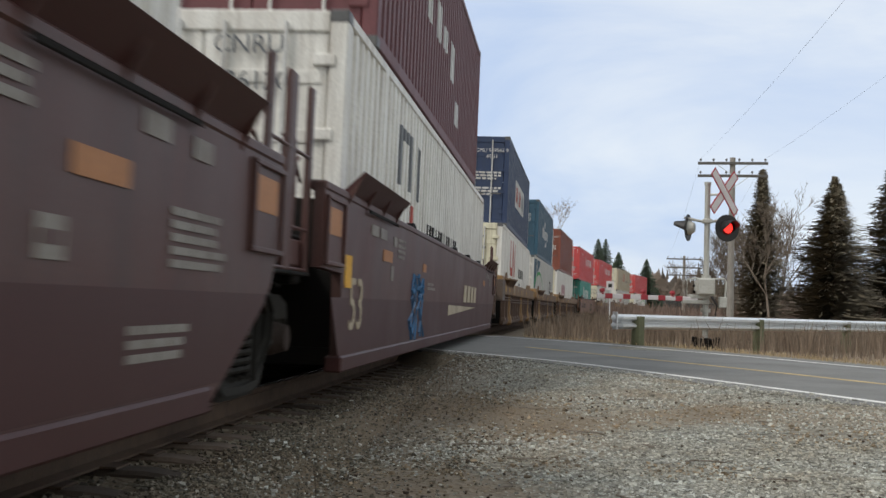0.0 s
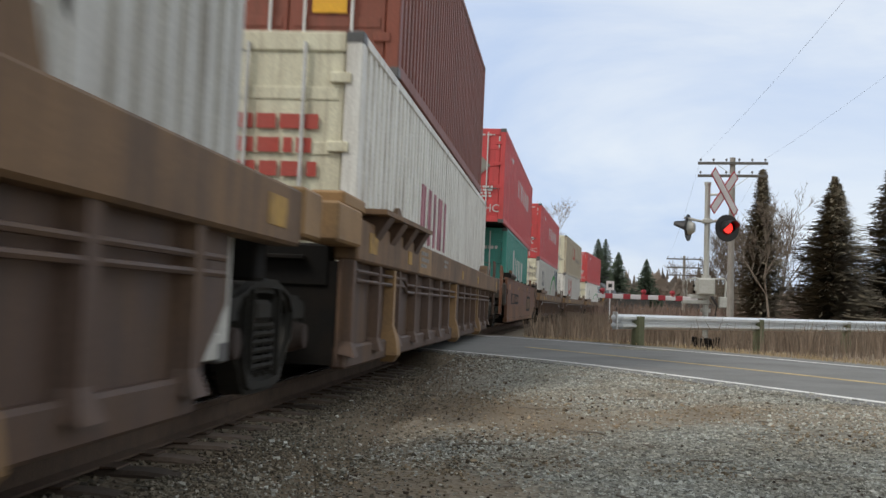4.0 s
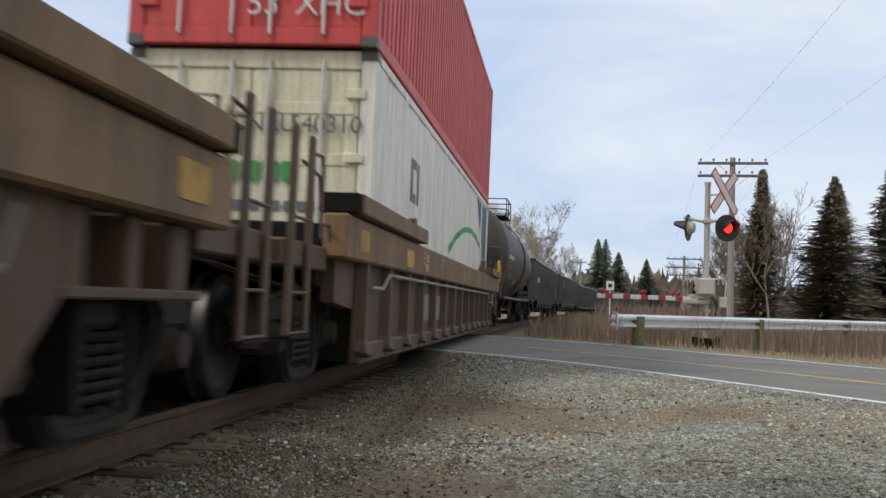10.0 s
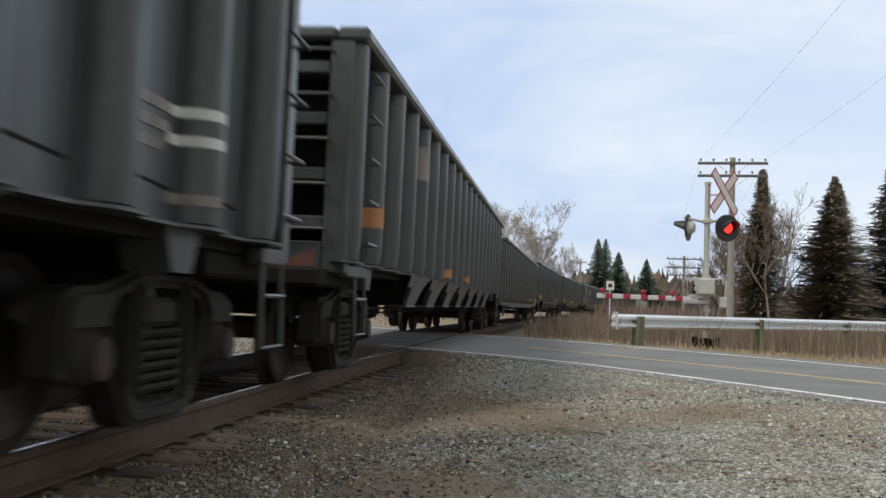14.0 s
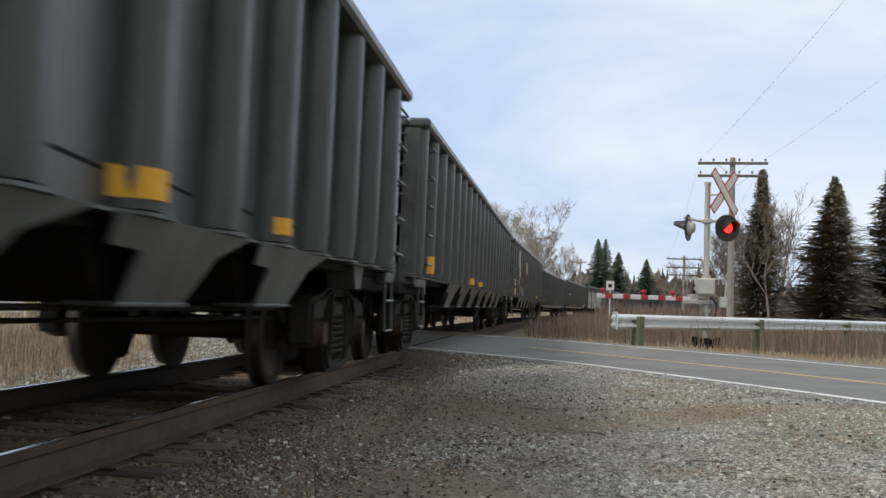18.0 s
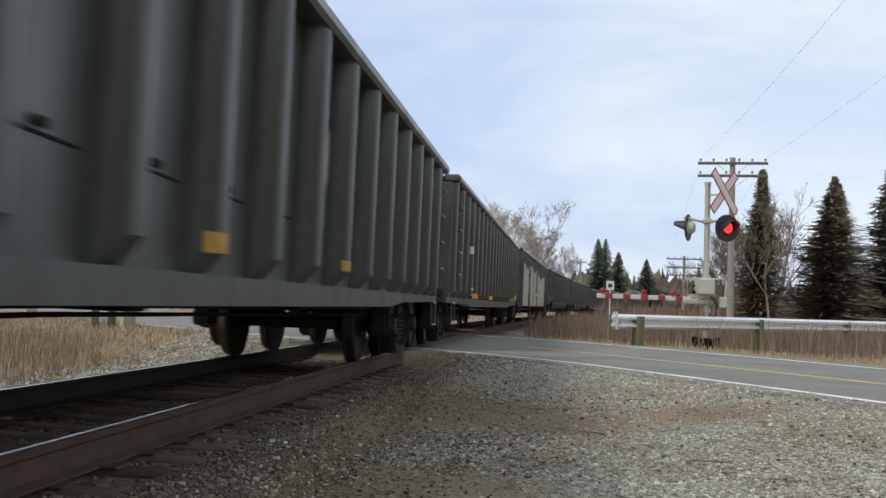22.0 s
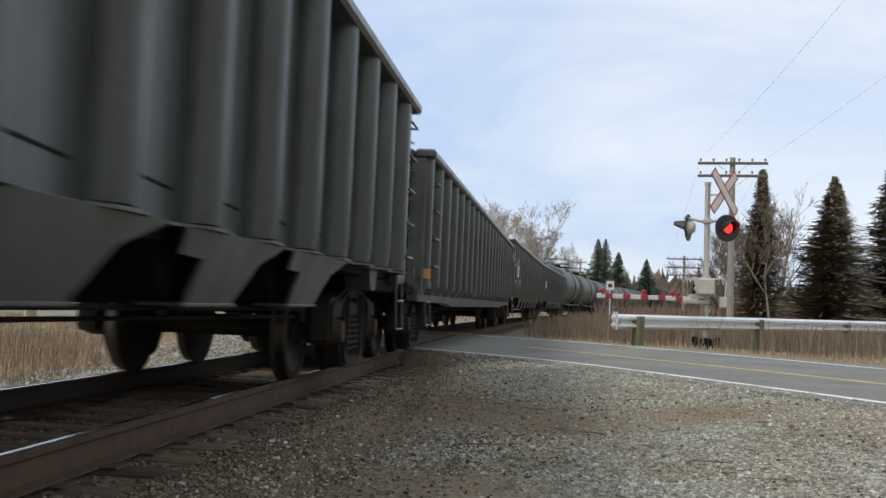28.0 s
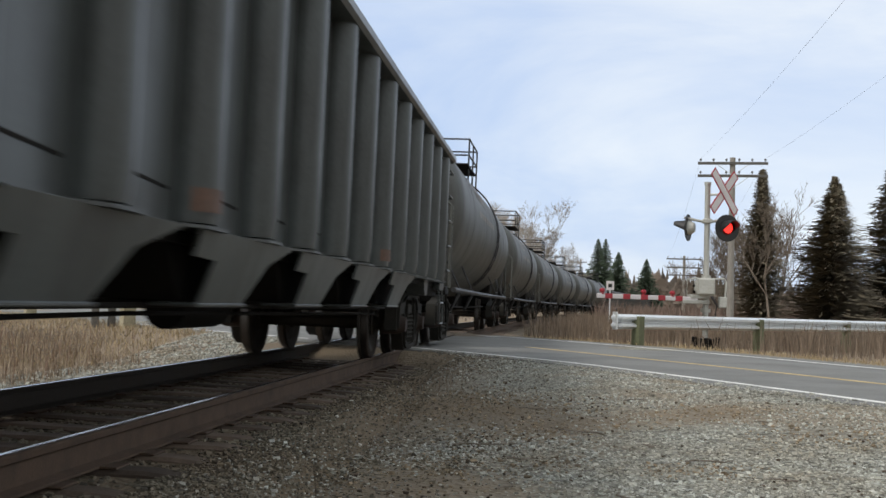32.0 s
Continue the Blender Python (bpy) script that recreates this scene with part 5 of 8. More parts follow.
HOOK_ME = Geo().box(0, 0.035, -0.05, 0.03, 0.012, 0.05, 0.008).prism([(-0.3, -0.006), (0.3, -0.02), (0.3, -0.008), (-0.3, 0.006)], 0, 0.012).mesh("tie_hook", M_UNDER)


def open_car(s0, kind, seed, top=None):
    """A ribbed open-top hopper (with sloping bays) or a flat-bottomed gondola."""
    hop = kind == "hopper"
    mat = M_HOP if hop else M_GON
    top = top or (2.93 if hop else 2.7)
    painted = top == 2.88     # the gondola with a shallow sill
    low = 1.05 if hop else 0.76 if painted else 0.84
    rd = random.Random(seed)
    car = thing("hopper_car" if hop else "gondola_car", "weathered dark grey ribbed hopper car with sloping bays" if hop else "weathered dark grey ribbed gondola car with flat sides", "freight car", "open freight cars")
    for s in (1, -1):
        x0, x1 = sorted((s * 1.38, s * 1.4))
        part("side_sheet", Geo().box(x0, x1, FRONT + 0.1, HB - 0.35, low, top - 0.06), mat, car)
        x0, x1 = sorted((s * 1.34, s * 1.61))
        part("top_chord", Geo().box(x0, x1, FRONT, HB, top - 0.1, top + 0.02, 0.03), mat, car)
        if hop:
            rim = []
            for i in range(20):
                yc = -HB + 0.62 + (2 * HB - 1.24) * i / 19
                for d, xo in ((-0.34, 1.49), (-0.15, 1.585), (0.12, 1.585), (0.28, 1.49)):
                    rim.append([(s * 1.38, yc + d, 1.04), (s * xo, yc + d, 1.04), (s * xo, yc + d, 1.055), (s * 1.38, yc + d, 1.068)])
            part("side_sill", Geo().loft(rim), mat, car, "scalloped lower lip")
        else:
            x0, x1 = sorted((s * 1.36, s * 1.5))
            g = Geo().box(x0, x1, -HB + 0.1, HB - 0.1, 0.7, 0.76, 0.01) if painted else Geo().prism([(-HB + 0.1, 0.84), (-HB + 0.1, 0.76), (-HB + 3.2, 0.74), (-HB + 4.2, 0.69), (HB - 4.2, 0.69), (HB - 3.2, 0.74), (HB - 0.1, 0.76), (HB - 0.1, 0.84)], x0, x1)
            part("side_sill", g, M_UNDER if painted else mat, car)
        n = 19
        if hop and s > 0:
            for i in range(n):
                part("lap_slot", LAP_ME, M_UNDER, car, "dark slot at the foot of a side sheet", m=pose(0, -HB + 0.62 + (2 * HB - 1.24) * (i + 0.5) / n, 0))
        for i in range(n + 1):
            y = -HB + 0.62 + (2 * HB - 1.24) * i / n
            rb = part("side_rib", (H_RIB if hop else G_RIB)[s], mat, car, m=pose(0, y, 0) if hop else pose(0, y, 0) @ Matrix.Translation((0, 0, 0.84)) @ Matrix.Diagonal((1, 1, (top - 0.9) / 1.8, 1)) @ Matrix.Translation((0, 0, -0.84)))
            if not hop and s > 0 and 0 < i < n:
                part("tie_hook", HOOK_ME, M_UNDER, rb, m=pose(1.397, 0.51, 1.28))
        for e, end, d in ((1, HB, 0.3), (-1, -FRONT, 0.68)):
            x0, x1 = sorted((s * 1.3, s * 1.5))
            y0, y1 = sorted((e * end, e * (end - 0.16)))
            part("corner_post", Geo().box(x0, x1, y0, y1, 0.95 if hop else 0.8, top - 0.1, 0.015), mat, car)
            for k in range(5):
                part("ladder_rung", RUNG_ME, mat, car, m=pose(s * 1.4, e * (end - d), 1.22 + 0.36 * k, 0, 0, 0 if s > 0 else 180))
                part("ladder_rung", END_RUNG_ME, mat, car, m=pose(s * 1.1, e * end, 1.3 + 0.36 * k, 0, 0, 0 if e < 0 else 180))
            part("sill_step", Geo().tube([(s * 1.48, e * (end - d - 0.24), 1.0), (s * 1.5, e * (end - d - 0.24), 0.45), (s * 1.5, e * (end - d + 0.2), 0.45), (s * 1.48, e * (end - d + 0.2), 1.0)], 0.017, 6).tube([(s * 1.5, e * (end - d - 0.24), 0.75), (s * 1.5, e * (end - d + 0.2), 0.75)], 0.015, 6).box(*sorted((s * 1.4, s * 1.5)), *sorted((e * (end - 0.1), e * (end - d - 0.28))), 0.93, 1.03, 0.012), mat, car)
    for e, end in ((1, HB), (-1, -FRONT)):
        y0, y1 = sorted((e * (end - 0.42), e * (end - 0.38)))
        # near black instead of body paint: shade of the recessed end
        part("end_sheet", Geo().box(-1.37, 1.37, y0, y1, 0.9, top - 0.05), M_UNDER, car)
        for z in (1.36, 1.75, 2.2, 2.62):
            y0, y1 = sorted((e * (end - 0.04), e * (end - 0.4)))
            part("end_stiffener", Geo().box(-1.29, 1.29, y0, y1, z - 0.05, z + 0.05, 0.012), mat, car)
        y0, y1 = sorted((e * end, e * (end - 0.03)))
        low_plate = part("end_plate", Geo().box(-1.29, 1.29, y0, y1, 0.985, 1.2, 0.006), mat, car)
        if e < 0:
            for s in (1, -1):
                part("red_triangle", Geo().add([(s * 1.24, y0 - 0.003, 1.0), (s * 0.98, y0 - 0.003, 1.0), (s * 1.24, y0 - 0.003, 1.17), (s * 1.24, y0, 1.0), (s * 0.98, y0, 1.0), (s * 1.24, y0, 1.17)], [(0, 1, 2), (5, 4, 3), (0, 3, 4, 1), (1, 4, 5, 2), (2, 5, 3, 0)]), M_DULLRED, low_plate, "faded red corner triangle")
        y0, y1 = sorted((e * end, e * (end - 0.4)))
        part("end_cap", Geo().box(-1.34, 1.34, y0, y1, top - 0.09, top + 0.02, 0.03), mat, car)
        y0, y1 = sorted((e * (HB - 0.02), e * (HB - 1.2)))
        part("end_platform", Geo().box(-1.38, 1.38, y0, y1, 0.84, 0.98, 0.02), M_UNDER, car)
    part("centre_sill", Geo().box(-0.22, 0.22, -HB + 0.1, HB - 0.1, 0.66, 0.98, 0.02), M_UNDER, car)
    # floor in near black, the shade seen between the bays painted into it
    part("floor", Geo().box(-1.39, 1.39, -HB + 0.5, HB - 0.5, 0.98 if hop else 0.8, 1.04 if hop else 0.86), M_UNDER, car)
    if hop:
        for k in range(7):
            y = 0.35 + 1.93 * (k - 3)
            shape = [(-0.93, 1.045, 1.53), (-0.92, 0.92, 1.494), (-0.62, 0.91, 1.491), (-0.66, 0.7, 1.43), (0.06, 0.7, 1.43), (0.32, 0.92, 1.494), (0.78, 1.045, 1.53)]
            for s in (1, -1):
                bay = Geo().loft([[(s * (x - d), y + a, z) for a, z, x in shape] for d in (0.0, 0.02)])
                part("discharge_bay", bay, mat, car, "sloping hopper bay")
                part("bay_flange", Geo().box(*sorted((s * 1.2, s * 1.44)), y - 0.7, y + 0.1, 0.682, 0.702, 0.006), mat, car)
            # chutes take near black in place of car paint, as shade behind the bays
            part("bay_chute", Geo().loft([[(-1.34, y - 0.9, 1.03), (1.34, y - 0.9, 1.03), (1.34, y + 0.9, 1.03), (-1.34, y + 0.9, 1.03)], [(-1.3, y - 0.6, 0.71), (1.3, y - 0.6, 0.71), (1.3, y + 0.04, 0.71), (-1.3, y + 0.04, 0.71)]]), M_UNDER, car, "chute behind the bay, near black for the shade")
        for e in (1, -1):
            for s in (1, -1):
                part("truck_gusset", Geo().prism([(e * 8.4, 1.04), (e * 8.85, 1.04), (e * 8.75, 0.84), (e * 8.5, 0.84)], *sorted((s * 1.2, s * 1.44))), mat, car)
    else:
        for y in (-3, 0, 3):
            part("cross_bearer", Geo().box(-1.38, 1.38, y - 0.12, y + 0.12, 0.66, 0.84, 0.02), M_UNDER, car)
    part("brake_reservoir", Geo().lathe([(-0.55, 0.02), (-0.5, 0.15), (0.5, 0.15), (0.55, 0.02)], "y", 14), M_UNDER, car, smooth=True, m=pose(0.5, 2.2 if hop else -1.4, 0.64))
    part("brake_reservoir", Geo().lathe([(-0.35, 0.02), (-0.3, 0.14), (0.3, 0.14), (0.35, 0.02)], "y", 14), M_UNDER, car, smooth=True, m=pose(0.5, -3.6, 0.62))
    part("brake_rod", Geo().tube([(0.95, -7.6, 0.58), (0.95, 0, 0.63), (0.95, 7.6, 0.58)], 0.014, 6), M_UNDER, car)
    part("train_pipe", Geo().tube([(1.15, -7.0, 0.66), (1.15, 0, 0.68), (1.15, 7.0, 0.66)], 0.016, 6), M_UNDER, car)
    for y in (-8.25, 9.15):
        truck(car, y, s0)
    coupling(car, HB)
    place(car, s0)
    return car


CARS = {}
HOPPERS = [(212.2, "hopper"), (234.3, "hopper"), (256.5, "gondola"), (278.6, "hopper"), (300.45, "hopper"), (322.5, "hopper"), (344.4, "gondola"), (366.4, "gondola"), (388.85, "gondola"), (411.2, "hopper"), (433.4, "hopper"), (455.2, "gondola"), (476.9, "hopper"), (497.8, "hopper"), (633, "hopper"), (655, "gondola"), (677, "hopper")]
for i, (s0, kind) in enumerate(HOPPERS):
    CARS[i] = open_car(s0, kind, 100 + i, {6: 2.66, 7: 2.76, 8: 2.88, 11: 2.66}.get(i))

# markings painted over the side sheets and ribs of the cars
PITCH = (2 * HB - 1.24) / 19


def side_x(y):
    """How far out the ribbed side stands at y."""
    d = abs((y + HB - 0.62 + PITCH / 2) % PITCH - PITCH / 2)
    return RIB_X + rib_out(d)


def mark(i, y, z, w, h, mt, off=0.004, name="marking", label="", slant=0.0):
    ys = np.linspace(y, y + w, max(int(w / 0.02), 3))
    rings = [[(side_x(q) + off, q, z + slant * (q - y)), (side_x(q) + off, q, z + h + slant * (q - y))] for q in ys]
    part(name, Geo().loft(rings, closed=False), mt, CARS[i], label)


def marks(i, *spec):
    """Several markings on one car: along it, height, width, height of the patch, paint."""
    for y, z, w, h, mt in spec:
        if 0.25 <= w < 0.7:     # painted on the rib that stands nearest
            y = -HB + 0.62 + PITCH * round((y + w / 2 + HB - 0.62) / PITCH) - w / 2 - 0.04
        mark(i, y, z, w, h, mt)


def rib_patch(i, k, z, w, h, mt):
    """A painted patch on the face of a rib, counted from the front end."""
    y = -HB + 0.62 + PITCH * k
    w *= 0.64
    mark(i, y - 0.04 - w / 2, z, w, h, mt, label="reflective patch")


for i, *spec in ((3, 13, 1.11, 0.39, 0.125, M_YEL), (3, 15, 1.11, 0.28, 0.1, M_YEL), (4, 7, 1.11, 0.39, 0.12, M_YEL), (4, 9, 1.11, 0.28, 0.1, M_YEL), (5, 1.03, 1.235, 0.3, 0.11, M_YEL), (5, 1.03, 1.115, 0.3, 0.11, M_YEL), (5, 1.03, 1.56, 0.34, 0.07, M_WMARK), (5, 1.03, 1.45, 0.3, 0.06, M_WMARK), (5, 15, 1.12, 0.39, 0.12, M_YEL), (1, 7, 1.12, 0.36, 0.12, M_ORANGE), (1, 10, 1.12, 0.28, 0.1, M_ORANGE), (12, 9, 1.12, 0.3, 0.11, M_RUSTY), (13, 9, 1.12, 0.3, 0.11, M_RUSTY), (13, 14, 1.12, 0.28, 0.11, M_RUSTY), (9, 7, 1.12, 0.34, 0.12, M_RUSTY), (10, 5, 1.12, 0.34, 0.12, M_RUSTY)):
    rib_patch(i, *spec)
for z_, h_, mt_ in ((1.13, 0.17, M_RUSTY), (1.36, 0.06, M_WMARK), (1.48, 0.06, M_WMARK)):
    side_plate(CARS[0], 1.404, -8.55, -8.12, z_, z_ + h_, mt_, "marking", "worn painted patch on a side sheet")
marks(0, (-6.33, 1.88, 0.32, 0.25, M_WMARK), (-6.25, 1.37, 0.42, 0.28, M_RUSTY), (8.4, 1.55, 0.4, 0.05, M_WMARK), (8.5, 1.42, 0.45, 0.05, M_WMARK), (8.6, 1.15, 0.4, 0.05, M_DULL))
marks(1, (-8.9, 1.4, 0.4, 0.18, M_ORANGE), (-6.0, 2.2, 0.4, 0.4, M_DULL))
marks(2, (-9.3, 1.7, 0.2, 0.4, M_WMARK), (8.4, 0.93, 1.6, 0.14, M_ORANGE), (8.8, 0.855, 1.1, 0.03, M_WMARK), (4.6, 0.95, 0.3, 0.1, M_ORANGE))
marks(3, (-9.13, 1.12, 0.3, 0.22, M_YEL), (-7.2, 1.5, 0.2, 0.4, M_WMARK))
marks(4, (-9.13, 1.12, 0.3, 0.22, M_YEL), (-7.6, 1.6, 0.2, 0.35, M_WMARK))
marks(6, (-9.6, 1.0, 0.5, 0.14, M_ORANGE), (-9.9, 1.25, 0.25, 0.12, M_RUSTY), (-6.9, 1.5, 0.2, 0.08, M_DULL))
rib_patch(6, 10, 0.94, 0.27, 0.1, M_YELD)
rib_patch(6, 13, 0.96, 0.22, 0.08, M_YELD)
for spec in ((19, 0.93, 0.36, 0.17, M_YEL), (17, 0.85, 0.36, 0.11, M_ORANGE), (18, 0.95, 0.34, 0.025, M_WMARK), (18, 0.86, 0.34, 0.025, M_WMARK), (4, 0.85, 0.3, 0.1, M_YEL), (8, 0.86, 0.28, 0.09, M_YEL)):
    rib_patch(7, *spec)
marks(7, (8.54, 0.88, 0.06, 0.07, M_WMARK), (-7.12, 0.9, 0.24, 0.06, M_DULL), (-6.74, 0.9, 0.24, 0.06, M_DULL), (-7.12, 1.0, 0.24, 0.05, M_WMARK), (-6.74, 1.0, 0.24, 0.05, M_WMARK), (-6.95, 1.68, 0.24, 0.14, M_WMARK), (-6.6, 1.68, 0.24, 0.14, M_WMARK))
marks(9, (-9.4, 1.25, 0.3, 0.15, M_DULL), (-7.5, 1.6, 0.2, 0.3, M_WMARK))
marks(11, (-9.6, 1.05, 0.5, 0.12, M_ORANGE), (-9.2, 1.6, 0.2, 0.4, M_WMARK))
rib_patch(11, 7, 0.91, 0.3, 0.1, M_RUSTY)
rib_patch(11, 9, 0.91, 0.22, 0.08, M_RUSTY)
marks(12, (-8.95, 1.12, 0.16, 0.2, M_RUSTY), (-7.8, 1.75, 0.2, 0.4, M_WMARK), (-9.4, 2.2, 0.3, 0.3, M_DULL), (-8.6, 1.5, 0.3, 0.12, M_DULL))
marks(13, (-9.6, 1.2, 0.25, 0.25, M_RUSTY), (-7.8, 1.75, 0.2, 0.4, M_WMARK))
for i in range(14):
    bars(CARS[i], 1.404, -HB + 0.9, 2.3, (0.5, 0.35), M_DULL, 0.14, 0.08, i, "reporting_marks")
    bars(CARS[i], 1.404, HB - 2.3, 1.6, (0.4, 0.4, 0.3), M_DULL, 0.05, 0.04, i + 50)


# spray paint over the ribs and sheets
M_SPW = material("dull_white_spray", (0.47, 0.46, 0.42), 0.6, dirt=(0.27, 0.26, 0.24), amount=0.7, scale=2.5, streak=5)
M_SPP = material("purple_spray", (0.07, 0.06, 0.11), 0.5, dirt=(0.04, 0.04, 0.06), amount=0.5, scale=2)
M_SPY = material("yellow_green_spray", (0.32, 0.34, 0.03), 0.5, dirt=(0.2, 0.2, 0.05), amount=0.4, scale=3)
M_SPN = material("navy_spray", (0.022, 0.026, 0.036), 0.5, dirt=(0.04, 0.04, 0.045), amount=0.5, scale=2)
M_SPK = material("black_spray", (0.025, 0.025, 0.03), 0.5, amount=0.2)
M_SPB = material("faded_tan_spray", (0.24, 0.2, 0.15), 0.6, dirt=(0.1, 0.09, 0.08), amount=0.8, scale=2.5)


def spray(car, k, z0, z1, mat, rib=True, sheet=True):
    """Paint one bay's sheet and the rib before it, between two heights."""
    y = -HB + 0.62 + PITCH * k
    if rib:
        pr = [(RIB_X + 0.004 + rib_out(RIB_W * math.cos(q)), -RIB_W * math.cos(q)) for q in np.linspace(0, math.pi, 15)]
        part("spray_patch", Geo().loft([[(a, y + b, z) for a, b in pr] for z in (z0, z1)], closed=False), mat, car, "spray paint on a rib", smooth=True)
    if sheet:
        part("spray_patch", Geo().box(1.401, 1.404, y + 0.14, y + PITCH - 0.14, z0, z1), mat, car, "spray paint on the side sheet")


def swath(i, corners, mt, off, label):
    """Paint over ribs and sheets between two edges. corners: along the car, lower and upper height."""
    ys, lo, hi = zip(*corners)
    qs = np.arange(ys[0], ys[-1] + 0.001, 0.02)
    rings = [[(side_x(q) + off, q, a), (side_x(q) + off, q, b)] for q, a, b in zip(qs, np.interp(qs, ys, lo), np.interp(qs, ys, hi))]
    part("spray_patch", Geo().loft(rings, closed=False), mt, CARS[i], label)


rd = random.Random(8)
for k in range(0, 20):
    c = CARS[8]
    if k < 2 or k > 16:
        spray(c, k, 0.765, 2.3 if k < 2 else 1.5, M_SPN, sheet=k < 19)
    else:
        hi = 2.3 + 0.1 * math.sin(k * 1.3) - (0.16 if k > 10 else 0)
        spray(c, k, 0.765, hi, M_SPW)
        spray(c, k, hi, hi + 0.05, M_SPY, sheet=k % 2 == 0)
    if 3 < k < 17:      # worn slots and scuffs at the foot of each rib
        y = -HB + 0.62 + PITCH * k
        for _ in range(3):
            z = rd.uniform(0.9, 1.35)
            mark(8, y + rd.choice((-0.16, 0.12)) + rd.uniform(-0.02, 0.02), z, rd.uniform(0.08, 0.16), 0.018, M_SPK, 0.006, "spray_patch", "black scuff beside a rib")
        if rd.random() < 0.7:
            mark(8, y + rd.uniform(-0.15, 0.1), rd.uniform(1.4, 2.1), 0.09, rd.uniform(0.05, 0.1), M_SPK, 0.006, "spray_patch", "black scuff on a rib", rd.uniform(-0.5, 0.1))
# dark gaps between the letters, edged in yellow-green and purple
for j, y in enumerate((0.0, -5.2, -3.0)):
    o = 0.008 + 0.003 * j
    swath(8, ((y + 0.4, 1.4, 2.3), (y + 0.8, 1.25, 2.25), (y + 1.34, 1.5, 2.2)), M_SPP, o, "purple spray paint")
    swath(8, ((y + 0.42, 0.77, 1.2), (y + 0.6, 0.77, 1.5), (y + 0.74, 0.77, 1.4), (y + 1.04, 1.02, 1.42), (y + 1.34, 1.36, 1.48)), M_SPN, o + 0.001, "navy spray paint between the letters")
    swath(8, ((y + 0.4, 1.68, 1.74), (y + 0.85, 1.39, 1.44), (y + 1.34, 1.47, 1.51)), M_SPY, o + 0.002, "yellow-green spray edge")
    swath(8, ((y + 0.6, 0.77, 0.85), (y + 1.1, 1.08, 1.2)), M_SPY, o + 0.0022, "yellow-green spray edge")
    swath(8, ((y + 0.72, 0.77, 0.8), (y + 1.2, 0.95, 1.2)), M_SPP, o + 0.0015, "purple spray edge")
rd = random.Random(55)
for k in range(64):
    wide = rd.random() < 0.4
    mark(5, -7.2 + rd.uniform(0, 4.8), rd.uniform(1.12, 2.2), rd.uniform(0.15, 0.4) if wide else rd.uniform(0.05, 0.14), rd.uniform(0.06, 0.16) if wide else rd.uniform(0.2, 0.6), rd.choice((M_SPW, M_SPW, M_DULL, M_SPB, M_SPB, M_SPK, M_RUSTY)), 0.004 + 0.0003 * k, "spray_patch", "weathered spray paint", rd.uniform(-0.9, 0.9))
for k in range(8):
    mark(3, -1.5 + rd.uniform(0, 2.6), rd.uniform(1.3, 2.4), rd.uniform(0.06, 0.14), rd.uniform(0.3, 0.6), M_SPB, 0.004 + 0.0004 * k, "spray_patch", "faint spray stroke", rd.uniform(-1, 1))
for k in range(10):
    mark(12, -9.0 + rd.uniform(0, 3.0), rd.uniform(1.3, 2.3), rd.uniform(0.1, 0.3), rd.uniform(0.1, 0.3), rd.choice((M_SPB, M_DULL)), 0.004 + 0.0004 * k, "spray_patch", "faded spray paint", rd.uniform(-0.5, 0.5))
for k, z0, z1 in ((2, 1.6, 2.2), (3, 1.4, 2.3), (4, 1.7, 2.2)):
    spray(CARS[1], k, z0, z1, M_SPB, rib=False)
for k, z0, z1 in ((0, 1.3, 2.2), (7, 1.5, 2.1), (12, 1.6, 2.0)):
    spray(CARS[6], k, z0, z1, M_DULL, rib=False)


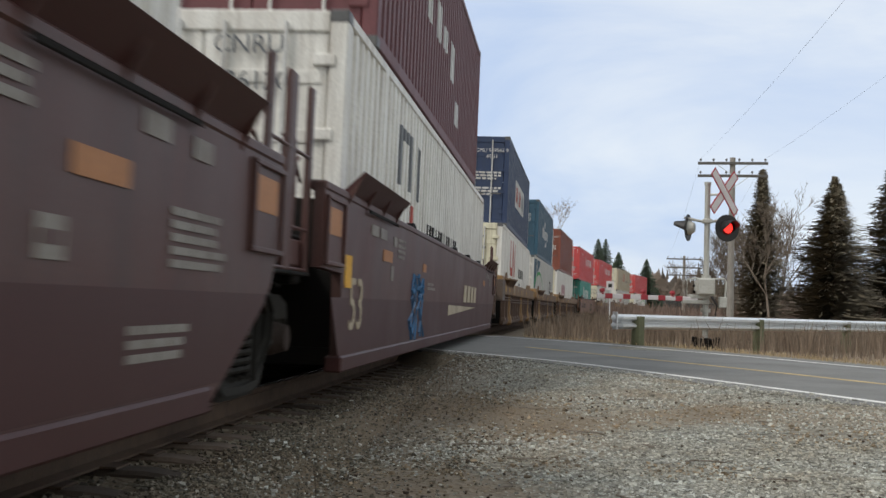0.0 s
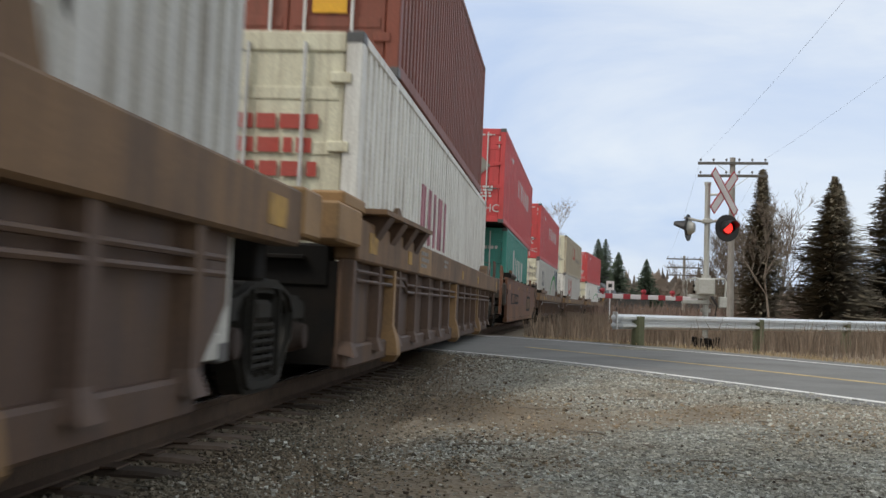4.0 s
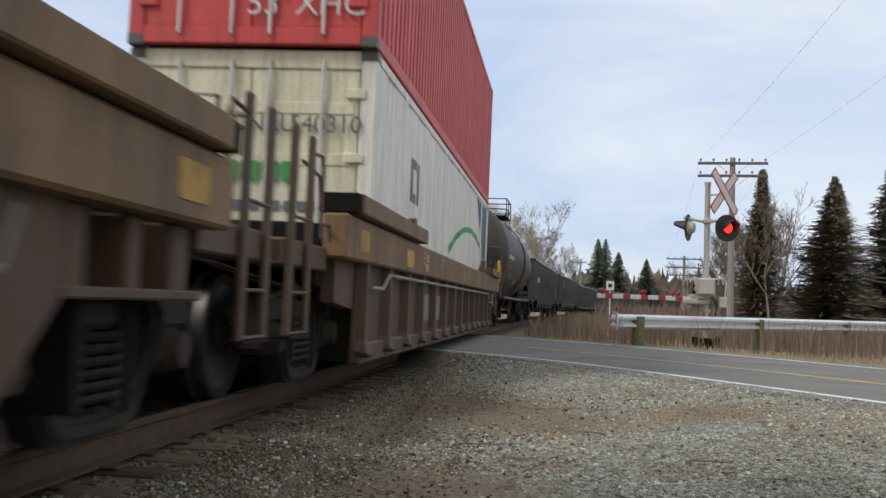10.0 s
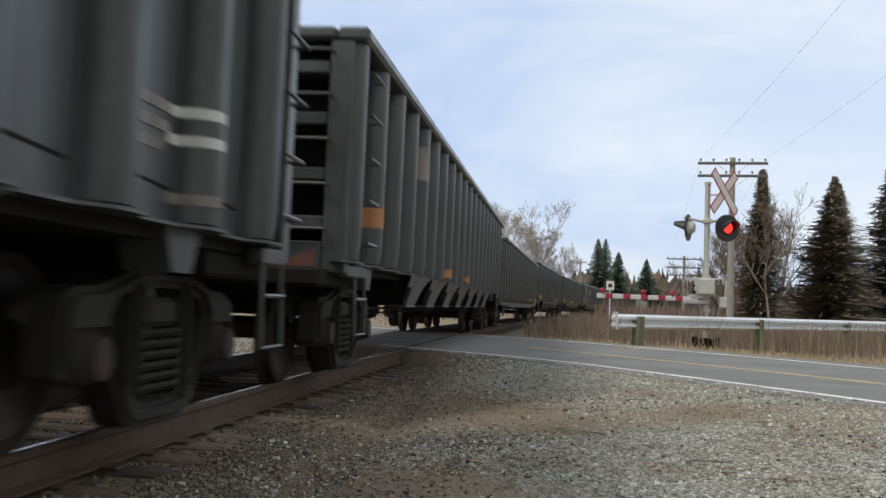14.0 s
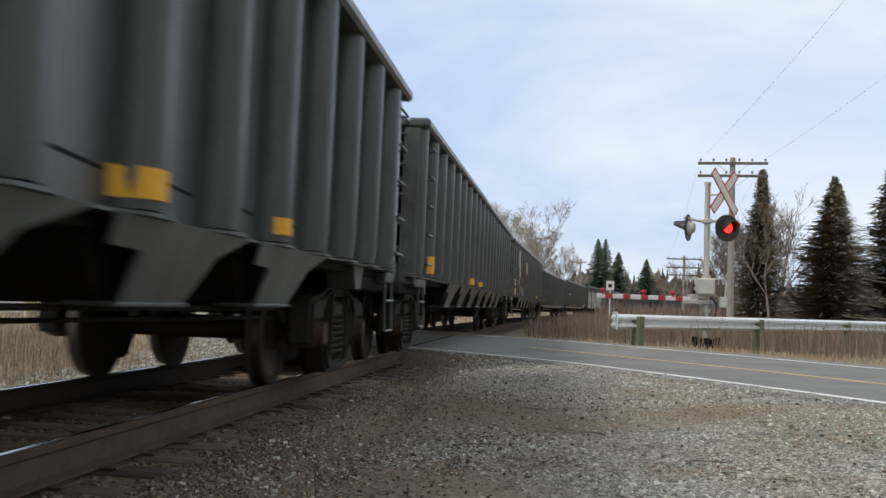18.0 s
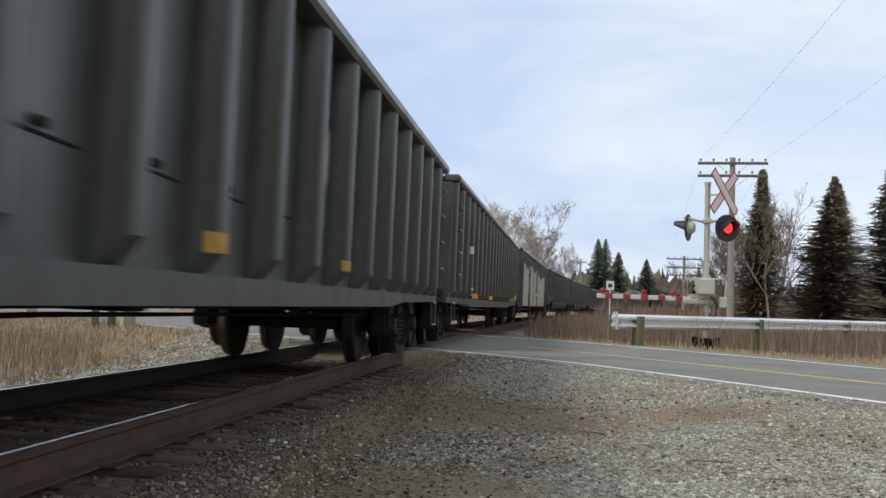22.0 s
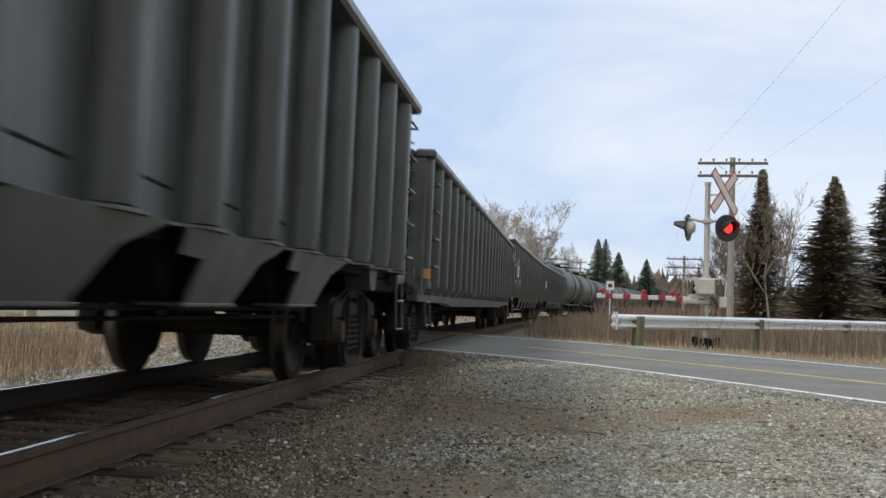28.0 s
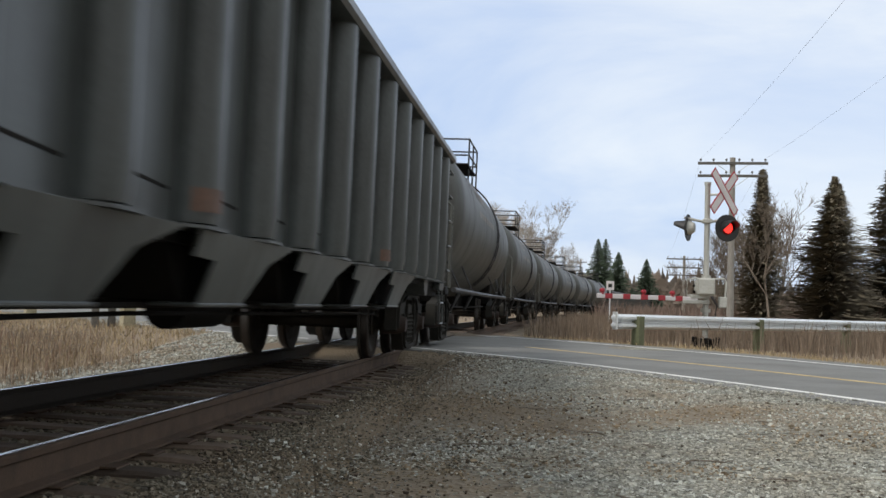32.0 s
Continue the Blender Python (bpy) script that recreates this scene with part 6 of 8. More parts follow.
# ---- tank cars ----
def tank_car(s0, mat, length, seed, label):
    hb = length / 2
    car = thing("tank_car", label, "freight car", "tank cars")
    r, zc, tl = 1.49, 2.42, hb - 0.95
    prof = [(-tl, 0.05), (-tl + 0.05, 0.5), (-tl + 0.2, 0.98), (-tl + 0.45, 1.33), (-tl + 0.75, r)]
    prof += [(k, r) for k in np.linspace(-tl + 1.5, tl - 1.5, 8)] + [(-a, b) for a, b in reversed(prof)]
    tk = part("tank", Geo().lathe(prof, "y", 48), mat, car, "smooth cylindrical tank with domed ends", smooth=True, m=pose(0, 0, zc))
    for y in (-tl * 0.6, -tl * 0.2, tl * 0.2, tl * 0.6):
        part("weld_seam", Geo().lathe([(y - 0.015, r + 0.003), (y + 0.015, r + 0.003)], "y", 48), mat, tk, smooth=True)
    part("manway", Geo().lathe([(r - 0.1, 0.35), (r + 0.22, 0.35), (r + 0.26, 0.3), (r + 0.3, 0.05)], "z", 18), M_UNDER, tk, smooth=True)
    part("walkway", Geo().box(-0.95, 0.95, -1.1, 1.1, r + 0.02, r + 0.06, 0.01), M_UNDER, tk)
    for s in (1, -1):
        for z in (0.34, 0.72):
            part("railing_bar", Geo().tube([(s * 0.9, -0.4, r + z), (s * 0.9, 1.7, r + z)], 0.022, 6), M_BLACKP, tk, "black pipe railing bar")
            part("railing_bar", Geo().tube([(-0.9, 0.65 + s * 1.05, r + z), (0.9, 0.65 + s * 1.05, r + z)], 0.022, 6), M_BLACKP, tk)
        for y in (-0.4, 0.65, 1.7):
            part("railing_post", Geo().tube([(s * 0.9, y, r - 0.3), (s * 0.9, y, r + 0.72)], 0.022, 6), M_BLACKP, tk)
    lad = Geo()
    for s in (1, -1):
        for y in (1.2, 1.7):
            lad.tube([(s * (r + 0.06) * math.cos(a), y, (r + 0.06) * math.sin(a)) for a in np.linspace(-0.9, 1.25, 12)], 0.018, 5)
        for a in np.linspace(-0.85, 1.2, 9):
            lad.tube([(s * (r + 0.06) * math.cos(a), 1.2, (r + 0.06) * math.sin(a)), (s * (r + 0.06) * math.cos(a), 1.7, (r + 0.06) * math.sin(a))], 0.015, 5)
    part("side_ladder", lad, M_BLACKP, tk, "black curved side ladder")
    part("grab_line", Geo().tube([(0.98, -tl + 1, 1.06), (1.0, 0, 1.04), (0.98, tl - 1, 1.06)], 0.02, 6), M_BLACKP, tk)
    for s in (1, -1):
        part("side_rail_pipe", Geo().tube([(s * 1.42, -hb + 1.3, 0.98), (s * 1.44, 0, 0.96), (s * 1.42, hb - 1.3, 0.98)], 0.045, 8), M_BLACKP, car, smooth=True)
        for y in (-hb + 2.4, -hb + 5, hb - 5, hb - 2.4):
            part("brace", Geo().tube([(s * 1.42, y - 0.2, 0.98), (s * 1.25, y, 0.62)], 0.025, 6).tube([(s * 1.42, y + 0.2, 0.98), (s * 1.25, y, 0.62)], 0.025, 6).tube([(s * 1.42, y, 0.98), (s * 1.1, y, 1.65)], 0.02, 6), M_BLACKP, car)
    for e in (1, -1):
        sad = Geo().box(-1.05, 1.05, *sorted((e * (hb - 2.6), e * (hb - 1.7))), 0.72, 1.5, 0.04)
        part("saddle", sad, M_UNDER, car)
        part("stub_sill", Geo().box(-0.25, 0.25, *sorted((e * (hb - 0.2), e * (hb - 4.2))), 0.66, 1.0, 0.03), M_UNDER, car)
        part("end_sill", Geo().box(-1.4, 1.4, *sorted((e * (hb - 0.25), e * (hb - 0.75))), 0.88, 1.02, 0.02), M_UNDER, car)
        part("end_railing", Geo().tube([(-1.38, e * (hb - 0.95), 1.0), (-1.38, e * (hb - 0.95), 2.36), (-1.28, e * (hb - 0.95), 2.45), (1.28, e * (hb - 0.95), 2.45), (1.38, e * (hb - 0.95), 2.36), (1.38, e * (hb - 0.95), 1.0)], 0.03, 6), mat, car, "pipe railing across the end")
        for s in (1, -1):
            part("grab_iron", Geo().tube([(s * 1.1, e * (hb - 0.3), 1.1), (s * 1.1, e * (hb - 0.22), 1.15), (s * 1.1, e * (hb - 0.22), 1.95), (s * 1.1, e * (hb - 0.3), 2.0)], 0.03, 6), M_BLACKP, car)
            part("sill_step", Geo().tube([(s * 1.36, e * (hb - 0.3), 0.92), (s * 1.38, e * (hb - 0.3), 0.42), (s * 1.38, e * (hb - 0.72), 0.42), (s * 1.36, e * (hb - 0.72), 0.92)], 0.017, 6), M_UNDER, car)
        truck(car, e * (hb - 2.15), s0)
    part("brake_reservoir", Geo().lathe([(-0.4, 0.02), (-0.36, 0.1), (0.36, 0.1), (0.4, 0.02)], "y", 14), M_UNDER, car, smooth=True, m=pose(0.35, -1.2, 0.72))
    part("outlet_valve", Geo().lathe([(0.6, 0.12), (0.75, 0.14), (0.98, 0.2)], "z", 12), M_UNDER, car)
    part("train_pipe", Geo().tube([(0.9, -hb + 1, 0.7), (0.95, 0, 0.66), (0.9, hb - 1, 0.7)], 0.02, 6), M_UNDER, car)
    coupling(car, hb - 0.1)
    place(car, s0)
    return car, tk, r, tl


def tank_patch(tk, r, y0, y1, a0, a1, mat, label="", name="marking"):
    """A patch of paint that follows the tank's round side (angles from level, degrees)."""
    g = Geo()
    rr = r + 0.005
    rings = [[(rr * math.cos(radians(a)), y, rr * math.sin(radians(a))) for a in np.linspace(a0, a1, 6)] for y in (y0, y1)]
    g.loft(rings, closed=False)
    return part(name, g, mat, tk, label)


car, tk, R_, tl_ = tank_car(192.9, M_TANK, 17.0, 1, "sooty black tank car with pink scrawls and white stencils")
for k in range(6):
    tank_patch(tk, R_, -6.0 + 0.38 * k, -5.75 + 0.38 * k, -8, -3, M_WMARK, name="lettering_bar")
    tank_patch(tk, R_, -6.0 + 0.55 * k, -5.6 + 0.55 * k, -18.5, -15.5, M_DULL, name="lettering_bar")
M_PINK = material("faded_pink_spray", (0.2, 0.115, 0.1), 0.6, dirt=(0.06, 0.045, 0.04), amount=0.8, scale=2)
rd = random.Random(77)
for k in range(26):
    y, a = -3.75 + rd.uniform(0, 1.3), -38 + rd.uniform(2, 24)
    t_, bend = rd.uniform(-0.25, 0.25), rd.uniform(-0.2, 0.2)
    g = Geo()
    g.tube([((R_ + 0.002) * math.cos(radians(a + d * 7)), y + t_ * d + bend * d * d, (R_ + 0.002) * math.sin(radians(a + d * 7))) for d in np.linspace(-0.9, 0.9, 8)], 0.016, 4)
    part("scrawl", g, M_PINK, tk, "faded pink spray scrawl")
tank_patch(tk, R_, -0.42, -0.08, -37, -29, M_WMARK, "white placard", "placard")
tank_patch(tk, R_, -1.4, -1.2, -47, -44, M_WMARK)
tank_patch(tk, R_, 6.75, 7.25, -18, 9, M_DULL, "worn pale panel", "data_panel")
tank_patch(tk, R_, -0.73, -0.66, -15, 2, M_PINK, "faded orange paint stripe")
tank_patch(tk, R_, 2.3, 2.4, -12, 1, M_DULL)
tank_patch(tk, R_, 4.8, 4.88, -16, 2, M_DULL)
tank_patch(tk, R_, 0.38, 0.52, -36, -32, M_WMARK)
for k, (y, a) in enumerate(((3.2, -24), (3.6, -34), (5.5, -22), (5.7, -32), (1.6, -30), (6.0, -5))):
    tank_patch(tk, R_, y, y + 0.14 + 0.05 * (k % 3), a, a + 2.2, M_DULL)
for i in range(6):
    car, tk, R_, tl_ = tank_car(517.6 + 18.75 * i, M_TANKG, 17.3, 20 + i, "weathered grey tank car with worn white lettering")
    for k, w in enumerate((0.34, 0.2, 0.36, 0.3)):
        tank_patch(tk, R_, -3.4 + 0.55 * k, -3.4 + 0.55 * k + w, 20, 33, M_DULL, name="lettering_bar")
    for k in range(7):
        tank_patch(tk, R_, -3.4 + 0.6 * k, -3.0 + 0.6 * k, 5, 10, M_DULL, name="lettering_bar")


# ---- well cars ----
def well_ends(car, ends, mat, z_top, caps, decks=(1.25, 1.25), ladder=(0.48, 1.92), deck_mat=None, cap=4.4):
    """Decks, ladders, handrails and draft gear beyond the sills of a well car. ends: where the front and the rear sill stop."""
    for e, y, deck in zip((-1, 1), ends, decks):
        at = lambda d0, d1: sorted((y + e * d0, y + e * d1))
        joint = deck < 0.5     # an end shared with the next unit: no ladders
        part("end_deck", Geo().box(-1.1, 1.1, *at(-1.2, deck - 0.08), 1.06, 1.1, 0.008), M_UNDER, car, "dark grating deck")
        if not joint:
            part("end_beam", Geo().box(-1.34, 1.34, *at(deck - 0.08, deck), 0.98, 1.14, 0.015), deck_mat or mat, car, "end beam")
        part("end_bulkhead", Geo().box(-1.34, 1.34, *at(-1.3, -1.22), 0.26, z_top, 0.01), M_UNDER, car)
        part("draft_sill", Geo().box(-0.3, 0.3, *at(-1.3, deck + 0.3), 0.68, 1.02, 0.03), M_UNDER, car)
        part("cross_beam", Geo().box(-1.3, 1.3, *at(-0.2, 0.05), 0.84, 1.2, 0.02), M_UNDER, car)
        for s in (1, -1):
            so = lambda a, b: sorted((s * a, s * b))
            if joint:
                continue
            part("deck_edge", Geo().box(*so(1.1, 1.36), *at(-0.02, deck), 0.96, 1.15, 0.015), deck_mat or mat, car)
            for k, z in ((0.1, 1.8), (0.42, 1.3)):
                d = deck - 0.55 - k if deck > 1 else deck + 0.1
                if k < 0.2 or deck > 1:
                    part("grab_loop", Geo().tube([(s * 1.38, y + e * (d + 0.06), z), (s * 1.38, y + e * (d - 0.24), z + 0.02), (s * 1.38, y + e * (d - 0.28), z - 0.05), (s * 1.38, y + e * (d - 0.28), z - 0.1 if k > 0.2 else z - 0.6)], 0.013, 6), mat, car, "bent grab loop", smooth=True)
            for d in (deck - 0.55, deck - 0.06):
                part("ladder_post", Geo().box(*so(1.36, 1.4), *at(d - 0.05, d + 0.05), *ladder, 0.01), mat, car, "upright ladder post")
            for z in (ladder[0] + 0.02, ladder[0] + 0.3, ladder[0] + 0.82):
                part("ladder_rung", Geo().tube([(s * 1.39, y + e * (deck - 0.55), z), (s * 1.39, y + e * (deck - 0.06), z)], 0.013, 6), mat, car)
            part("ladder_step", Geo().box(*so(1.28, 1.42), *at(deck - 0.58, deck - 0.03), ladder[0] - 0.02, ladder[0] + 0.005, 0.006), M_UNDER, car)
            part("handrail", Geo().tube([(s * 1.05, y + e * deck * 0.9, 1.1), (s * 1.05, y + e * deck * 0.9, 1.98), (s * 0.6, y + e * deck * 0.9, 2.0), (s * 0.6, y + e * deck * 0.9, 1.1)], 0.016, 6), mat, car, smooth=True)
            part("handrail", Geo().tube([(s * 1.3, y + e * (deck - 0.6), 1.75), (s * 1.3, y + e * 0.1, 1.7), (s * 1.3, y - e * 0.05, z_top)], 0.014, 6), mat, car, smooth=True)
            if caps:
                part("guide_cap", Geo().box(*so(1.24, 1.6), *at(-cap if e < 0 else 0.7 - cap, -0.25), z_top + 0.015, z_top + 0.18, 0.012 if deck_mat is None else 0.07), deck_mat or M_SILL, car, "raised container guide box")
                grate = Geo()
                for k in range(5):
                    grate.box(*so(1.26, 1.58), *at(-0.24 + 0.035 * k, -0.225 + 0.035 * k), z_top + 0.02, z_top + 0.17)
                tagged(part("guide_grate", grate, M_UNDER, car, "slotted end grate"), kind="stuff")
                d = cap + 0.25 if e < 0 else cap - 0.45
                part("guide_tooth", Geo().prism([(y - e * (d + 0.28), z_top), (y - e * (d - 0.25), z_top), (y - e * (d - 0.2), z_top + 0.3), (y - e * (d - 0.05), z_top + 0.34)], *so(1.32, 1.42)), mat, car, "triangular guide plate")
        if joint:
            continue
        part("cut_lever", Geo().tube([(0.2, y + e * (deck + 0.2), 1.0), (0.9, y + e * (deck + 0.1), 0.96), (1.35, y + e * deck, 0.82)], 0.014, 6), M_UNDER, car)
        part("brake_gear", Geo().box(-0.75, -0.3, *at(0.25, 0.5), 1.1, 1.45, 0.03).lathe([(-0.03, 0.26), (0.03, 0.28), (0.035, 0.24), (-0.03, 0.22)], "y", 18, ) if e > 0 else Geo().box(0.35, 0.95, *at(0.2, 0.75), 1.1, 1.24, 0.03), M_UNDER, car, "dark brake gear on the deck")


def ribbed_well(s_front, s_rear, sill, seed, label, feet, front=(0.3, 1.3), rear=(-0.1, 1.5), decks=(1.25, 1.25)):
    """front, rear: how far inside each end the top sill and the side plate begin."""
    s0 = (s_front + s_rear) / 2
    hb = (s_rear - s_front) / 2
    rd = random.Random(seed)
    car = thing("well_car", label, "freight car", "container well cars")
    f_s, f_p, r_s, r_p = -hb + front[0], -hb + front[1], hb - rear[0], hb - rear[1]
    for s in (1, -1):
        so = lambda a, b: sorted((s * a, s * b))
        part("top_sill", Geo().box(*so(1.32, 1.53), f_s, r_s, 1.07, 1.43, 0.02), sill, car, "deep boxed top sill")
        part("side_plate", Geo().prism([(f_p, 1.08), (f_p, 0.2), (r_p - 0.6, 0.2), (r_p, 0.7), (r_p, 1.08)], *so(1.38, 1.41)), M_WELL, car)
        part("bottom_sill", Geo().box(*so(1.34, 1.47), f_p + 0.02, r_p - 0.6, 0.17, 0.36, 0.02), M_WELL, car)
        n = 13
        for i in range(n + 1):
            y = f_p + 0.12 + (r_p - f_p - 0.84) * i / n
            part("side_rib", Geo().loft([[(s * 1.41, y - 0.09, 1.08), (s * 1.5, y - 0.06, 1.08), (s * 1.5, y + 0.06, 1.08), (s * 1.41, y + 0.09, 1.08)], [(s * 1.41, y - 0.09, 0.4), (s * 1.5, y - 0.06, 0.4), (s * 1.5, y + 0.06, 0.4), (s * 1.41, y + 0.09, 0.4)], [(s * 1.41, y - 0.13, 0.3), (s * 1.54, y - 0.11, 0.27), (s * 1.54, y + 0.11, 0.27), (s * 1.41, y + 0.13, 0.3)]]), M_WELL, car)
            if feet:
                part("rib_foot", Geo().box(*so(1.46, 1.56), y - 0.11, y + 0.11, 0.24, 0.275, 0.01), M_DECK, car)
        if feet:
            pts = [(s * 1.5, f_p + 0.3, 0.86), (s * 1.5, f_p + 0.9, 0.86), (s * 1.5, f_p + 1.25, 1.0), (s * 1.5, r_p - 1.85, 1.0), (s * 1.5, r_p - 1.5, 0.8), (s * 1.5, r_p - 0.6, 0.8), (s * 1.5, r_p - 0.5, 1.0)]
            part("brake_pipe", Geo().tube(pts, 0.02, 7), M_DULL, car, "bent pale pipe under the sill", smooth=True)
        else:
            for z in (0.91, 0.99):
                part("brake_pipe", Geo().tube([(s * 1.48, f_s + 0.2, z), (s * 1.48, f_p + 3.0, z), (s * 1.48, f_p + 3.2, z - 0.06), (s * 1.48, r_p - 0.3, z - 0.06)], 0.019, 7), M_WELL, car, "long pipe under the sill", smooth=True)
            for d in (2.2, 8.6, 13.2):
                leg = Geo().loft([[(s * 1.41, f_p + d + p * k_, z), (s * (1.41 + q), f_p + d + p * k_ * 0.8, z), (s * (1.41 + q), f_p + d - p * k_ * 0.8, z), (s * 1.41, f_p + d - p * k_, z)] for z, p, q, k_ in ((1.06, 0.08, 0.1, 1), (0.5, 0.08, 0.1, 1), (0.36, 0.15, 0.15, 1), (0.2, 0.17, 0.17, 1), (0.13, 0.1, 0.12, 1))])
                part("jacking_leg", leg, M_OCHRE, car, "ochre jacking leg swelling below the sill", smooth=True)
            part("corner_box", Geo().box(*so(1.26, 1.55), f_s - 0.9, f_s + 0.02, 0.88 if front[0] > 1.2 else 1.18, 1.48, 0.02), M_SILLG if front[0] > 1.2 else M_OCHRE, car, "boxed sill corner")
            part("guide_block", Geo().box(*so(1.22, 1.5), f_s - 0.5, f_s + 0.4, 1.482, 1.6, 0.02), M_OCHRE, car, "ochre guide block")
            part("corner_box", Geo().box(*so(1.26, 1.55), r_s - 0.02, r_s + 0.5, 1.14, 1.46, 0.02), M_SILLG if rear[1] > 2 else M_OCHRE, car, "boxed sill corner")
            part("guide_shelf", Geo().prism([(f_s + 0.45, 1.5), (f_s + 0.45, 1.545), (f_s + 3.7, 1.585), (f_s + 3.7, 1.54)], *so(1.3, 1.68)), sill, car, "overhanging container guide shelf")
            for k in range(4):
                y = f_s + 0.75 + 0.85 * k
                part("shelf_bracket", Geo().loft([[(s * 1.53, y, 1.3), (s * 1.66, y, 1.5 + 0.01 * k), (s * 1.32, y, 1.5 + 0.01 * k), (s * 1.32, y, 1.435)], [(s * 1.53, y + 0.3, 1.3), (s * 1.66, y + 0.3, 1.503 + 0.01 * k), (s * 1.32, y + 0.3, 1.503 + 0.01 * k), (s * 1.32, y + 0.3, 1.435)]]), M_WELL, car, "triangular shelf bracket")
            part("guide_tooth", Geo().prism([(f_s + 2.8, 1.58), (f_s + 3.5, 1.58), (f_s + 3.4, 1.72), (f_s + 3.2, 1.8), (f_s + 3.1, 1.78)], *so(1.31, 1.36)), sill, car, "triangular guide plate")
            part("guide_tooth", Geo().prism([(r_s - 4.0, 1.43), (r_s - 3.4, 1.43), (r_s - 3.5, 1.64), (r_s - 3.7, 1.62)], *so(1.33, 1.5)), sill, car, "triangular guide plate")
        if not feet:
            continue
        part("end_skirt", Geo().prism([(f_s + 0.2, 1.07), (f_s + 0.2, 0.72), (f_p, 0.66), (f_p, 1.07)], *so(1.28, 1.39)), M_WELL, car)
        # near-black sheet stands in for the shade in the openings between the posts
        part("end_recess_shade", Geo().prism([(r_p, 1.07), (r_p, 0.7), (r_s - 0.1, 0.76), (r_s - 0.1, 1.07)], *so(1.12, 1.18)), M_UNDER, car)
        for d0, d1 in ((0.05, 0.22), (0.62, 0.76), (1.12, 1.34)):
            part("sill_post", Geo().box(*so(1.18, 1.4), r_p + d0, r_p + d1, 0.74, 1.07, 0.015), M_WELL, car)
        part("lower_ledge", Geo().box(*so(1.15, 1.42), r_p, r_s - 0.1, 0.71, 0.76, 0.01), M_WELL, car)
    part("well_floor", Geo().box(-1.39, 1.39, f_p + 0.05, r_p - 0.6, 0.2, 0.34), M_UNDER, car)
    part("well_front_plate", Geo().box(-1.37, 1.37, f_p + 0.02, f_p + 0.06, 0.2, 1.06), M_UNDER, car)
    well_ends(car, (f_s, r_s), M_WELL, 1.43, feet, decks)
    for e in (-1, 1):
        part("yellow_patch", Geo().box(1.531, 1.535, *(sorted((f_s + 0.5, f_s + 0.9)) if e < 0 else (r_s - 0.8, r_s - 0.4)), 1.16, 1.34), M_YELD, car, "yellow reflective patch")
    if feet:
        for y, z, w, h in ((-6.72, 1.13, 0.52, 0.19), (-5.08, 1.25, 0.26, 0.1), (-5.2, 1.13, 0.32, 0.1)):
            part("yellow_patch", Geo().box(1.531, 1.535, y, y + w, z, z + h), M_YELB, car, "bright yellow reflective patch")
    for y in (0.05, hb * 0.33) if feet else (-hb * 0.62, 0.05, hb * 0.33):
        part("yellow_patch", Geo().box(1.531, 1.535, y, y + 0.26, 1.16, 1.3), M_YELD, car, "yellow reflective patch")
    if not feet:
        part("ochre_patch", Geo().box(1.531, 1.534, f_s + 3.75, f_s + 4.9, 1.09, 1.41), M_OCHRE, car, "fresh ochre paint patch on the sill")
    bars(car, 1.535, f_s + (4.5 if feet else 3.9), 1.36, (0.45, 0.5, 0.4) if feet else (0.6, 0.7, 0.5), M_DULL, 0.03 if feet else 0.045, 0.03, seed)
    bars(car, 1.531, f_s + 6.4, 1.36, (0.5, 0.4), M_DULL, 0.04, 0.03, seed + 1)
    place(car, s0)
    return car, s0, hb


